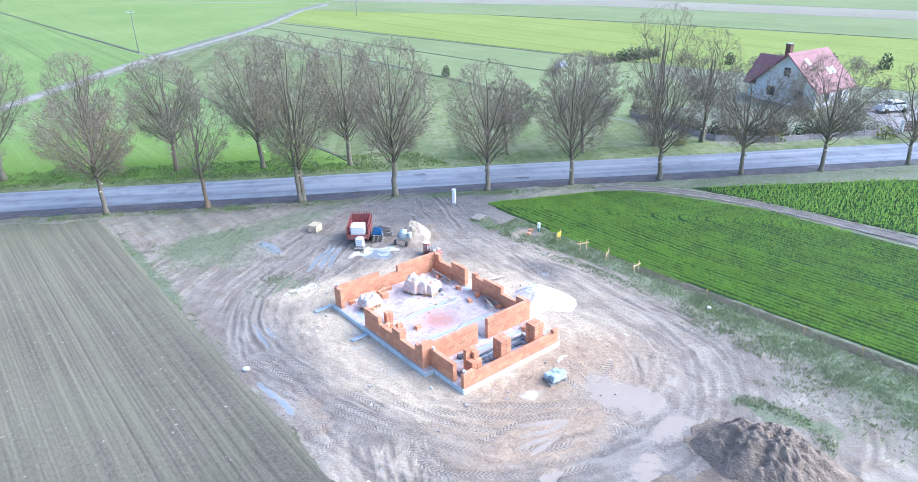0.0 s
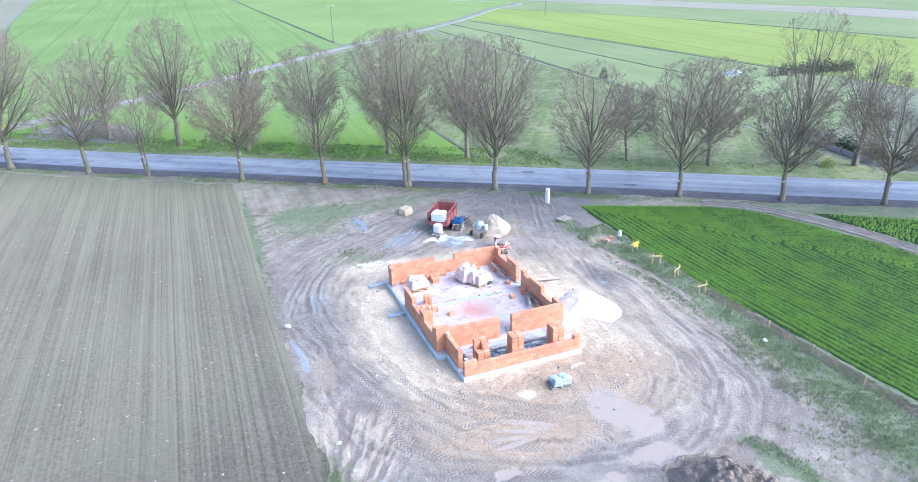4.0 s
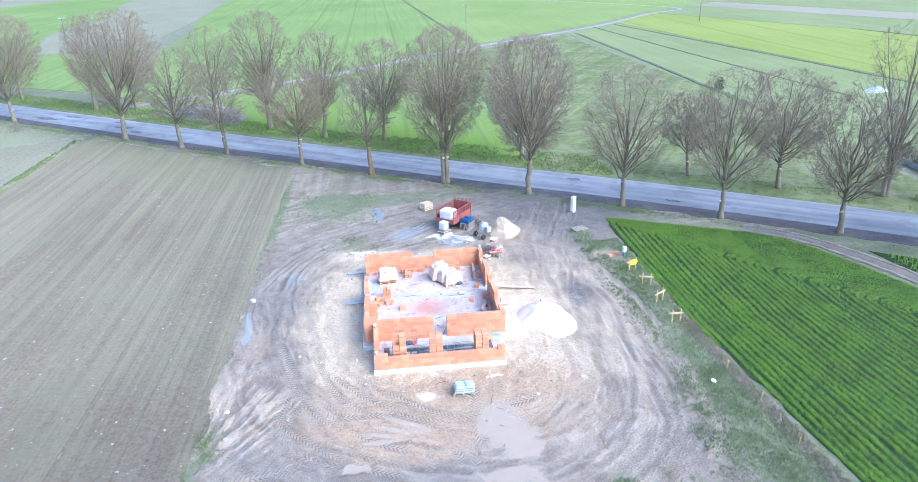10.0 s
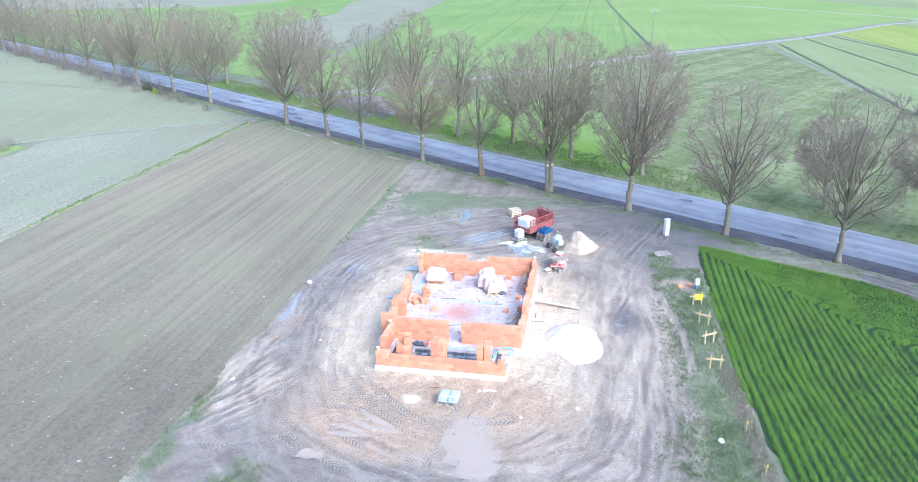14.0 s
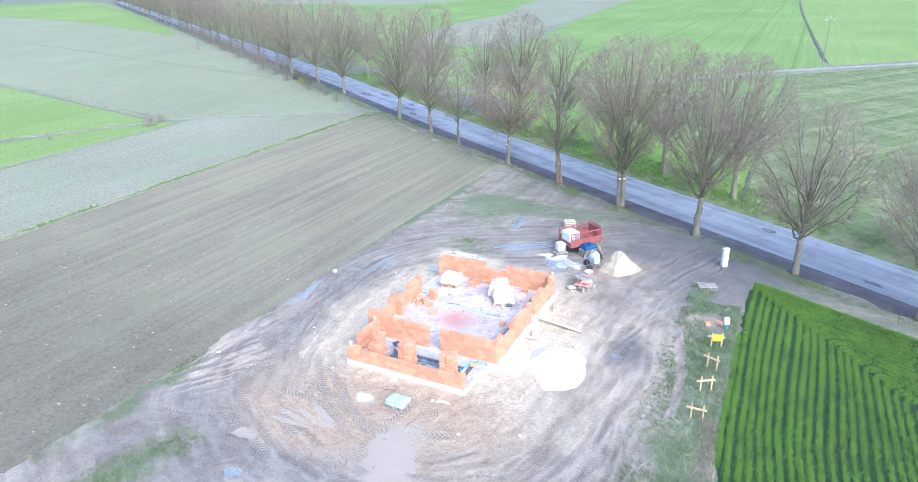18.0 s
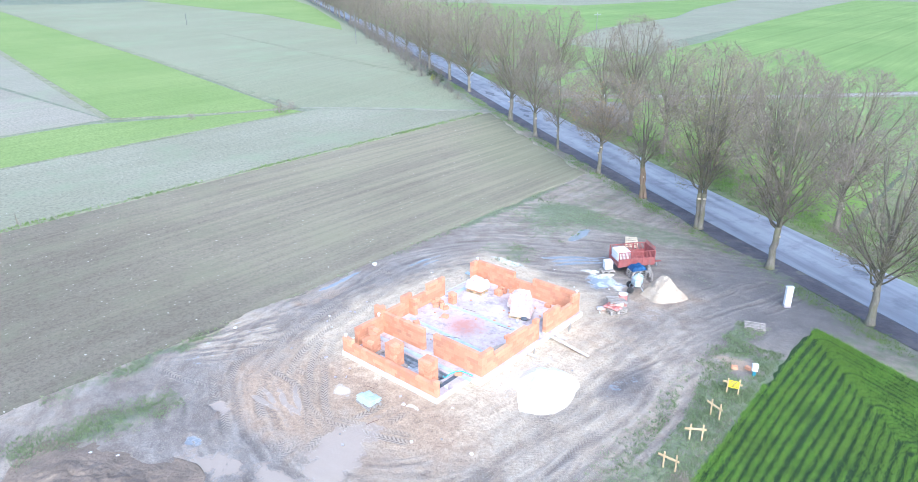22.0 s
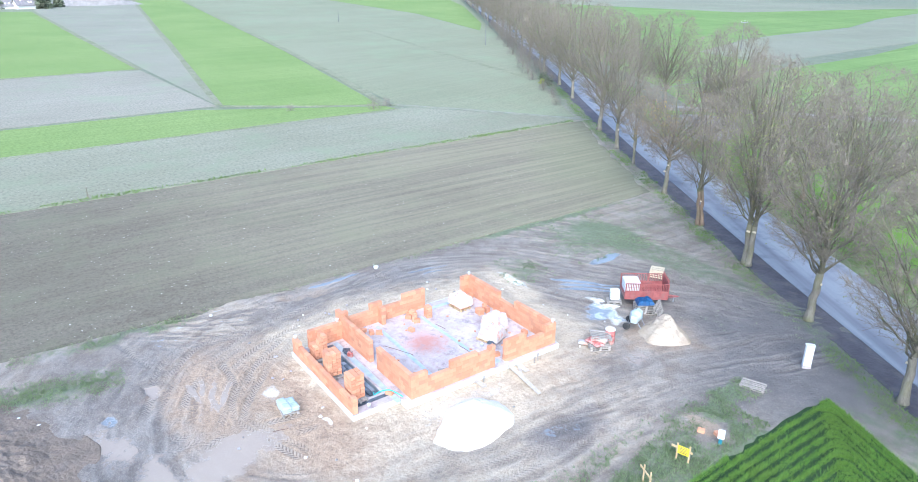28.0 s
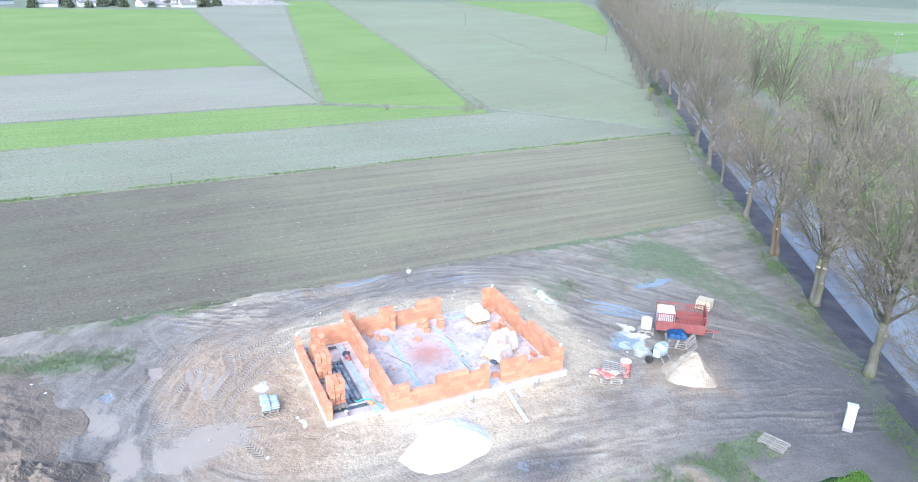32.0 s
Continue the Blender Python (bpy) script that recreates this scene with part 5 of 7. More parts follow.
# ---------------------------------------------------------------- draped heaps, sand, soil
def heap(name, label, category, c, rx, ry, height, mat, turn=0.0, power=1.3, rough=0.12, seed=0, n=48, lumps=0.7):
    """A poured heap: radial grid with a rounded cone profile, slumps and an uneven foot."""
    rings = []
    r = np.linspace(0, 1, n // 2)
    a = np.linspace(0, 2 * math.pi, n, endpoint=False)
    rr, aa = np.meshgrid(r, a, indexing="ij")
    edge = 1 + 0.35 * (grid_noise(np.cos(aa) + 3, np.sin(aa) + 3, lumps, seed, 3) - 0.5) * 2
    x, y = rr * np.cos(aa) * rx * edge, rr * np.sin(aa) * ry * edge
    prof = 0.97 * np.clip(1 - rr / 0.9, 0, 1) ** (1 / power) + 0.03 * np.clip(1 - rr, 0, 1) ** 0.7
    prof = prof * (1 - 0.18 * np.exp(-((rr / 0.22) ** 2)))
    z = height * prof * (1 + rough * 2 * (grid_noise(x, y, 1.1, seed + 1) - 0.5)) + rough * 0.5 * height * (grid_noise(x, y, 4.0, seed + 2) - 0.5) * np.clip((0.85 - rr) * 4, 0, 1) - 0.10 * (rr > 0.98)
    verts = np.stack([x, y, z], -1).reshape(-1, 3)
    g, k = Geo(), n
    faces = [(i * k + j, (i + 1) * k + j, (i + 1) * k + (j + 1) % k, i * k + (j + 1) % k) for i in range(len(r) - 1) for j in range(k)]
    g.add(verts.tolist(), faces)
    return thing(name, label, category, pose(*c, 0, 0, turn), geo=g, mat=mat, smooth=True)


heap("sand_mound", "large bright heap of pale sand beside the house", "sand heap", (10.4, 4.75, -0.04), 1.75, 2.5, 1.15, SAND, 14, 1.1, 0.22, 3, 90, 1.3)
heap("sand_mound", "tall pale yellow sand heap near the mixer", "sand heap", (10.35, 19.0, -0.06), 1.6, 1.5, 1.45, SANDY, 20, 1.15, 0.34, 9, 72, 1.1)
heap("soil_mound", "long lumpy bank of dug-out brown topsoil", "soil heap", (1.8, -14.9, 0), 6.1, 4.5, 0.85, TOPSOIL, 4, 0.85, 0.5, 14, 150, 2.2)
heap("soil_mound", "steep dark heap of dug-out topsoil", "soil heap", (7.3, -12.9, 0), 2.55, 3.5, 2.2, DARKEARTH, 8, 1.05, 0.42, 27, 120, 2.0)


def draped(name, label, category, m, boxes, mat, seed):
    """Sheeting thrown over boxes: a height field over the boxes, pulled in at the sides with folds."""
    xs = np.linspace(-1.15, 1.15, 84)
    x, y = np.meshgrid(xs, xs, indexing="ij")
    z = np.zeros_like(x)
    for cx, cy, sx, sy, hh in boxes:
        d = np.maximum(np.abs(x - cx) / sx, np.abs(y - cy) / sy)
        z = np.maximum(z, hh * np.clip((1.28 - d) / 0.30, 0, 1) ** 0.6)
    folds, crease = grid_noise(x, y, 1.6, seed, 3) - 0.5, np.abs(grid_noise(x, y, 2.6, seed + 3, 3) - 0.5) * 2
    fine = np.abs(grid_noise(x, y, 5.5, seed + 9, 3) - 0.5) * 2
    z = np.where(z > 0.02, z * (1 + 0.75 * folds) + (0.04 - 0.11 * fine) * np.clip(z * 3, 0, 1) + (0.12 - 0.24 * crease) * np.clip(z * 2, 0, 1), 0)
    x, y = x + 0.22 * folds, y + 0.22 * (grid_noise(x, y, 1.8, seed + 5) - 0.5)
    n = len(xs)
    keep = z > 0.02
    g = Geo()
    faces = [(i * n + j, (i + 1) * n + j, (i + 1) * n + j + 1, i * n + j + 1) for i in range(n - 1) for j in range(n - 1)
             if keep[i, j] or keep[i + 1, j] or keep[i, j + 1] or keep[i + 1, j + 1]]
    g.add(np.stack([x, y, np.maximum(z, 0.004)], -1).reshape(-1, 3).tolist(), faces)
    return thing(name, label, category, m, geo=g, mat=mat, smooth=True)


pallet(pose(5.25, 9.75, SLAB_Z, 0, 0, 20), WOOD, "wooden pallet under wrapped cement bags")
pallet(pose(4.55, 10.75, SLAB_Z, 0, 0, 10), WOOD, "wooden pallet under wrapped blocks")
draped("plastic_sheet", "crumpled white plastic sheet over stacked materials", "plastic sheet", pose(4.55, 10.75, SLAB_Z + 0.146, 0, 0, 10), [(0, 0, 0.46, 0.42, 0.82), (0.35, -0.35, 0.3, 0.25, 0.45)], PLASTIC, 3)
draped("plastic_sheet", "crumpled white plastic sheet over cement bags", "plastic sheet", pose(5.3, 9.95, SLAB_Z + 0.146, 0, 0, 22), [(0, 0.05, 0.48, 0.4, 0.5), (-0.4, 0.3, 0.3, 0.3, 0.72)], PLASTIC, 8)
pallet(pose(1.05, 10.75, SLAB_Z, 0, 0, 5), WOOD, "wooden pallet under a wrapped stack")
block_stack(pose(1.05, 10.75, SLAB_Z + 0.146, 0, 0, 5), 3, 3, [[3, 3, 3], [3, 3, 3], [3, 3, 3]], "clay blocks half covered by a plastic sheet")
draped("plastic_sheet", "white plastic sheet over a stack of clay blocks", "plastic sheet", pose(1.05, 10.78, SLAB_Z + 0.30, 0, 0, 5), [(0, 0, 0.52, 0.42, 0.52)], PLASTIC, 21)

# drain pipes through the foundation, planks at the doorway
for px, py, turn, l in ((-1.15, 13.05, 4, 1.3), (-1.1, 8.5, 4, 1.35)):
    thing("drain_trough", "pale blue membrane strip running out from the slab", "membrane", pose(px, py, 0.06, 0, 0, turn), "membrane tails", geo=Geo().box((0, 0, 0), (l, 0.32, 0.10), bevel=0.03), mat=FOIL)
for px, py, turn, l, w in ((8.25, 9.65, -4, 1.1, 0.3), (8.15, 6.85, 0, 1.0, 0.26), (8.6, 9.3, -30, 0.9, 0.14)):
    thing("plank", "weathered grey plank lying on the ground by the doorway", "plank", pose(px, py, 0.07, 0, 0, turn), "planks", geo=Geo().box((0, 0, 0), (l, w, 0.05), bevel=0.006), mat=BOARD)
for py, turn in ((8.88, -4.5),):
    thing("plank", "long pale plank sloping from the doorway to the ground", "plank", pose(9.1, py, 0.22, 0, 5.2, turn), "planks", geo=Geo().box((0, 0, 0), (3.3, 0.22, 0.05), bevel=0.006), mat=BOARD)
for px, py, hgt in ((8.2, 10.85, 0.5), (8.3, 10.55, 0.4), (8.15, 7.15, 0.35)):
    thing("peg", "short rough wooden peg driven in beside the slab", "peg", pose(px, py, 0, 3, -4, 20 * px), "pegs", geo=Geo().box((0, 0, hgt / 2 - 0.05), (0.07, 0.06, hgt + 0.1), bevel=0.008), mat=OLDWOOD)
for px, py, turn, l in ((7.25, 6.0, 88, 1.5), (6.95, 10.9, 86, 2.4), (6.9, 5.9, 70, 1.3)):
    thing("plank", "pale plank propped along the inner wall", "plank", pose(px, py, SLAB_Z + 0.3, 20, 0, turn), "planks", geo=Geo().box((0, 0, 0), (l, 0.2, 0.03), bevel=0.004), mat=OLDWOOD)
hose = Geo().tube(curve_through([(7.3, 2.75, 0.35), (7.05, 2.55, 0.5), (6.75, 2.3, 0.62), (6.45, 1.95, 0.5), (6.3, 1.7, 0.33), (6.1, 1.75, 0.32)], 6), 0.03, 8)
thing("water_hose", "turquoise plastic hose looping over the porch slab", "hose", geo=hose, mat=HOSE, smooth=True)


# ---------------------------------------------------------------- trailer
def wheel(parent, c, r=0.36, w=0.2, axis_turn=0.0):
    m = pose(*c, 90, 0, axis_turn)
    prof = [(r * 0.6, -w / 2), (r * 0.92, -w / 2), (r, -w / 4), (r, w / 4), (r * 0.92, w / 2), (r * 0.6, w / 2)]
    ty = part("wheel", Geo().lathe(prof, sides=24, m=m), RUBBER, parent, "muddy rubber tyre", True)
    part("rim", Geo().lathe([(r * 0.2, -w * 0.45), (r * 0.58, -w * 0.45), (r * 0.58, w * 0.53), (r * 0.45, w * 0.40), (r * 0.15, w * 0.56), (0.02, w * 0.56)], sides=20, m=m), STEEL, ty, "pale steel rim")


def trailer(m):
    t = thing("farm_trailer", "faded red farm trailer with slatted upper sides", "trailer", m)
    L, W, z0, zs, zt = 2.75, 1.65, 0.62, 1.12, 1.62
    part("bed", Geo().box((0, 0, z0 - 0.05), (L, W, 0.1), bevel=0.01), RED, t)
    for sy in (-1, 1):
        part("side_panel", Geo().box((0, sy * (W / 2 - 0.02), (z0 + zs) / 2), (L, 0.04, zs - z0), bevel=0.008), RED, t)
        part("top_rail", Geo().box((0, sy * (W / 2 - 0.02), zt), (L, 0.05, 0.05), bevel=0.008), RED, t)
        for k in range(26):
            part("slat", Geo().box((-L / 2 + 0.06 + k * (L - 0.12) / 25, sy * (W / 2 - 0.02), (zs + zt) / 2), (0.035, 0.025, zt - zs)), RED, t)
        for k in range(4):
            part("post", Geo().box((-L / 2 + 0.03 + k * (L - 0.06) / 3, sy * (W / 2 + 0.022), (z0 + zt) / 2), (0.06, 0.04, zt - z0), bevel=0.006), RED, t)
    part("front_panel", Geo().box((L / 2 - 0.02, 0, (z0 + zt) / 2), (0.04, W - 0.1, zt - z0), bevel=0.008), RED, t)
    part("tail_panel", Geo().box((-L / 2 + 0.02, 0, (z0 + zs) / 2 - 0.1), (0.04, W - 0.1, 0.3), bevel=0.008), RED, t)
    for k in range(12):
        part("slat", Geo().box((L / 2 - 0.02, -W / 2 + 0.1 + k * (W - 0.2) / 11, zt + 0.12), (0.03, 0.035, 0.26)), RED, t)
    part("axle", Geo().tube([(-0.2, -W / 2, 0.36), (-0.2, W / 2, 0.36)], 0.05, 8), BROWN, t)
    part("chassis", Geo().box((0.1, 0, 0.47), (L - 0.3, 0.7, 0.14), bevel=0.01), BROWN, t)
    for sx, sy in ((-0.2, -1), (-0.2, 1)):
        wheel(t, (sx, sy * (W / 2 - 0.05), 0.36))
    part("drawbar", Geo().tube([(L / 2 - 0.2, 0.3, 0.45), (L / 2 + 0.9, 0, 0.4)], 0.045, 6).tube([(L / 2 - 0.2, -0.3, 0.45), (L / 2 + 0.9, 0, 0.4)], 0.045, 6), RED, t)
    part("stand", Geo().tube([(L / 2 + 0.6, 0, 0.4), (L / 2 + 0.6, 0, 0.0)], 0.035, 6), STEEL, t)


TR = 52.0
trailer(pose(6.75, 21.35, 0, 0, 0, TR))


def tank(m, s, label):
    """White plastic water tank in a tube cage."""
    t = thing("water_tank", label, "water tank", m)
    part("body", Geo().box((0, 0, s[2] / 2 + 0.06), (s[0], s[1], s[2] - 0.1), bevel=0.07), WHITE, t, smooth=False)
    part("lid", Geo().lathe([(0.11, 0), (0.11, 0.05), (0.09, 0.06)], (0, 0, s[2] + 0.01), 14), WHITE, t)
    g = Geo()
    for zz in np.linspace(0.15, s[2] - 0.1, 4):
        x, y = s[0] / 2 + 0.015, s[1] / 2 + 0.015
        g.tube([(-x, -y, zz), (x, -y, zz), (x, y, zz), (-x, y, zz), (-x, -y, zz)], 0.01, 4)
    part("cage", g, STEEL, t)
    part("skid", Geo().box((0, 0, 0.03), (s[0] + 0.08, s[1] + 0.08, 0.06), bevel=0.01), OLDWOOD, t)


fwd = Vector((math.cos(radians(TR)), math.sin(radians(TR))))
tank(pose(6.75 - 0.85 * fwd.x, 21.35 - 0.85 * fwd.y, 0.625, 0, 0, TR), (1.0, 1.1, 0.95), "white plastic water tank standing in the red trailer")
pallet(pose(5.75, 19.75, 0, 0, 0, TR - 5), OLDWOOD, "old pallet under a small white tank", 0.95, 0.75)
tank(pose(5.75, 19.75, 0.146, 0, 0, TR - 5), (0.6, 0.6, 0.75), "small white plastic tank standing on a pallet")


def crate(m):
    """Slatted wooden crate full of firewood."""
    t = thing("slatted_crate", "pale slatted wooden crate on the mud", "crate", m)
    for k in range(4):
        for sy in (-0.45, 0.45):
            part("slat", Geo().box((0, sy, 0.12 + 0.17 * k), (1.05, 0.02, 0.11), bevel=0.003), STUB, t)
        for sx in (-0.52, 0.52):
            part("slat", Geo().box((sx, 0, 0.12 + 0.17 * k), (0.02, 0.87, 0.11), bevel=0.003), STUB, t)
    for sx in (-0.49, 0.49):
        for sy in (-0.41, 0.41):
            part("post", Geo().box((sx, sy, 0.36), (0.05, 0.05, 0.72), bevel=0.004), STUB, t)
    for k in range(9):
        part("top_slat", Geo().box((-0.47 + 0.117 * k, 0, 0.735), (0.08, 0.9, 0.02), bevel=0.003), STUB, t)


crate(pose(4.75, 25.2, 0, 0, 0, 30) @ Matrix.Diagonal((0.86, 0.86, 0.86, 1)))

# covered pallets beside the trailer
for dz in (0.0, 0.146, 0.292, 0.438):
    pallet(pose(7.75, 20.3, dz, 0, 0, TR + 4 + 30 * (dz - 0.2)), OLDWOOD, "weathered wooden pallet stacked on another")
draped("tarpaulin", "dark blue tarpaulin thrown over stacked pallets", "tarpaulin", pose(7.72, 20.32, 0.585, 0, 0, TR + 4), [(0, 0, 0.42, 0.30, 0.2), (0.2, 0.05, 0.2, 0.2, 0.26)], BLUE, 31)
p = pallet(pose(8.55, 20.55, 0.42, 68, 0, TR + 62), OLDWOOD, "grey pallet leaning against the covered stack")


def mixer(m):
    t = thing("concrete_mixer", "light grey concrete mixer splashed with cement", "concrete mixer", m)
    tilt = pose(0, 0, 0.82, 24, 0, 0)
    part("drum", Geo().lathe([(0.08, -0.42), (0.26, -0.40), (0.37, -0.15), (0.38, 0.05), (0.24, 0.36), (0.22, 0.38), (0.20, 0.36), (0.33, 0.05), (0.30, -0.2)], sides=20, m=tilt), PAPER, t, "cement-splashed grey drum", True)
    part("ring_gear", Geo().lathe([(0.38, -0.03), (0.41, -0.03), (0.41, 0.03), (0.38, 0.03)], sides=24, m=tilt), STEEL, t)
    part("frame", Geo().tube([(-0.42, 0.45, 0.22), (-0.42, 0.0, 0.82), (-0.42, -0.5, 0.02)], 0.03, 6).tube([(0.42, 0.45, 0.22), (0.42, 0.0, 0.82), (0.42, -0.5, 0.02)], 0.03, 6)
         .tube([(-0.42, -0.45, 0.08), (0.42, -0.45, 0.08)], 0.025, 6).tube([(-0.42, 0, 0.82), (-0.3, 0, 0.82)], 0.04, 6).tube([(0.3, 0, 0.82), (0.42, 0, 0.82)], 0.04, 6), STEEL, t)
    part("motor_box", Geo().box((-0.58, 0.02, 0.80), (0.26, 0.42, 0.46), bevel=0.05), PAPER, t)
    part("axle", Geo().tube([(-0.5, 0.45, 0.22), (0.5, 0.45, 0.22)], 0.025, 6), STEEL, t)
    for sx in (-0.5, 0.5):
        wheel(t, (sx, 0.45, 0.22), 0.22, 0.1, 90)


mixer(pose(8.8, 18.25, 0, 0, 0, 120))

# pallet with bags and drum north-east of the house
for dz in (0.0, 0.15):
    pallet(pose(9.2, 14.65, dz, 0, 0, 60), OLDWOOD, "weathered pallet stacked near the house corner")
pallet(pose(9.1, 14.85, 0.62, 4, 8, 55), OLDWOOD, "grey pallet lying on top of rubble bags")


def bag(m, mat, label, s=(0.62, 0.42, 0.16), seed=0):
    """A filled bag: pillow form with sagging corners."""
    n = 12
    u = np.linspace(-1, 1, n)
    x, y = np.meshgrid(u, u, indexing="ij")
    lift = np.clip((1 - np.abs(x) ** 4) * (1 - np.abs(y) ** 4), 0, 1) ** 0.5
    wob = 1 + 0.25 * (grid_noise(x + seed, y, 1.5, seed) - 0.5)
    g = Geo()
    top = np.stack([x * s[0] / 2, y * s[1] / 2, s[2] * (0.5 + 0.5 * lift * wob)], -1).reshape(-1, 3)
    low = np.stack([x * s[0] / 2, y * s[1] / 2, s[2] * (0.5 - 0.5 * lift)], -1).reshape(-1, 3)
    quads = [(i * n + j, (i + 1) * n + j, (i + 1) * n + j + 1, i * n + j + 1) for i in range(n - 1) for j in range(n - 1)]
    g.add(top.tolist(), quads)
    g.add(low.tolist(), [q[::-1] for q in quads])
    return thing("bag", label, "bag", m, "bags", geo=g, mat=mat, smooth=True)


for k, (dx, dy, dz, turn, mat) in enumerate(((-0.3, -0.25, 0.30, 10, WINE), (0.25, -0.2, 0.30, 80, WINE), (0.0, 0.2, 0.30, 30, PLASTIC), (-0.1, -0.1, 0.46, 50, WINE), (0.2, 0.1, 0.46, 15, PLASTIC), (-0.75, -0.35, 0.02, 40, PLASTIC), (-0.6, 0.25, 0.02, 80, WINE))):
    bag(pose(9.15 + dx, 14.6 + dy, dz, 0, 0, turn), mat, "crumpled red and white plastic bag of rubble", (0.6, 0.45, 0.18), k)
d = thing("steel_drum", "rusty red steel drum with a pale lid", "drum", pose(9.15, 15.6, 0))
part("shell", Geo().lathe([(0.28, 0), (0.29, 0.02), (0.28, 0.27), (0.295, 0.29), (0.28, 0.31), (0.28, 0.56), (0.295, 0.58), (0.28, 0.60), (0.28, 0.84), (0.29, 0.86)], sides=24), WINE, d, smooth=True)
part("lid", Geo().lathe([(0.29, 0.86), (0.29, 0.885), (0.27, 0.885), (0.26, 0.87)], sides=24), WHITE, d)

# cement bags on a pallet in front of the porch
pallet(pose(4.6, -2.15, 0, 0, 0, -8), OLDWOOD, "pallet of cement bags in front of the porch", 1.1, 0.8)
for k in range(10):
    i, j, l = k % 2, (k // 2) % 2, k // 4
    bag(pose(4.35 + 0.5 * i + 0.02 * l, -2.36 + 0.42 * j, 0.146 + 0.13 * l, 0, 0, -8 + 4 * (k % 3)), PAPER, "grey-blue paper cement bag stacked on a pallet", (0.52, 0.42, 0.15), 40 + k)

# far pallet, white panel, marker boards
for dz in (0.0,):
    pallet(pose(16.6, 18.3, dz, 0, 0, 20 + dz * 30), OLDWOOD, "grey weathered wooden pallet on the ground")
t = thing("site_panel", "upright white utility cabinet beside the site entrance", "utility cabinet", pose(17.2, 22.4, 0, 0, 0, 40))
part("body", Geo().box((0, 0, 0.68), (0.42, 0.26, 1.32), bevel=0.015), WHITE, t)
part("door", Geo().box((0, -0.138, 0.72), (0.36, 0.02, 1.1), bevel=0.006), WHITE, t)
part("roof", Geo().box((0, 0, 1.36), (0.48, 0.32, 0.05), bevel=0.012), WHITE, t)
part("base", Geo().box((0, 0, 0.04), (0.44, 0.3, 0.16), bevel=0.01), CONCRETE, t)
t = thing("meter_box", "small white meter box on a short post", "meter box", pose(18.4, 12.85, 0, 0, 0, 30))
part("post", Geo().box((0, 0, 0.17), (0.16, 0.1, 0.34), bevel=0.01), TEAL, t, "blue-green base")
part("box", Geo().box((0, 0, 0.52), (0.3, 0.2, 0.42), bevel=0.02), WHITE, t)
for k, (ax, ay, bx, by) in enumerate(((17.85, 10.35, 18.44, 10.52), (17.95, 8.05, 18.5, 7.82), (17.9, 5.5, 18.55, 5.8), (17.95, 2.95, 18.4, 2.98))):
    m = pose((ax + bx) / 2, (ay + by) / 2, 0, 0, 0, math.degrees(math.atan2(by - ay, bx - ax)))
    t = thing("batter_board", "pine batter board with two stakes" + (" and a yellow notice" if k == 0 else ""), "batter board", m, "batter boards")
    for sx in (-0.27, 0.27):
        part("stake", Geo().box((sx, 0, 0.42 + 0.05 * (sx > 0)), (0.07, 0.05, 0.9), bevel=0.006), WOOD, t)
    part("rail", Geo().box((-0.06, -0.042, 0.66), (0.95, 0.028, 0.11), m=pose(-0.06, -0.042, 0.66, 0, 3 - 4 * (k % 3), 0), bevel=0.004), WOOD, t)
    if k == 0:
        n = part("notice", Geo().box((0.02, -0.072, 0.62), (0.5, 0.012, 0.42), bevel=0.003), YELLOW, t, "yellow notice board")
        for j in range(5):
            part("print_bar", Geo().box((0.02, -0.0805, 0.77 - 0.07 * j), (0.38 - 0.05 * (j % 2), 0.003, 0.022)), MEMBRANE, n)
for k, (px, py) in enumerate(((18.86, -2.2), (19.1, -5.2), (19.0, -8.6), (19.25, -11.8))):
    t = thing("survey_stake", "thin survey stake with a yellow ribbon", "stake", pose(px, py, 0, 3, -4, 30 * k), "survey stakes")
    part("stick", Geo().box((0, 0, 0.28), (0.03, 0.03, 0.6)), WOOD, t)
    part("ribbon", Geo().box((0.03, 0, 0.5), (0.10, 0.02, 0.14), bevel=0.006), YELLOW, t)
for px, py, s in ((-7.84, 9.76, 0.22), (-7.3, -2.2, 0.16), (17.6, -3.2, 0.18), (11.0, -1.8, 0.12), (6.0, -1.1, 0.12), (-2.1, -12.9, 0.14), (-1.0, -12.2, 0.1)):
    g = Geo()
    bm = bmesh.new()
    bmesh.ops.create_icosphere(bm, subdivisions=2, radius=s)
    for vert in bm.verts:
        vert.co *= 0.8 + 0.5 * noise.noise(vert.co * 4 / s * 0.2 + Vector((px, py, 0)))
        vert.co.z *= 0.65
    me = bpy.data.meshes.new("stone")
    bm.to_mesh(me)
    bm.free()
    me.materials.append(WHITE)
    tagged(new("stone", me), "pale stone lying on the mud", "stone", "stones").location = (px, py, s * 0.4)


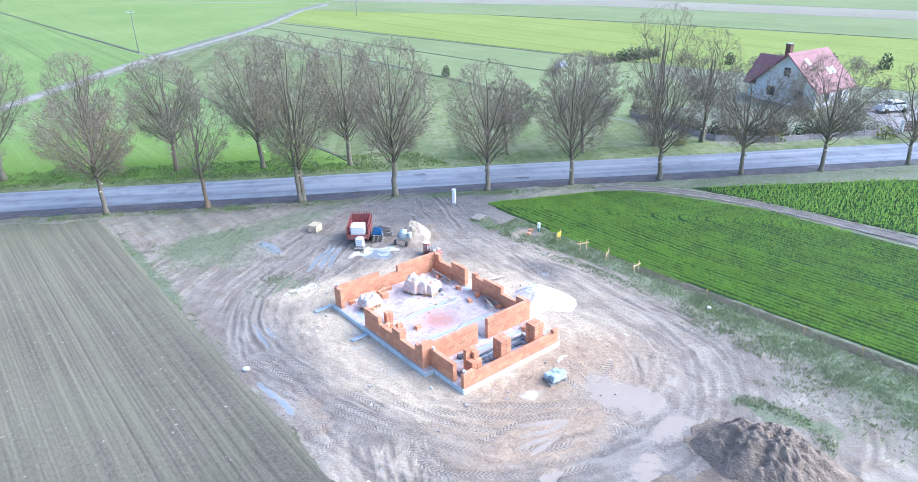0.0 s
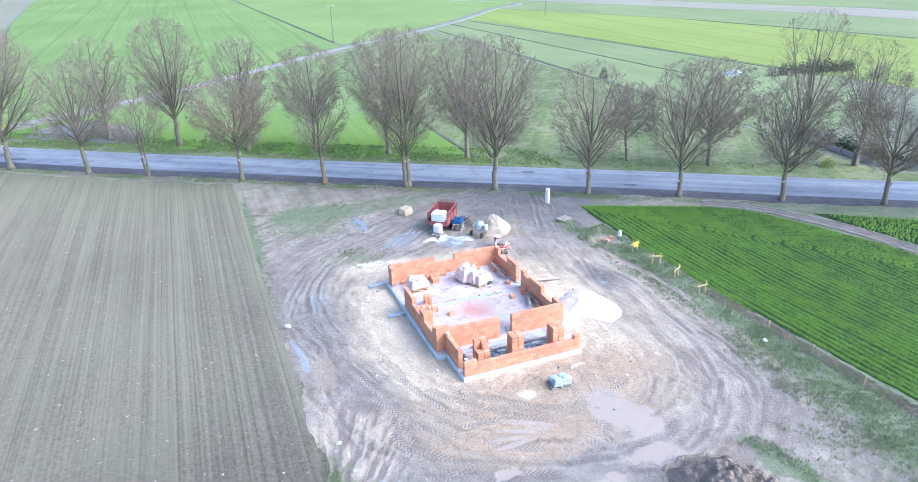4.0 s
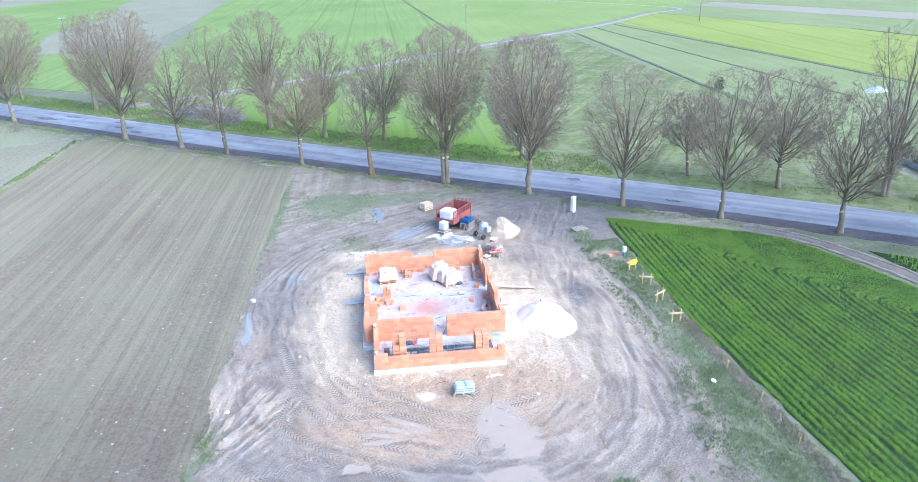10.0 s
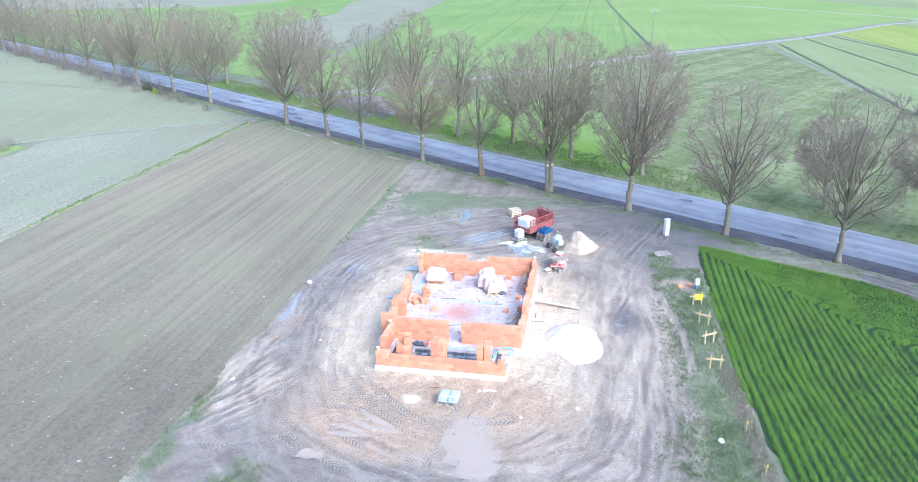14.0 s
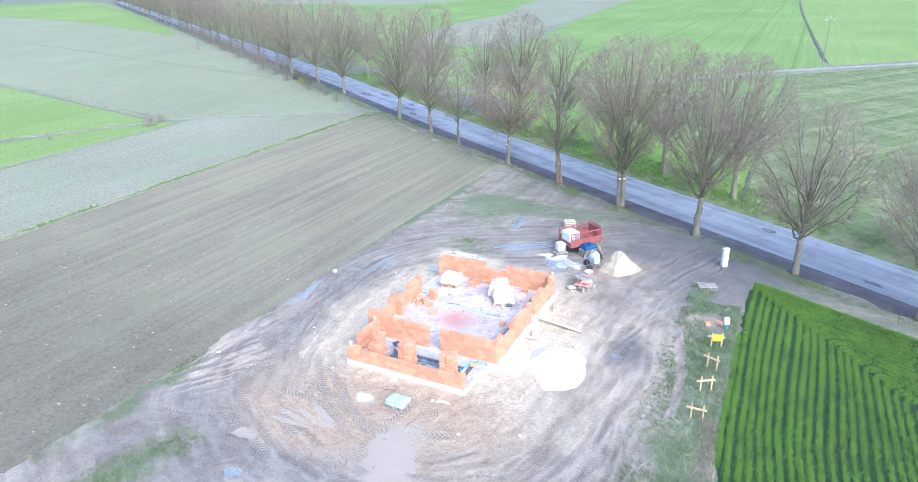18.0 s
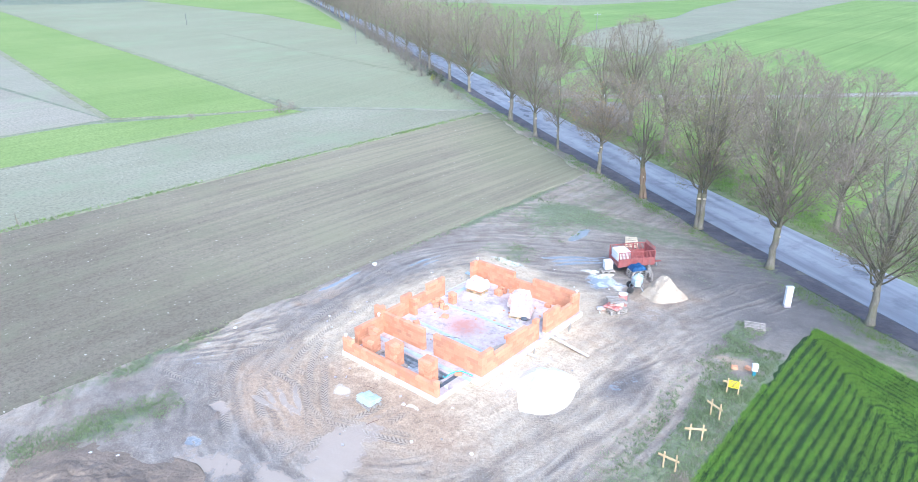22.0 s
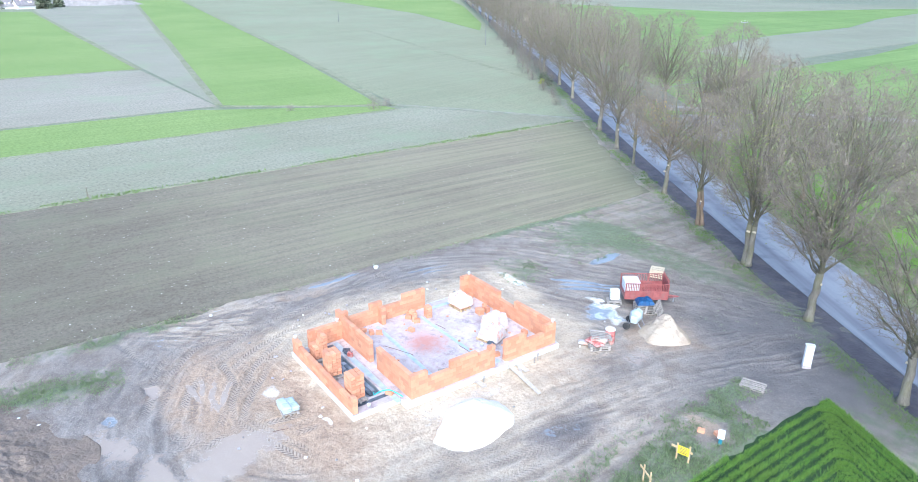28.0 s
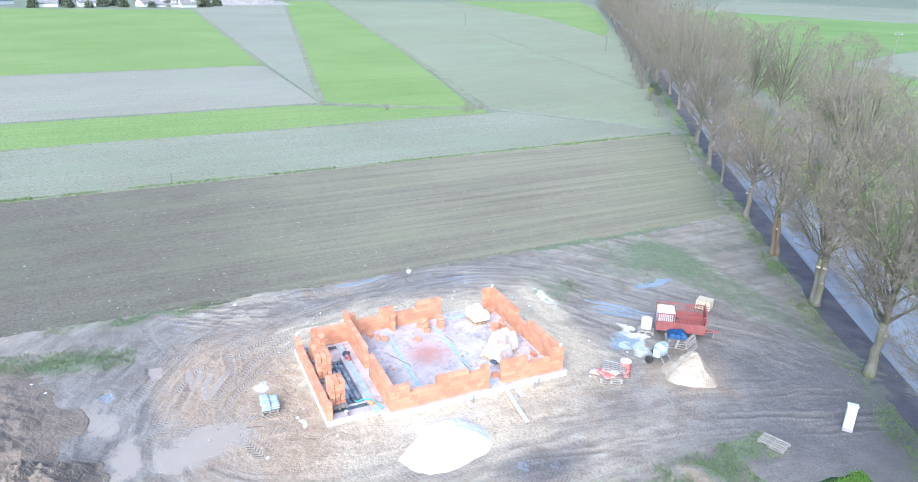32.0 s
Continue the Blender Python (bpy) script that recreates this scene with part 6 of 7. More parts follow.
# ---------------------------------------------------------------- trees
def make_tree(seed, height, spread, clear, limbs=16, sub=9, twig=7, fine=7, buds=0.0, wide_at=0.42, stems=1, thick=1.0, shell=700):
    """A bare roadside tree: trunk, a fan of rising limbs and a domed crown of fine twigs. Returns the pieces."""
    rng = random.Random(seed)
    trunk, wood, twigs, bud = Geo(), Geo(), Geo(), Geo()
    low = clear * 0.8
    tall = height - low
    lop = [rng.uniform(0.84, 1.14) for _ in range(7)]

    def girth(p):
        """Crown radius at the height and bearing of p."""
        u = (p.z - low) / tall
        if u <= 0 or u >= 1:
            return 0.0
        form = max(0.0, 1 - ((u - wide_at) / (1 - wide_at)) ** 2.2) ** 0.5 if u > wide_at else 0.24 + 0.76 * (u / wide_at) ** 0.75
        a = (math.atan2(p.y, p.x) / (2 * math.pi) % 1.0) * 7
        k = lop[int(a) % 7] * (1 - a % 1) + lop[(int(a) + 1) % 7] * (a % 1)
        return spread * form * k

    def inside(p):
        return p.x * p.x + p.y * p.y < girth(p) ** 2

    def held(p, q):
        """The way from p to q, cut off where it leaves the crown."""
        if inside(q):
            return q
        if not inside(p):
            return p.lerp(q, rng.uniform(0.3, 0.6))
        lo, hi = 0.25, 1.0
        for _ in range(4):
            m = (lo + hi) / 2
            lo, hi = (m, hi) if inside(p.lerp(q, m)) else (lo, m)
        return p.lerp(q, lo * rng.uniform(0.85, 1.12))

    def arc(p, q, lift, n, shake):
        """Curved way from p to q, sagging towards the start's upright."""
        mid = p.lerp(q, 0.45) + Vector((0, 0, lift * (q - p).length))
        out = []
        for i in range(n + 1):
            t = i / n
            w = p * (1 - t) ** 2 + mid * 2 * t * (1 - t) + q * t * t
            if 0 < i:
                w = w + Vector((rng.gauss(0, shake), rng.gauss(0, shake), rng.gauss(0, shake)))
            out.append(w)
        return out

    def sliver(p, q, w):
        d = q - p
        side = d.orthogonal().normalized() * w
        side.rotate(Matrix.Rotation(rng.uniform(0, 6.28), 3, d.normalized()))
        twigs.add([p - side, p + side, q], [(0, 1, 2)])

    r0 = 0.0195 * height * rng.uniform(0.9, 1.12) * (0.74 if stems > 1 else 1.0)
    tops, knots = [], []
    for k in range(stems):
        a = 6.28 * k / stems + seed
        foot = Vector((math.cos(a), math.sin(a), 0)) * (0.16 if stems > 1 else 0.0) + Vector((0, 0, -0.15))
        tip = Vector((math.cos(a), math.sin(a), 0)) * (0.13 * clear if stems > 1 else 0.0) + Vector((rng.gauss(0, 0.14), rng.gauss(0, 0.14), clear))
        pts = arc(foot, tip, 0.0, 6, 0.03)
        trunk.tube(pts, [r0 * (1.55 if i == 0 else 1.14 if i == 1 else 1.02 - 0.035 * i) for i in range(7)], 9)
        q = Vector((tip.x * 1.4, tip.y * 1.4, low + tall * rng.uniform(0.82, 0.92)))
        lead = arc(tip, q, 0.05, 6, 0.09)
        wood.tube(lead, [r0 * (0.74 - 0.105 * i) for i in range(7)], 6, False)
        tops.append(lead)
    for k in range(limbs):
        lead = tops[k % stems]
        e = (k + rng.uniform(0.2, 0.8)) / limbs
        a = 2.4 * k + rng.uniform(-0.45, 0.45)
        z = low + tall * (0.94 - 0.62 * e ** 0.9)
        end = Vector((math.cos(a), math.sin(a), z))
        end = Vector((end.x * girth(end) * 0.84, end.y * girth(end) * 0.84, z))
        u = (1 - e) * 2.3 * rng.uniform(0.3, 1.0)
        i = min(int(u), 5)
        start = lead[i].lerp(lead[i + 1], u - i) - Vector((0, 0, 0.10 * clear * e))
        line = arc(start, end, rng.uniform(-0.1, 0.03), 7, 0.075)
        r = r0 * rng.uniform(0.30, 0.46) * (1.0 - 0.3 * e)
        wood.tube(line, [max(r * (1 - 0.12 * j), 0.016 * thick) for j in range(8)], 4, False)
        span = (end - start).length
        for j in range(sub):
            t = 0.22 + 0.78 * (j + rng.random()) / sub
            i = min(int(t * 7), 6)
            p = line[i].lerp(line[i + 1], t * 7 - i)
            axis = (line[i + 1] - line[i]).normalized()
            turn = axis.orthogonal().normalized()
            turn.rotate(Matrix.Rotation(rng.uniform(0, 6.28), 3, axis))
            out = Vector((p.x, p.y, 0)) * (0.25 / spread)
            d = (axis + turn * rng.uniform(0.45, 1.0) + out + Vector((0, 0, 0.15))).normalized()
            reach = max(span, 0.45 * tall) * rng.uniform(0.22, 0.42) * (1.1 - 0.45 * t)
            q = held(p, p + d * reach)
            bough = arc(p, q, rng.uniform(-0.02, 0.08), 3, 0.05)
            rb = max(r * (1 - 0.8 * t) * 0.5, 0.017 * thick)
            wood.tube(bough, [rb, rb * 0.8, rb * 0.65, rb * 0.45], 3, False)
            knots += bough[1:]
            for _ in range(twig):
                t2 = rng.uniform(0.12, 1.0)
                i = min(int(t2 * 3), 2)
                p2 = bough[i].lerp(bough[i + 1], t2 * 3 - i)
                turn = Vector((rng.gauss(0, 1), rng.gauss(0, 1), rng.gauss(0, 1))).normalized()
                d2 = (d * 0.75 + turn * 0.85 + out + Vector((0, 0, 0.12))).normalized()
                l2 = rng.uniform(0.55, 1.2) * (1.15 - 0.35 * t2)
                q2 = held(p2, p2 + d2 * l2)
                rt = 0.009 * thick
                twigs.tube([p2, p2.lerp(q2, 0.5) + turn * 0.03, q2], [rt, rt * 0.85, rt * 0.5], 3, False)
                for _ in range(fine):
                    p3 = p2.lerp(q2, rng.uniform(0.15, 1.0))
                    turn = Vector((rng.gauss(0, 1), rng.gauss(0, 1), rng.gauss(0, 1))).normalized()
                    q3 = p3 + (d2 * 0.8 + turn * 0.85).normalized() * rng.uniform(0.2, 0.5)
                    sliver(p3, q3, 0.0085 * thick)
                    if buds and rng.random() < buds:
                        e2, f2 = (Vector((rng.gauss(0, 1), rng.gauss(0, 1), rng.gauss(0, 1))).normalized() * 0.05 for _ in range(2))
                        bud.add([q3 - e2, q3 - f2, q3 + e2, q3 + f2], [(0, 1, 2, 3)])
    for _ in range(shell):
        u, a, k = rng.uniform(0.1, 0.995) ** 0.8, rng.uniform(0, 6.28), rng.uniform(0.72, 1.0)
        q = Vector((math.cos(a), math.sin(a), low + tall * u))
        q = Vector((q.x * girth(q) * k, q.y * girth(q) * k, q.z))
        back = Vector((q.x * 0.8, q.y * 0.8, q.z - 0.5))
        p = min(rng.sample(knots, 40), key=lambda o: (o - back).length_squared)
        if (q - p).length > 1.3:
            p = q.lerp(p, 1.3 / (q - p).length)
        mid = p.lerp(q, 0.5) + Vector((rng.gauss(0, 0.08), rng.gauss(0, 0.08), -0.05))
        twigs.tube([p, mid, q], [0.009 * thick, 0.008 * thick, 0.005 * thick], 3, False)
        d = (q - p).normalized()
        for _ in range(fine):
            p3 = mid.lerp(q, rng.uniform(-0.3, 1.0))
            turn = Vector((rng.gauss(0, 1), rng.gauss(0, 1), rng.gauss(0, 1))).normalized()
            sliver(p3, p3 + (d * 0.8 + turn + Vector((0, 0, 0.2))).normalized() * rng.uniform(0.2, 0.45), 0.009 * thick)
    return trunk, wood, twigs, bud


def tree(m, label, seed, height, spread, clear, bark, budmat=None, **form):
    tr, li, tw, bu = make_tree(seed, height, spread, clear, **form)
    t = thing("tree", label, "tree", m, "roadside trees")
    part("trunk", tr, bark, t, "mossy grey trunk" if bark is BARK else "orange-brown trunk", True)
    r = random.Random(seed + 90)
    for _ in range(2):
        a, zz, rr = r.uniform(0, 6.28), clear * r.uniform(0.6, 0.9), 0.018 * height
        c = Vector((math.cos(a), math.sin(a), 0))
        part("sawn_stub", Geo().tube([c * rr * 0.5 + Vector((0, 0, zz - 0.05)), c * (rr + 0.10) + Vector((0, 0, zz))], 0.075, 8), STUB, t, "pale sawn branch stub")
    tagged(part("branchwork", li, LIMB, t, "", True), kind="stuff")
    tagged(part("crown", tw, TWIG, t, "fine bare brown twigs"), kind="stuff")
    if bu.v:
        tagged(part("foliage", bu, budmat, t, "opening spring buds"), kind="stuff")
    return t


DOME = dict(limbs=26, sub=10, twig=5, fine=9, stems=1, wide_at=0.5, shell=760, buds=0.08)
TWIN = dict(limbs=26, sub=10, twig=5, fine=9, stems=2, buds=0.3, wide_at=0.5, shell=760)
BUDDY = dict(DOME, buds=0.16)
AIRY = dict(limbs=20, sub=9, twig=5, fine=8, stems=1, buds=0.06, wide_at=0.48, shell=540)
FORK = dict(limbs=14, sub=8, twig=5, fine=7, stems=2, wide_at=0.5, shell=240)
FLAT = dict(limbs=22, sub=10, twig=6, fine=9, stems=1, wide_at=0.6, buds=0.24, shell=520)
SLIM = dict(limbs=18, sub=9, twig=5, fine=7, stems=3, wide_at=0.55, shell=300)
# x, y, height, crown radius, clear trunk, form, bark: 0 grey, 1 orange-brown
ROADSIDE = (
    (-30.6, 56.9, 15.2, 4.6, 3.0, DOME, 0), (-22.4, 51.2, 11.7, 3.6, 2.9, AIRY, 0), (-16.5, 47.4, 9.6, 2.8, 2.6, FORK, 0), (-7.5, 41.4, 10.2, 4.0, 3.3, FLAT, 0), (0.0, 36.7, 10.6, 2.9, 3.0, FORK, 1),
    (7.2, 32.3, 14.7, 3.7, 3.0, TWIN, 0), (14.4, 27.7, 14.0, 3.6, 3.2, DOME, 0), (21.8, 23.1, 11.8, 3.7, 2.7, AIRY, 0), (28.8, 18.85, 12.0, 3.5, 2.4, AIRY, 0), (36.2, 14.15, 10.6, 3.0, 2.6, AIRY, 0),
    (43.25, 9.7, 10.3, 4.4, 2.6, FLAT, 0), (49.8, 5.0, 10.7, 4.3, 2.7, FLAT, 0), (-50.2, 71.3, 14.2, 4.9, 2.8, DOME, 0), (-62, 79.5, 13.0, 4.2, 3.0, AIRY, 0), (-73.8, 86.5, 13.5, 4.6, 3.0, DOME, 0),
    (-57, 89, 13.0, 4.2, 3.0, DOME, 0), (-41.2, 76.9, 13.4, 2.9, 3.0, AIRY, 0), (-34.9, 76.0, 14.2, 4.2, 2.8, DOME, 0), (-21.2, 65.9, 12.3, 3.5, 2.6, AIRY, 0), (-13.2, 59.0, 14.6, 3.9, 3.2, DOME, 0),
    (-5.7, 52.9, 12.6, 3.0, 3.2, AIRY, 0), (1.5, 50, 11.6, 3.7, 2.8, BUDDY, 1), (8.8, 44.2, 13.3, 3.6, 2.9, BUDDY, 0), (16.1, 38.7, 12.8, 3.4, 2.6, DOME, 0), (31, 30.2, 7.9, 2.7, 2.2, AIRY, 0),
    (37.5, 25.1, 10.6, 3.7, 2.4, DOME, 0), (45.3, 21.4, 15.0, 3.2, 2.0, SLIM, 0), (50.4, 18.7, 12.2, 3.1, 2.4, SLIM, 0), (-68, 96, 13.5, 4.2, 3.0, DOME, 0))
rng = random.Random(5)
for k, (x, y, hgt, wide, clear, form, warm) in enumerate(ROADSIDE):
    label = {id(DOME): "tall bare roadside tree with a domed twiggy crown", id(BUDDY): "bare domed tree with a few green buds", id(TWIN): "forked tall tree with first yellow-green buds", id(AIRY): "bare open-crowned tree beside the road",
             id(FORK): "small forked bare tree with few limbs", id(FLAT): "low spreading tree with russet opening buds", id(SLIM): "slender many-stemmed bare tree by the road"}[id(form)]
    tree(pose(x, y, 0.02, 0, 0, rng.uniform(0, 360)), label, 11 + k, hgt + 0.4, wide * 1.22, clear, (BARK, WARMBARK)[warm], BUDRED if form is FLAT and x < 45 else BUD, **form)
KINDS = [tree(pose(0, 0, -80), "bare twiggy tree in the distant roadside row", 60 + k, 13.0 + k, 5.4, 2.4, BARK, None, limbs=14, sub=8, twig=4, fine=6, thick=1.8, shell=320) for k in range(3)]
for k in range(26):
    for gap, x in ((-1.8, -86 - 11.5 * k), (8.6, -79 - 11.5 * k)):
        s = rng.uniform(0.85, 1.15)
        copy_thing(rng.choice(KINDS), pose(x, road_y(x) + gap + rng.uniform(-0.6, 0.6), 0.02, 0, 0, rng.uniform(0, 360)) @ Matrix.Diagonal((s * 1.1, s * 1.1, s, 1)))
for k in range(5):
    x = 58 + 9 * k
    s = rng.uniform(0.75, 0.9)
    copy_thing(KINDS[k % 3], pose(x, road_y(x) - 1.5, 0.02, 0, 0, rng.uniform(0, 360)) @ Matrix.Diagonal((s, s, s, 1)))
for ob in KINDS:
    for o in list(ob.children_recursive) + [ob]:
        bpy.data.objects.remove(o)


# ---------------------------------------------------------------- crops and weeds
def in_poly(px, py, pts):
    ok = False
    for (ax, ay), (bx, by) in zip(pts, pts[1:] + pts[:1]):
        if (ay > py) != (by > py) and px < (bx - ax) * (py - ay) / (by - ay) + ax:
            ok = not ok
    return ok


def blades(name, label, category, places, tall, wide, lean, mat, seed, parent=None):
    """Many single leaf blades, three-sided each: places are (x, y, size)."""
    r = np.random.RandomState(seed)
    p = np.array(places)
    n = len(p)
    a, b = r.uniform(0, 2 * math.pi, n), r.uniform(0, 2 * math.pi, n)
    hgt, w = tall * p[:, 2] * r.uniform(0.7, 1.2, n), wide * p[:, 2] * r.uniform(0.7, 1.3, n)
    l = lean * hgt * r.uniform(0.2, 1.0, n)
    foot = np.stack([p[:, 0], p[:, 1], np.full(n, 0.0)], -1)
    side = np.stack([np.cos(a), np.sin(a), np.zeros(n)], -1) * w[:, None] / 2
    tip = foot + np.stack([np.cos(b) * l, np.sin(b) * l, hgt], -1)
    verts = np.stack([foot - side, foot + side, tip], 1).reshape(-1, 3)
    me = bpy.data.meshes.new(name)
    me.vertices.add(3 * n)
    me.vertices.foreach_set("co", verts.astype(np.float32).ravel())
    me.loops.add(3 * n)
    me.loops.foreach_set("vertex_index", np.arange(3 * n, dtype=np.int32))
    me.polygons.add(n)
    me.polygons.foreach_set("loop_start", np.arange(0, 3 * n, 3, dtype=np.int32))
    me.materials.append(mat)
    me.update(calc_edges=True)
    return tagged(new(name, me), label, category, kind="stuff")


def blade_mat(name, a, b, c, through_light=0.0):
    s = Nodes(name)
    geo = s.n("NewGeometry")
    rnd = geo.outputs["Random Per Island"]
    v = s.where()
    col = s.mix(rnd, a, b)
    col = s.mix(s.ramp(s.noise(v, 0.35, 5.0, 0.65), 0.42, 0.62), col, c)
    mat = s.done(col, 0.6)
    if through_light:
        thin = s.n("BsdfTranslucent", Color=col)
        both = s.n("MixShader", Fac=through_light)
        s.t.links.new(s.bsdf.outputs[0], both.inputs[1])
        s.t.links.new(thin.outputs[0], both.inputs[2])
        s.t.links.new(both.outputs[0], s.t.nodes["Material Output"].inputs["Surface"])
    return mat


WHEATLEAF = blade_mat("wheat_leaf", (0.18, 0.368, 0.08), (0.395, 0.54, 0.1), (0.278, 0.415, 0.09), 0.55)
WEEDLEAF = blade_mat("weed_leaf", (0.2, 0.255, 0.125), (0.31, 0.365, 0.185), (0.25, 0.295, 0.165), 0.45)
LUSHLEAF = blade_mat("lush_leaf", (0.18, 0.275, 0.075), (0.265, 0.355, 0.11), (0.215, 0.265, 0.115), 0.3)
DRYLEAF = blade_mat("dry_leaf", (0.26, 0.215, 0.17), (0.38, 0.32, 0.26), (0.30, 0.255, 0.20))

rng = random.Random(77)
def clump(px, py, k=0.5):
    return max(0.0, noise.noise(Vector((px * k, py * k, 3.1))) + 0.35)


def wheat_row(d):
    """One drill row: up beside the west edge, round the corner in a wide sweep and on beside the north edge."""
    slope = (15.0 - 20.4) / (30.6 - 19.5)
    cx = 19.1 + d
    corner = Vector((cx, 20.4 - d * 0.84 + slope * (cx - 19.5)))
    east = Vector((1, slope)).normalized()
    bend = 0.5 + 0.05 * d
    pts = [Vector((cx + 0.08 * math.sin(y * 0.3 + d) + 0.07 * max(0.0, 3.0 - y), y)) for y in np.arange(-24.0, corner.y - bend, 0.1)]
    a, b = corner - Vector((0, bend)), corner + east * bend
    n = int(bend * 1.8 / 0.1)
    pts += [a.lerp(corner, k / n).lerp(corner.lerp(b, k / n), k / n) for k in range(n)]
    return pts + [b + east * u for u in np.arange(0, 22, 0.1)], len(pts) - n // 2


spots = []
for k in range(42):
    d = 0.12 + 0.43 * k + rng.uniform(-0.05, 0.05)
    between, turn = wheat_row(d + 0.215)
    for q in wheat_row(d)[0] + between[turn - 4:turn + 4]:
        if in_poly(q.x, q.y, WHEAT_A):
            full = min(1.0, 0.75 + 0.5 * clump(q.x, q.y, 2.4)) * min(1.0, 0.72 + 0.8 * clump(q.x, q.y, 0.9)) * rng.uniform(0.75, 1.1)
            big = rng.uniform(0.8, 1.15) * (0.85 + 0.4 * clump(q.x, q.y, 0.6))
            for _ in range(int((44 if q.x < 24 else 30 if q.x < 28 else 18) * full)):
                spots.append((q.x + rng.gauss(0, 0.075), q.y + rng.gauss(0, 0.075), big * rng.uniform(0.7, 1.3)))
blades("wheat_crop", "dense rows of young green wheat", "wheat", spots, 0.16, 0.019, 0.85, WHEATLEAF, 1)
spots = []
for k in range(60):
    u = k * 0.6
    for j in range(260):
        xx, yy = 37 + j * 0.16, 10.2 - 0.66 * (j * 0.16) - u * 1.2
        if in_poly(xx, yy, WHEAT_B) and yy > -26:
            for _ in range(3):
                spots.append((xx + rng.gauss(0, 0.11), yy + rng.gauss(0, 0.11), rng.uniform(0.9, 1.4)))
blades("wheat_crop", "young green wheat beyond the farm track", "wheat", spots, 0.32, 0.10, 0.7, WHEATLEAF, 2)


def scatter(n, x0, x1, y0, y1, test, lo=0.6, hi=1.3):
    out = []
    for _ in range(n):
        px, py = rng.uniform(x0, x1), rng.uniform(y0, y1)
        if rng.random() < test(px, py):
            c = rng.uniform(lo, hi)
            out += [(px + rng.gauss(0, 0.06), py + rng.gauss(0, 0.06), c * rng.uniform(0.7, 1.2)) for _ in range(5)]
    return out


weeds = scatter(46000, 14.2, 20.8, -30, 16, lambda a, b: (b < 2.5 or abs(a - np.interp(b, [2.5, 6.5, 11.3, 15.6], [17.0, 16.9, 15.95, 15.7])) > 0.24) * (a < 19.0 + 0.07 * max(0.0, 3 - b)) * (math.hypot(a - 17.2, b - 13.3) > 1.2) * (0.3 + 0.8 * clump(a, b, 0.7)) * min(1, max(0, (a - (15.2 if b > -3 else 14.4)) / 1.8)))
weeds += scatter(1400, 15.6, 17.4, 12, 18.6, lambda a, b: clump(a, b, 0.9))
weeds += scatter(2200, -7.5, 0.5, 22, 32, lambda a, b: clump(a, b, 0.35) * 0.7)
weeds += scatter(2600, -6, 14, 19, 30, lambda a, b: clump(a, b, 0.45) * 0.3, 0.4, 0.8)
weeds += scatter(900, -4, 0.5, 16, 20, lambda a, b: clump(a, b, 0.6) * 0.6)
weeds += scatter(2600, -9.4, -7.0, 12, 36, lambda a, b: clump(a, b, 0.5) * math.exp(-((a + 8.2) / 0.45) ** 2))
weeds += scatter(5200, -6.0, -1.6, -15.5, -8.0, lambda a, b: (0.35 + clump(a, b, 0.8)) * min(1, max(0, 1.25 - abs(a + 3.9 - 0.2 * (b + 11.5)) / 1.35)), 0.5, 1.1)
weeds += scatter(2600, -9.0, -6.6, -13, -1.5, lambda a, b: clump(a, b, 0.6) * max(0, 1 - abs(a + 7.9) / 0.9), 0.7, 1.3)
weeds += scatter(1600, -8.9, -7.4, -1.5, 12, lambda a, b: 0.5 * clump(a, b, 0.6) * max(0, 1 - abs(a + 8.3) / 0.5), 0.5, 0.9)
weeds += scatter(5000, 11.8, 15.2, -30, -9, lambda a, b: clump(a, b, 0.5) * 0.9 * min(1, (a - 11.6) / 2), 0.6, 1.1)
weeds += scatter(1800, 9.0, 12.4, -14.6, -9.4, lambda a, b: (0.3 + clump(a, b, 0.8)) * max(0, 1 - abs(a - 10.1 - 1.15 * math.sin((-8.8 - b) / 5.8 * 3.1)) / 0.75), 0.8, 1.5)
weeds += scatter(2500, -58.4, -57.6, -30, 42, lambda a, b: clump(a, b, 0.3))
blades("weed_patch", "sparse weeds and grass on trampled soil", "weeds", weeds, 0.115, 0.036, 0.9, WEEDLEAF, 3)
dry = scatter(14000, 18.2, 20.6, -22, 3.2, lambda a, b: (0.8 * clump(a, b, 0.5) + 0.45) * (abs(a - 18.8 - 0.05 * (3 - b)) < 0.4), 0.7, 1.2)
dry += scatter(500, 18.7, 19.2, 3, 12, lambda a, b: clump(a, b, 0.5) * 0.35)
blades("dry_grass", "strip of flattened dry brown grass", "dry grass", dry, 0.11, 0.04, 1.6, DRYLEAF, 4)


def beside_road(n, w0, w1, x0, x1, k=0.25, bias=0.0, lo=0.7, hi=1.5):
    out = []
    for _ in range(n):
        px = rng.uniform(x0, x1)
        py = road_y(px) + rng.uniform(w0, w1) * 1.19
        if rng.random() < clump(px, py, k) + bias:
            c = rng.uniform(lo, hi)
            out += [(px + rng.gauss(0, 0.12), py + rng.gauss(0, 0.12), c * rng.uniform(0.7, 1.2)) for _ in range(6)]
    return out


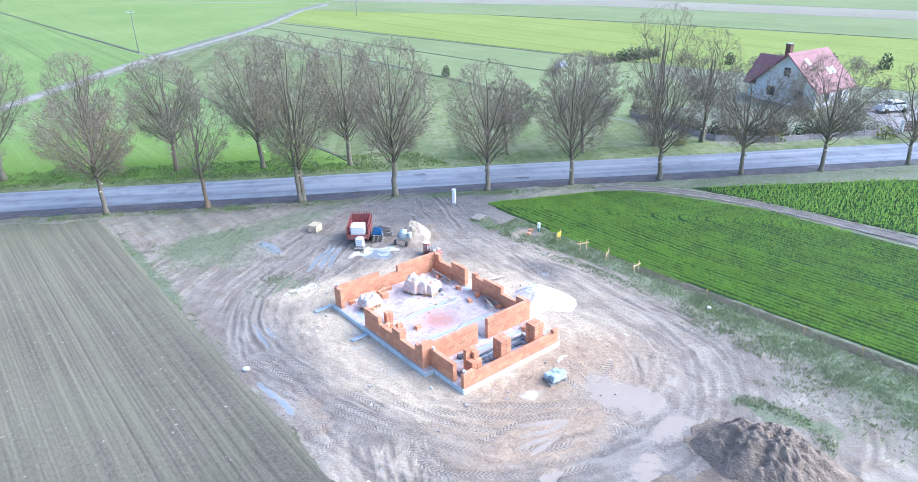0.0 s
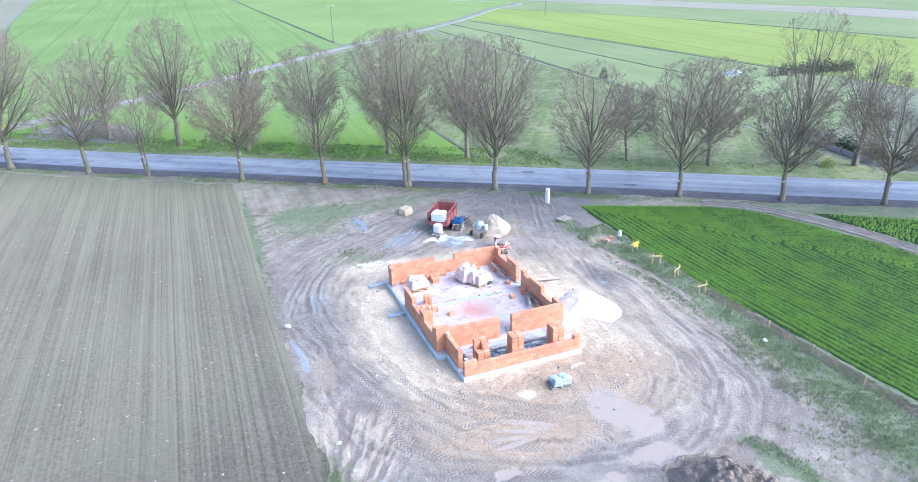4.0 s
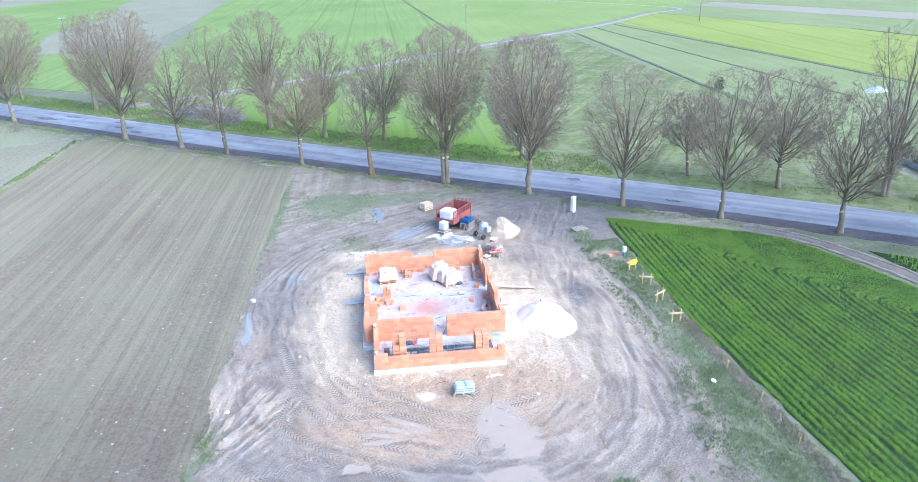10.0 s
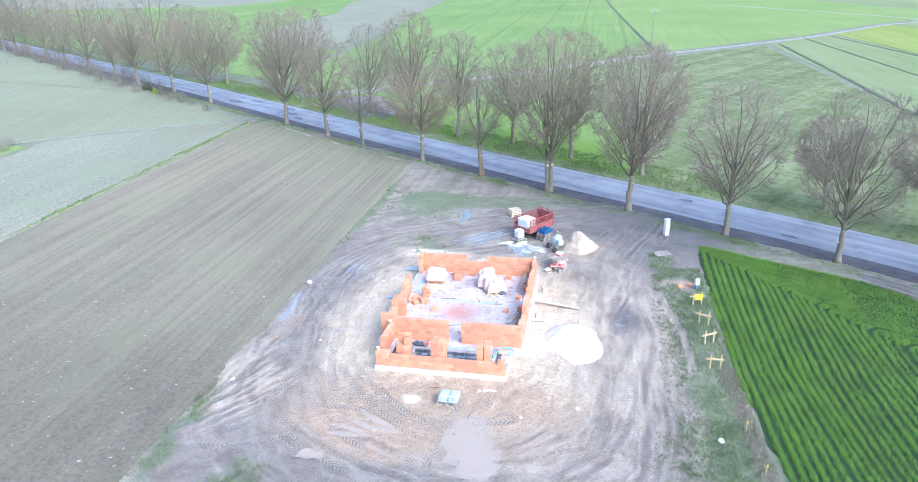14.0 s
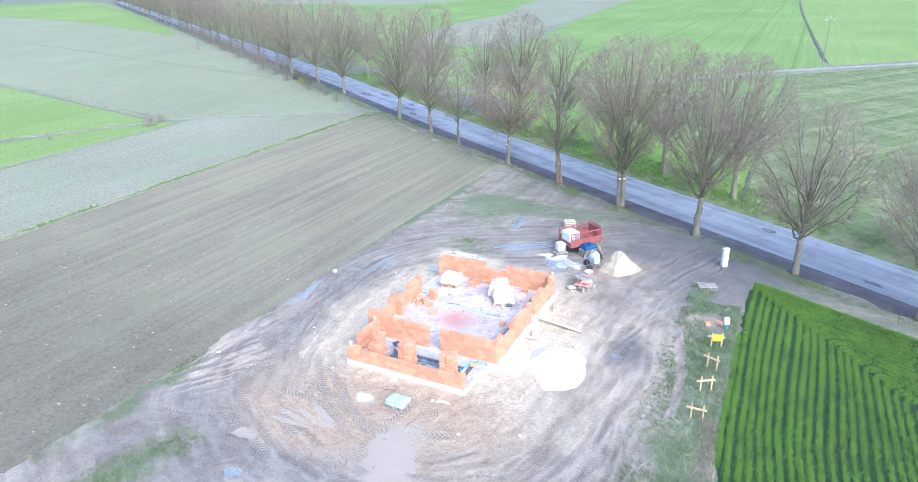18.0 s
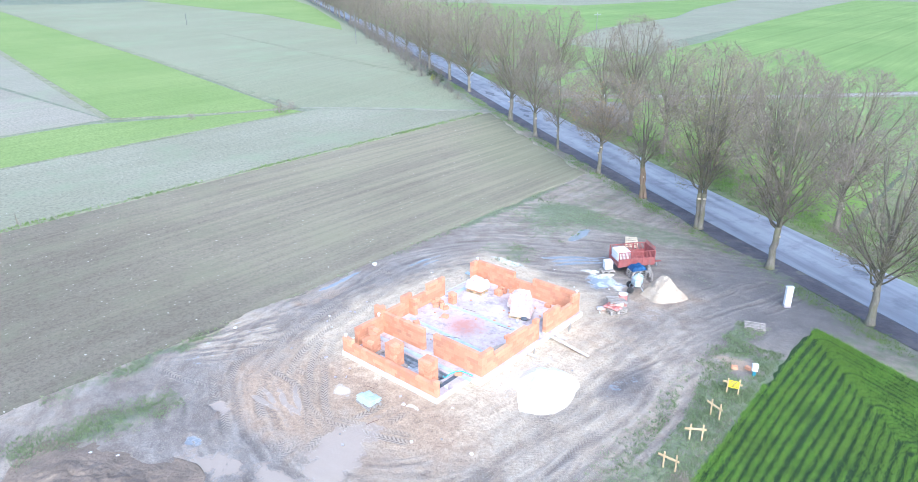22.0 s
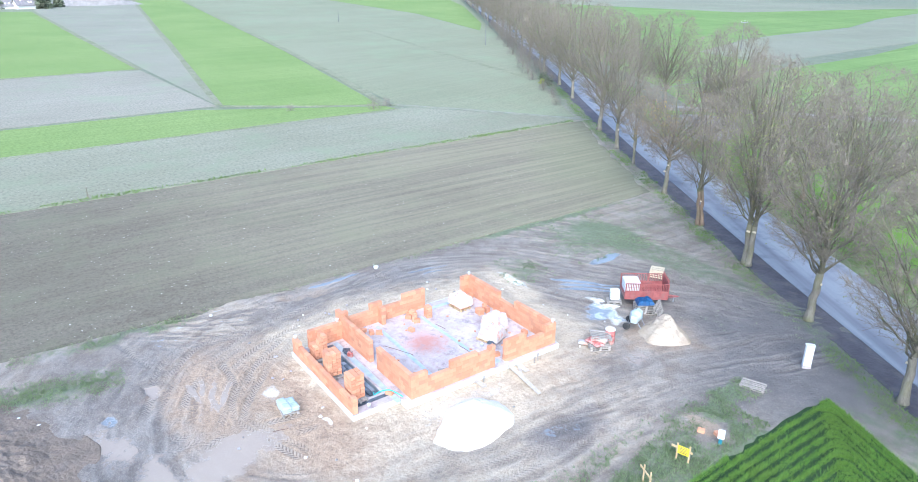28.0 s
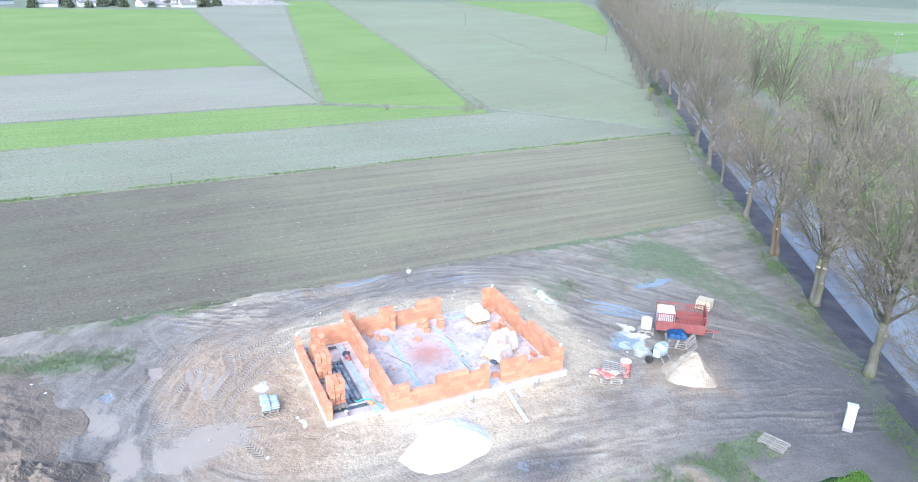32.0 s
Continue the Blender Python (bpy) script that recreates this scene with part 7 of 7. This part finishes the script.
lush = scatter(2600, -37.1, -36.2, -30, 58, lambda a, b: clump(a, b, 0.25) * 1.2, 0.8, 1.5)
lush += beside_road(12500, 6.3, 12.0, -60, 24, 0.22, 0.2) + beside_road(3500, 6.3, 10.0, 24, 46, 0.3, -0.1, 0.4, 1.0)
lush += beside_road(6000, -3.0, -1.6, -60, 30, 0.3, 0.1, 0.35, 0.75)
for px, py in curve_through([(29.5, 16.4), (33, 13.3), (36.0, 7), (37.4, 0), (38.3, -8), (41, -25)], 60):
    for off in (0.0, rng.choice((-1.05, 1.05))):
        if rng.random() < 0.8 * clump(px, py, 0.5) + 0.15:
            qx, qy, c = px + off + rng.gauss(0, 0.16), py + 0.6 * off + rng.gauss(0, 0.16), rng.uniform(0.35, 0.8)
            lush += [(qx + rng.gauss(0, 0.09), qy + rng.gauss(0, 0.09), c * rng.uniform(0.7, 1.2)) for _ in range(6)]
lush += beside_road(2500, -3.6, -2.4, -75, 60, 0.3, 0.0, 0.3, 0.6)
blades("verge_grass", "lush green grass and nettles along the road verges", "grass", lush, 0.18, 0.075, 1.0, LUSHLEAF, 6)


# ---------------------------------------------------------------- shrubs, hedge, poles
def shrub(name, label, m, rx, ry, hgt, n, mat, seed, size=0.12, slim=1.0):
    """A bush: short stems under many small leaf clumps with an uneven outline."""
    r = random.Random(seed)
    t = thing(name, label, "shrub", m, "shrubs")
    stems, leaf = Geo(), Geo()
    for _ in range(7):
        a = r.uniform(0, 6.28)
        q = Vector((math.cos(a) * rx * 0.6 * r.random(), math.sin(a) * ry * 0.6 * r.random(), hgt * r.uniform(0.5, 0.85)))
        stems.tube([(0, 0, -0.05), q * 0.5 + Vector((0, 0, 0.1)), q], [0.04, 0.025, 0.01], 4, False)
    for _ in range(n):
        while True:
            q = Vector((r.uniform(-1, 1), r.uniform(-1, 1), r.uniform(0, 1)))
            if q.x**2 + q.y**2 + (q.z * 1.0) ** 2 < 1 + 0.4 * noise.noise(q * 2 + Vector((seed, 0, 0))) and q.length > 0.35:
                break
        q = Vector((q.x * rx, q.y * ry, q.z * hgt + 0.05))
        e, f = (Vector((r.gauss(0, 1), r.gauss(0, 1), r.gauss(0, 1))).normalized() * size * r.uniform(0.6, 1.3) for _ in range(2))
        f = f * slim
        leaf.add([q - e, q - f, q + e, q + f], [(0, 1, 2, 3)])
    part("stem", stems, BARK, t)
    part("foliage", leaf, mat, t)
    return t


CONIFER = blade_mat("conifer_leaf", (0.11, 0.135, 0.08), (0.18, 0.20, 0.115), (0.15, 0.155, 0.105))
BROWNBUSH = blade_mat("brown_bush_twigs", (0.20, 0.165, 0.14), (0.30, 0.25, 0.22), (0.24, 0.215, 0.165))
YELLOWBUSH = blade_mat("yellow_green_bush", (0.28, 0.30, 0.05), (0.42, 0.42, 0.08), (0.25, 0.28, 0.07))
hedge_a = shrub("hedge_shrub", "clipped dark green conifer in the garden hedge", pose(0, 0, -60), 0.75, 0.75, 1.7, 260, CONIFER, 5, 0.13)
hedge_b = shrub("hedge_shrub", "low brownish shrub in the garden hedge", pose(0, 0, -60), 0.9, 0.9, 1.3, 420, BROWNBUSH, 6, 0.2, 0.09)
HEDGE = curve_through([(54.4, 31.0), (53.4, 24), (52.9, 18.2), (56.5, 14.2), (62, 10.2), (68.5, 6.6)], 5)
for k in range(34):
    q = HEDGE[int(k / 34 * (len(HEDGE) - 1))]
    q2 = HEDGE[min(int(k / 34 * (len(HEDGE) - 1)) + 1, len(HEDGE) - 1)]
    u = k / 34 * (len(HEDGE) - 1) % 1
    copy_thing(rng.choice((hedge_a, hedge_a, hedge_b)), pose(q[0] + (q2[0] - q[0]) * u + rng.uniform(0.3, 0.6), q[1] + (q2[1] - q[1]) * u + 0.4, 0, 0, 0, rng.uniform(0, 360)) @ Matrix.Diagonal((*([rng.uniform(0.8, 1.25)] * 3), 1)))
for px, py, s, kind in [(67, 58, 1.5, 1), (54.2, 71, 1.1, 0), (80, 60, 1.5, 1)] + [(82 + 1.6 * k, 59.6 - 0.25 * k, rng.uniform(1.0, 1.5), 0) for k in range(9)] + \
        [(92 + 2.2 * k, 50 - 3.4 * k, rng.uniform(1.2, 1.9), rng.choice((0, 1))) for k in range(9)] + [(68.4, 31, 1.0, 0), (69.6, 30.4, 1.0, 0), (70, 40, 1.4, 1), (74, 36, 1.6, 1), (62, 45, 1.3, 1), (57, 40, 1.2, 1), (55.5, 36, 1.3, 1)]:
    copy_thing((hedge_a, hedge_b)[kind], pose(px, py, 0, 0, 0, rng.uniform(0, 360)) @ Matrix.Diagonal((s, s, s, 1)))
yel = shrub("yellow_shrub", "small yellow-green flowering bush on the verge", pose(47.7, 19.6, 0), 0.7, 0.6, 0.9, 160, YELLOWBUSH, 8, 0.09)
for px, py, s in ((66.5, 5.6, 1.5), (56.8, 13.2, 1.2), (-64, 77, 1.2)):
    copy_thing(yel, pose(px, py, 0, 0, 0, 40 * px) @ Matrix.Diagonal((s, s, s, 1)))
low = shrub("roadside_shrub", "bare brown scrub at the field edge", pose(-60.2, 39, 0), 1.1, 1.1, 2.2, 420, BROWNBUSH, 9, 0.28, 0.06)
for px, py, s in ((-61.5, 42, 0.7), (-66, 28, 0.6), (-76, 84, 1.3), (-84, 89.5, 1.4), (-92, 96, 1.5), (-69, 79, 1.0), (-55, 71, 0.9), (-58.5, 72.2, 0.7), (-61, 74.5, 0.8), (-52, 68.6, 0.6), (-30.5, 74.5, 0.6), (-47, 64.5, 0.8), (-104, 103.5, 1.5), (-118, 113.5, 1.5), (-134, 124.5, 1.6)) + tuple((-66 - 4.6 * k, road_y(-66 - 4.6 * k) - 2.6 - 0.5 * (k % 3), 1.0 + 0.25 * (k % 4)) for k in range(26)):
    copy_thing(low, pose(px, py, 0, 0, 0, 40 * px) @ Matrix.Diagonal((s, s, s, 1)))
for px, py, s in ((-20.8, 66.6, 0.9), (-19.3, 65.2, 0.8), (-22.4, 68.0, 0.8), (-18.2, 63.6, 0.6), (-24.2, 69.2, 0.7)):
    copy_thing(low, pose(px, py, 0, 0, 0, 70 * px) @ Matrix.Diagonal((s * 1.1, s * 1.1, s * 0.75, 1)))
for px, py, s in ((-62.5, 77.2, 1.1), (-66, 79.8, 0.9), (-68.5, 81.4, 1.2)):
    copy_thing(hedge_a, pose(px, py, 0, 0, 0, 70 * px) @ Matrix.Diagonal((s * 1.2, s * 1.2, s * 0.7, 1)))
for ob in (hedge_a, hedge_b):
    for o in list(ob.children_recursive) + [ob]:
        bpy.data.objects.remove(o)


def power_pole(x, y, hgt, turn, arms=True):
    t = thing("power_pole", "grey power pole with a crossarm standing in a field" if arms else "plain grey pole standing at a field edge", "power pole", pose(x, y, 0, 0, 0, turn), "power poles")
    part("pole", Geo().tube([(0, 0, -0.1), (0, 0, hgt)], [0.12, 0.075], 8), POLE, t)
    if arms:
        part("crossarm", Geo().box((0, 0, hgt - 0.35), (1.9, 0.12, 0.12), bevel=0.01), STEEL, t)
        for sx in (-0.85, 0, 0.85):
            part("insulator", Geo().lathe([(0.03, 0), (0.06, 0.05), (0.03, 0.1), (0.06, 0.15), (0.02, 0.22)], (sx, 0, hgt - 0.29 if sx else hgt), 8), WHITE, t)


t = thing("marker_sign", "narrow yellow marker sign beside the road junction", "sign", pose(-34.2, 75.2, 0, 0, 0, -30))
part("post", Geo().tube([(0, 0, -0.1), (0, 0, 0.5)], 0.03, 6), STEEL, t)
part("panel", Geo().box((0, 0, 1.0), (0.34, 0.03, 1.1), bevel=0.008), YELLOW, t, "yellow panel")
power_pole(23.4, 141, 9.0, 20)
power_pole(-125.5, 111.6, 8.2, 60, False)
power_pole(-227, 116.7, 4.5, 60, False)
power_pole(-77.4, 161, 7.6, 60)
power_pole(97, 171, 8.5, 20)
t = thing("fence_post", "short dark post at the field boundary", "post", pose(-37.2, -4.2, 0))
part("post", Geo().tube([(0, 0, -0.1), (0, 0, 1.05)], 0.05, 6), BARK, t)
part("brace", Geo().tube([(0.5, 0.1, 0), (0, 0, 0.75)], 0.03, 5), BARK, t)

# ditches and dry baulks between the far fields
for name, pts, w in (("ditch", [(54.3, 152), (54.0, 104), (53.4, 66), (52.2, 40)], 0.5), ("ditch", [(23.9, 143), (20, 215), (15.9, 292), (12, 400)], 0.5), ("ditch", [(71, 170), (79, 118), (87.5, 56)], 0.45), ("ditch", [(124.5, 140), (140, 80), (150.4, 28)], 0.4), ("ditch", [(16.9, 38), (17.0, 60), (17.6, 118)], 0.25),
                     ("ditch", [(63, 166), (66.5, 110), (70, 62)], 0.35)):
    band(name, "dark overgrown ditch between fields", pts, -0.8 * w, 0.8 * w, DITCH, 0.07, "ditch", 12, 0.12)
for pts in ([(-125.3, -30), (-125.5, 19.6)], [(-125.5, 19.9), (-360, 24.6)], [(-61.4, 42.4), (-140, 58.8), (-456, 118)], [(-76.3, 20.6), (-459, 90)], [(-57.8, -60), (-58.4, 42)], [(-36.5, -60), (-36.5, 57)], [(-72, 80.2), (-117.8, 90.7), (-187, 106.9)]):
    band("baulk", "narrow dry grass baulk between fields", pts, -0.8 if pts[-1][0] < -100 else -0.4, 0.8 if pts[-1][0] < -100 else 0.4, BAULK, 0.055, "baulk", 15, 0.25)


# ---------------------------------------------------------------- far house and garden
def gable_house(m, L, W, eave, ridge, label, chimney=True, windows=(), roofing=None):
    t = thing("house", label, "house", m)
    g = Geo()
    g.add([(0, -W / 2, -0.2), (L, -W / 2, -0.2), (L, W / 2, -0.2), (0, W / 2, -0.2), (0, -W / 2, eave), (L, -W / 2, eave), (L, W / 2, eave), (0, W / 2, eave), (0, 0, ridge - 0.15), (L, 0, ridge - 0.15)],
          [(0, 1, 5, 4), (2, 3, 7, 6), (3, 0, 4, 8, 7), (1, 2, 6, 9, 5), (4, 5, 9, 8), (6, 7, 8, 9)])
    body = part("wall", g, PLASTER, t, "white rendered wall")
    for sy in (-1, 1):
        o, th = 0.6, 0.18
        slope = (ridge - eave) / (W / 2)
        y1, z1 = sy * (W / 2 + o), eave - slope * o
        pts = [(-o, 0, ridge), (L + o, 0, ridge), (L + o, y1, z1), (-o, y1, z1)]
        roof = part("roof", Geo().add(pts + [(a, b, c - th) for a, b, c in pts], [(0, 1, 2, 3), (7, 6, 5, 4), (0, 4, 5, 1), (1, 5, 6, 2), (2, 6, 7, 3), (3, 7, 4, 0)]), roofing or ROOF, t, "tiled roof")
        for k in range(1, 12):
            u = k / 12
            part("tile_course", Geo().box((L / 2, y1 * u, ridge + (z1 - ridge) * u + 0.02), (L + 2 * o, 0.05, 0.022)), roofing or ROOF, roof)
        if sy < 0:
            for fx, u in ((0.25, 0.28), (0.62, 0.55), (0.74, 0.55)):
                c = (L * fx, y1 * u, ridge + (z1 - ridge) * u + 0.05)
                part("skylight", Geo().box(c, (0.75, 1.1, 0.1), m=pose(*c, math.degrees(math.atan(slope)), 0, 0), bevel=0.02), WHITE, roof, "pale skylight")
    if chimney:
        c = part("chimney", Geo().box((L * 0.12, 0.9, ridge + 0.2), (0.7, 0.7, 1.6), bevel=0.02), BROWN, t)
        part("chimney_cap", Geo().box((L * 0.12, 0.9, ridge + 1.03), (0.85, 0.85, 0.08), bevel=0.01), STEEL, c)
    for c, s in windows:
        w = part("window", Geo().box(c, s, bevel=0.01), WHITE, t, "white framed window")
        k = 0 if s[0] < s[1] else 1
        inner = tuple(x + 0.02 if j == k else x - 0.16 for j, x in enumerate(s))
        part("pane", Geo().box(c, inner), GLASS, w)
    return t


gable_house(pose(74.6, 22.0, 0, 0, 0, -7), 7.8, 9.2, 2.8, 6.8, "white rendered family house with a red tiled roof", True,
            [((-0.02, -2.2, 1.5), (0.08, 1.4, 1.4)), ((-0.02, 2.0, 1.5), (0.08, 1.4, 1.4)), ((-0.02, 0, 4.3), (0.08, 1.1, 1.3)), ((2.4, -4.62, 1.4), (1.3, 0.08, 1.3)), ((5.4, -4.62, 1.1), (1.1, 0.08, 2.0))])
gable_house(pose(78.2, 24.2, 0, 0, 0, 83), 3.6, 5.0, 2.8, 5.7, "white side wing with a red tiled roof", False, [((-0.02, 0, 1.5), (0.08, 1.2, 1.3))])
fence = thing("garden_wall", "low grey concrete panel fence round the garden", "fence")
FENCE = [(54.0, 31.4), (52.0, 18.0), (56.2, 13.2), (69.6, 5.4)]
for (ax, ay), (bx, by) in zip(FENCE, FENCE[1:]):
    l = math.hypot(bx - ax, by - ay)
    n = int(l / 2)
    for k in range(n):
        u = (k + 0.5) / n
        turn = math.degrees(math.atan2(by - ay, bx - ax))
        part("panel", Geo().box((ax + (bx - ax) * u, ay + (by - ay) * u, 0.3), (l / n - 0.14, 0.06, 0.6), turn, 0.01), CONCRETE, fence)
        part("post", Geo().box((ax + (bx - ax) * k / n, ay + (by - ay) * k / n, 0.38), (0.13, 0.13, 0.8), turn, 0.015), CONCRETE, fence)
gate = thing("driveway_gate", "brown slatted driveway gate between white posts", "gate", pose(72.0, 4.0, 0, 0, 0, -36))
for sx in (-2.3, 2.3):
    part("post", Geo().box((sx, 0, 0.75), (0.28, 0.28, 1.5), bevel=0.02), PLASTER, gate)
for k in range(7):
    part("slat", Geo().box((0, 0, 0.2 + 0.18 * k), (4.3, 0.04, 0.13), bevel=0.008), BROWN, gate)
field("driveway", "pale paved driveway behind the gate", [(70.5, 6.2), (74.2, 3.2), (84, 7), (86, 13), (78, 13.5)], TRACK, 0.05, "driveway")
field("gateway", "pale gravel apron between gate and road", [(70.6, 4.2), (73.6, 2.2), (71.5, -1.5), (66.5, 1.8)], TRACK, 0.05, "driveway")


def car(m):
    t = thing("car", "white hatchback parked on the driveway", "car", m)
    prof = [(-2.0, 0.35), (-2.0, 0.85), (-1.75, 1.0), (-1.2, 1.42), (0.3, 1.45), (1.0, 1.0), (1.85, 0.85), (2.0, 0.6), (2.0, 0.35)]
    g, n = Geo(), len(prof)
    pts = [(x, s * (0.84 - 0.16 * max(0, z - 0.95) / 0.5), z) for s in (-1, 1) for x, z in prof]
    g.add(pts, [tuple(range(n - 1, -1, -1)), tuple(range(n, 2 * n))] + [(i, (i + 1) % n, n + (i + 1) % n, n + i) for i in range(n)])
    part("body", g, CARPAINT, t)
    for s in (-1, 1):
        part("side_window", Geo().box((-0.4, s * 0.76, 1.2), (1.7, 0.06, 0.3), bevel=0.02), GLASS, t)
        for x in (-1.25, 1.25):
            wheel(t, (x, s * 0.78, 0.32), 0.32, 0.18)
    part("windscreen", Geo().box((0.68, 0, 1.24), (0.05, 1.25, 0.6), m=pose(0.66, 0, 1.235, 0, -57, 0), bevel=0.01), GLASS, t)
    for s in (-0.6, 0.6):
        part("headlight", Geo().box((1.96, s, 0.72), (0.08, 0.3, 0.12), bevel=0.02), WHITE, t)


car(pose(79.6, 10.2, 0.05, 0, 0, 150))
heap("branch_pile", "brown heap of cut branches beside the track", "heap", (-22.3, 70.6, 0.05), 2.3, 1.5, 0.9, MUDTRACK, 30, 1.3, 0.4, 61, 60, 1.6)
for px, py, s, mat, label in ((75.5, 64, 1.2, BLUE, "heap under a light blue cover in the garden"), (84, 60, 1.3, OLDWOOD, "pale heap of cut branches in the garden")):
    heap("garden_heap", label, "heap", (px, py, 0), 2.0 * s, 0.9 * s, 0.9 * s, FOIL if mat is BLUE else mat, 10, 1.3, 0.25, 33)

# distant village edge
for k, (px, py, l, w, hgt, turn) in enumerate(((-405, -30, 12, 8, 6, 10), (-398, 0, 10, 8, 5, 30), (-392, 8, 14, 7, 4, -10), (-385, 20, 9, 7, 5, 15), (-402, -52, 13, 9, 6, 0), (-430, -75, 12, 8, 6, 40))):
    gable_house(pose(px, py, 0, 0, 0, turn + 90), l, w, hgt * 0.45, hgt, "distant pale village house with a grey roof", False, (), GREYROOF)
heap("spoil_bank", "pale distant bank of sandy soil", "soil heap", (-405, 55, 0), 5, 30, 5, TRACK, 0, 1.5, 0.2, 50)
big = shrub("distant_tree", "distant leafy tree at the village edge", pose(-384, 32, 0), 4, 4, 7, 320, CONIFER, 61, 0.9)
for px, py, s in ((-410, 10, 1.0), (-412, -15, 1.2), (-420, -40, 1.2), (-398, -18, 0.7), (-415, 28, 1.1), (-380, -70, 0.8), (-392, -8, 0.7), (-389, 14, 0.6), (-391, -34, 0.75), (-393, -50, 0.7), (-396, 24, 0.8), (-386, 6, 0.5), (-388, -24, 0.55), (-394, 40, 0.7)):
    copy_thing(big, pose(px, py, 0, 0, 0, 30 * px) @ Matrix.Diagonal((s, s, s, 1)))


# ---------------------------------------------------------------- small site clutter
def bucket(m, label):
    t = thing("bucket", label, "bucket", m, "buckets")
    part("shell", Geo().lathe([(0.075, 0), (0.095, 0.16), (0.102, 0.17), (0.088, 0.17), (0.07, 0.02)], sides=16), WHITE, t, smooth=True)
    part("handle", Geo().tube([(-0.095, 0, 0.155), (-0.06, 0.04, 0.22), (0.06, 0.04, 0.22), (0.095, 0, 0.155)], 0.005, 5), STEEL, t)


top6, top4, top7 = SLAB_Z + 6 * BH, SLAB_Z + 4 * BH, SLAB_Z + 7 * BH
for px, py, pz, label in ((0.22, 0.2, top4, "white bucket on the porch wall corner"), (WX0 + 0.14, WY1 - 0.14, top6, "white bucket on the house wall corner"), (WX1 - 0.14, WY1 - 0.14, top6, "white bucket on the far wall corner"),
                          (0.15, WY0 - 0.2, SLAB_Z + 5 * BH, "white bucket on the porch side wall"), (7.0, 1.0, SLAB_Z, "white bucket on the porch slab"), (5.6, 9.0, SLAB_Z, "dusty white bucket on the house floor")):
    bucket(pose(px, py, pz, 0, 0, 40 * px), label)
t = thing("jerry_can", "small red fuel can on the porch slab", "fuel can", pose(2.35, 2.4, SLAB_Z, 0, 0, 25))
part("body", Geo().box((0, 0, 0.15), (0.32, 0.16, 0.3), bevel=0.03), WINE, t)
part("spout", Geo().tube([(0.1, 0, 0.28), (0.16, 0, 0.38)], 0.025, 8), MEMBRANE, t)
part("grip", Geo().tube([(-0.12, 0, 0.29), (-0.08, 0, 0.35), (0.04, 0, 0.35), (0.06, 0, 0.29)], 0.012, 6), WINE, t)
for k, (px, py, turn) in enumerate(((2.0, 2.42, 10), (1.75, 2.48, 60), (5.75, 9.55, 30))):
    bag(pose(px, py, SLAB_Z, 0, 0, turn), MEMBRANE, "black plastic sack on the concrete slab", (0.42, 0.3, 0.2), 70 + k)
for k, (px, py, l, turn) in enumerate(((3.3, 4.9, 1.9, 25), (2.4, 8.35, 0.9, 10), (5.4, 8.0, 1.1, 4), (4.2, 3.6, 0.8, 70), (6.4, 4.6, 1.6, 60), (5.9, -3.1, 0.7, 75), (3.6, -1.2, 0.6, 12))):
    on = SLAB_Z if 2.6 < py < 12.6 else 0.03
    thing("steel_bar", "thin rusty reinforcing bar lying loose", "steel bar", pose(px, py, on + 0.014, 0, 0, turn), "reinforcing bars", geo=Geo().tube([(-l / 2, 0, 0), (0, 0.02, 0.004), (l / 2, 0, 0)], 0.014, 6), mat=BROWN)
for k in range(26):
    px, py = rng.uniform(0.2, 7.0), rng.uniform(3.6, 12.0)
    g = Geo().box((0, 0, 0.035), (rng.uniform(0.08, 0.2), rng.uniform(0.05, 0.12), 0.07), bevel=0.012)
    thing("brick_shard", "broken piece of orange clay block", "brick shard", pose(px, py, SLAB_Z, 0, 0, rng.uniform(0, 360)), "brick shards", geo=g, mat=BLOCK)
for k in range(40):
    a, r = rng.uniform(0, 6.28), rng.uniform(1.0, 1.7)
    px, py = 3.6 + math.cos(a) * r * 5.2, 6.3 + math.sin(a) * r * 7.2
    g = Geo().box((0, 0, 0.03), (rng.uniform(0.08, 0.22), rng.uniform(0.06, 0.16), rng.uniform(0.05, 0.1)), bevel=0.02)
    thing("clod", "pale clod of dried mortar on the mud", "clod", pose(px, py, 0.0, rng.uniform(-15, 15), 0, rng.uniform(0, 360)), "clods", geo=g, mat=rng.choice((CONCRETE, TRACK, WHITE)))
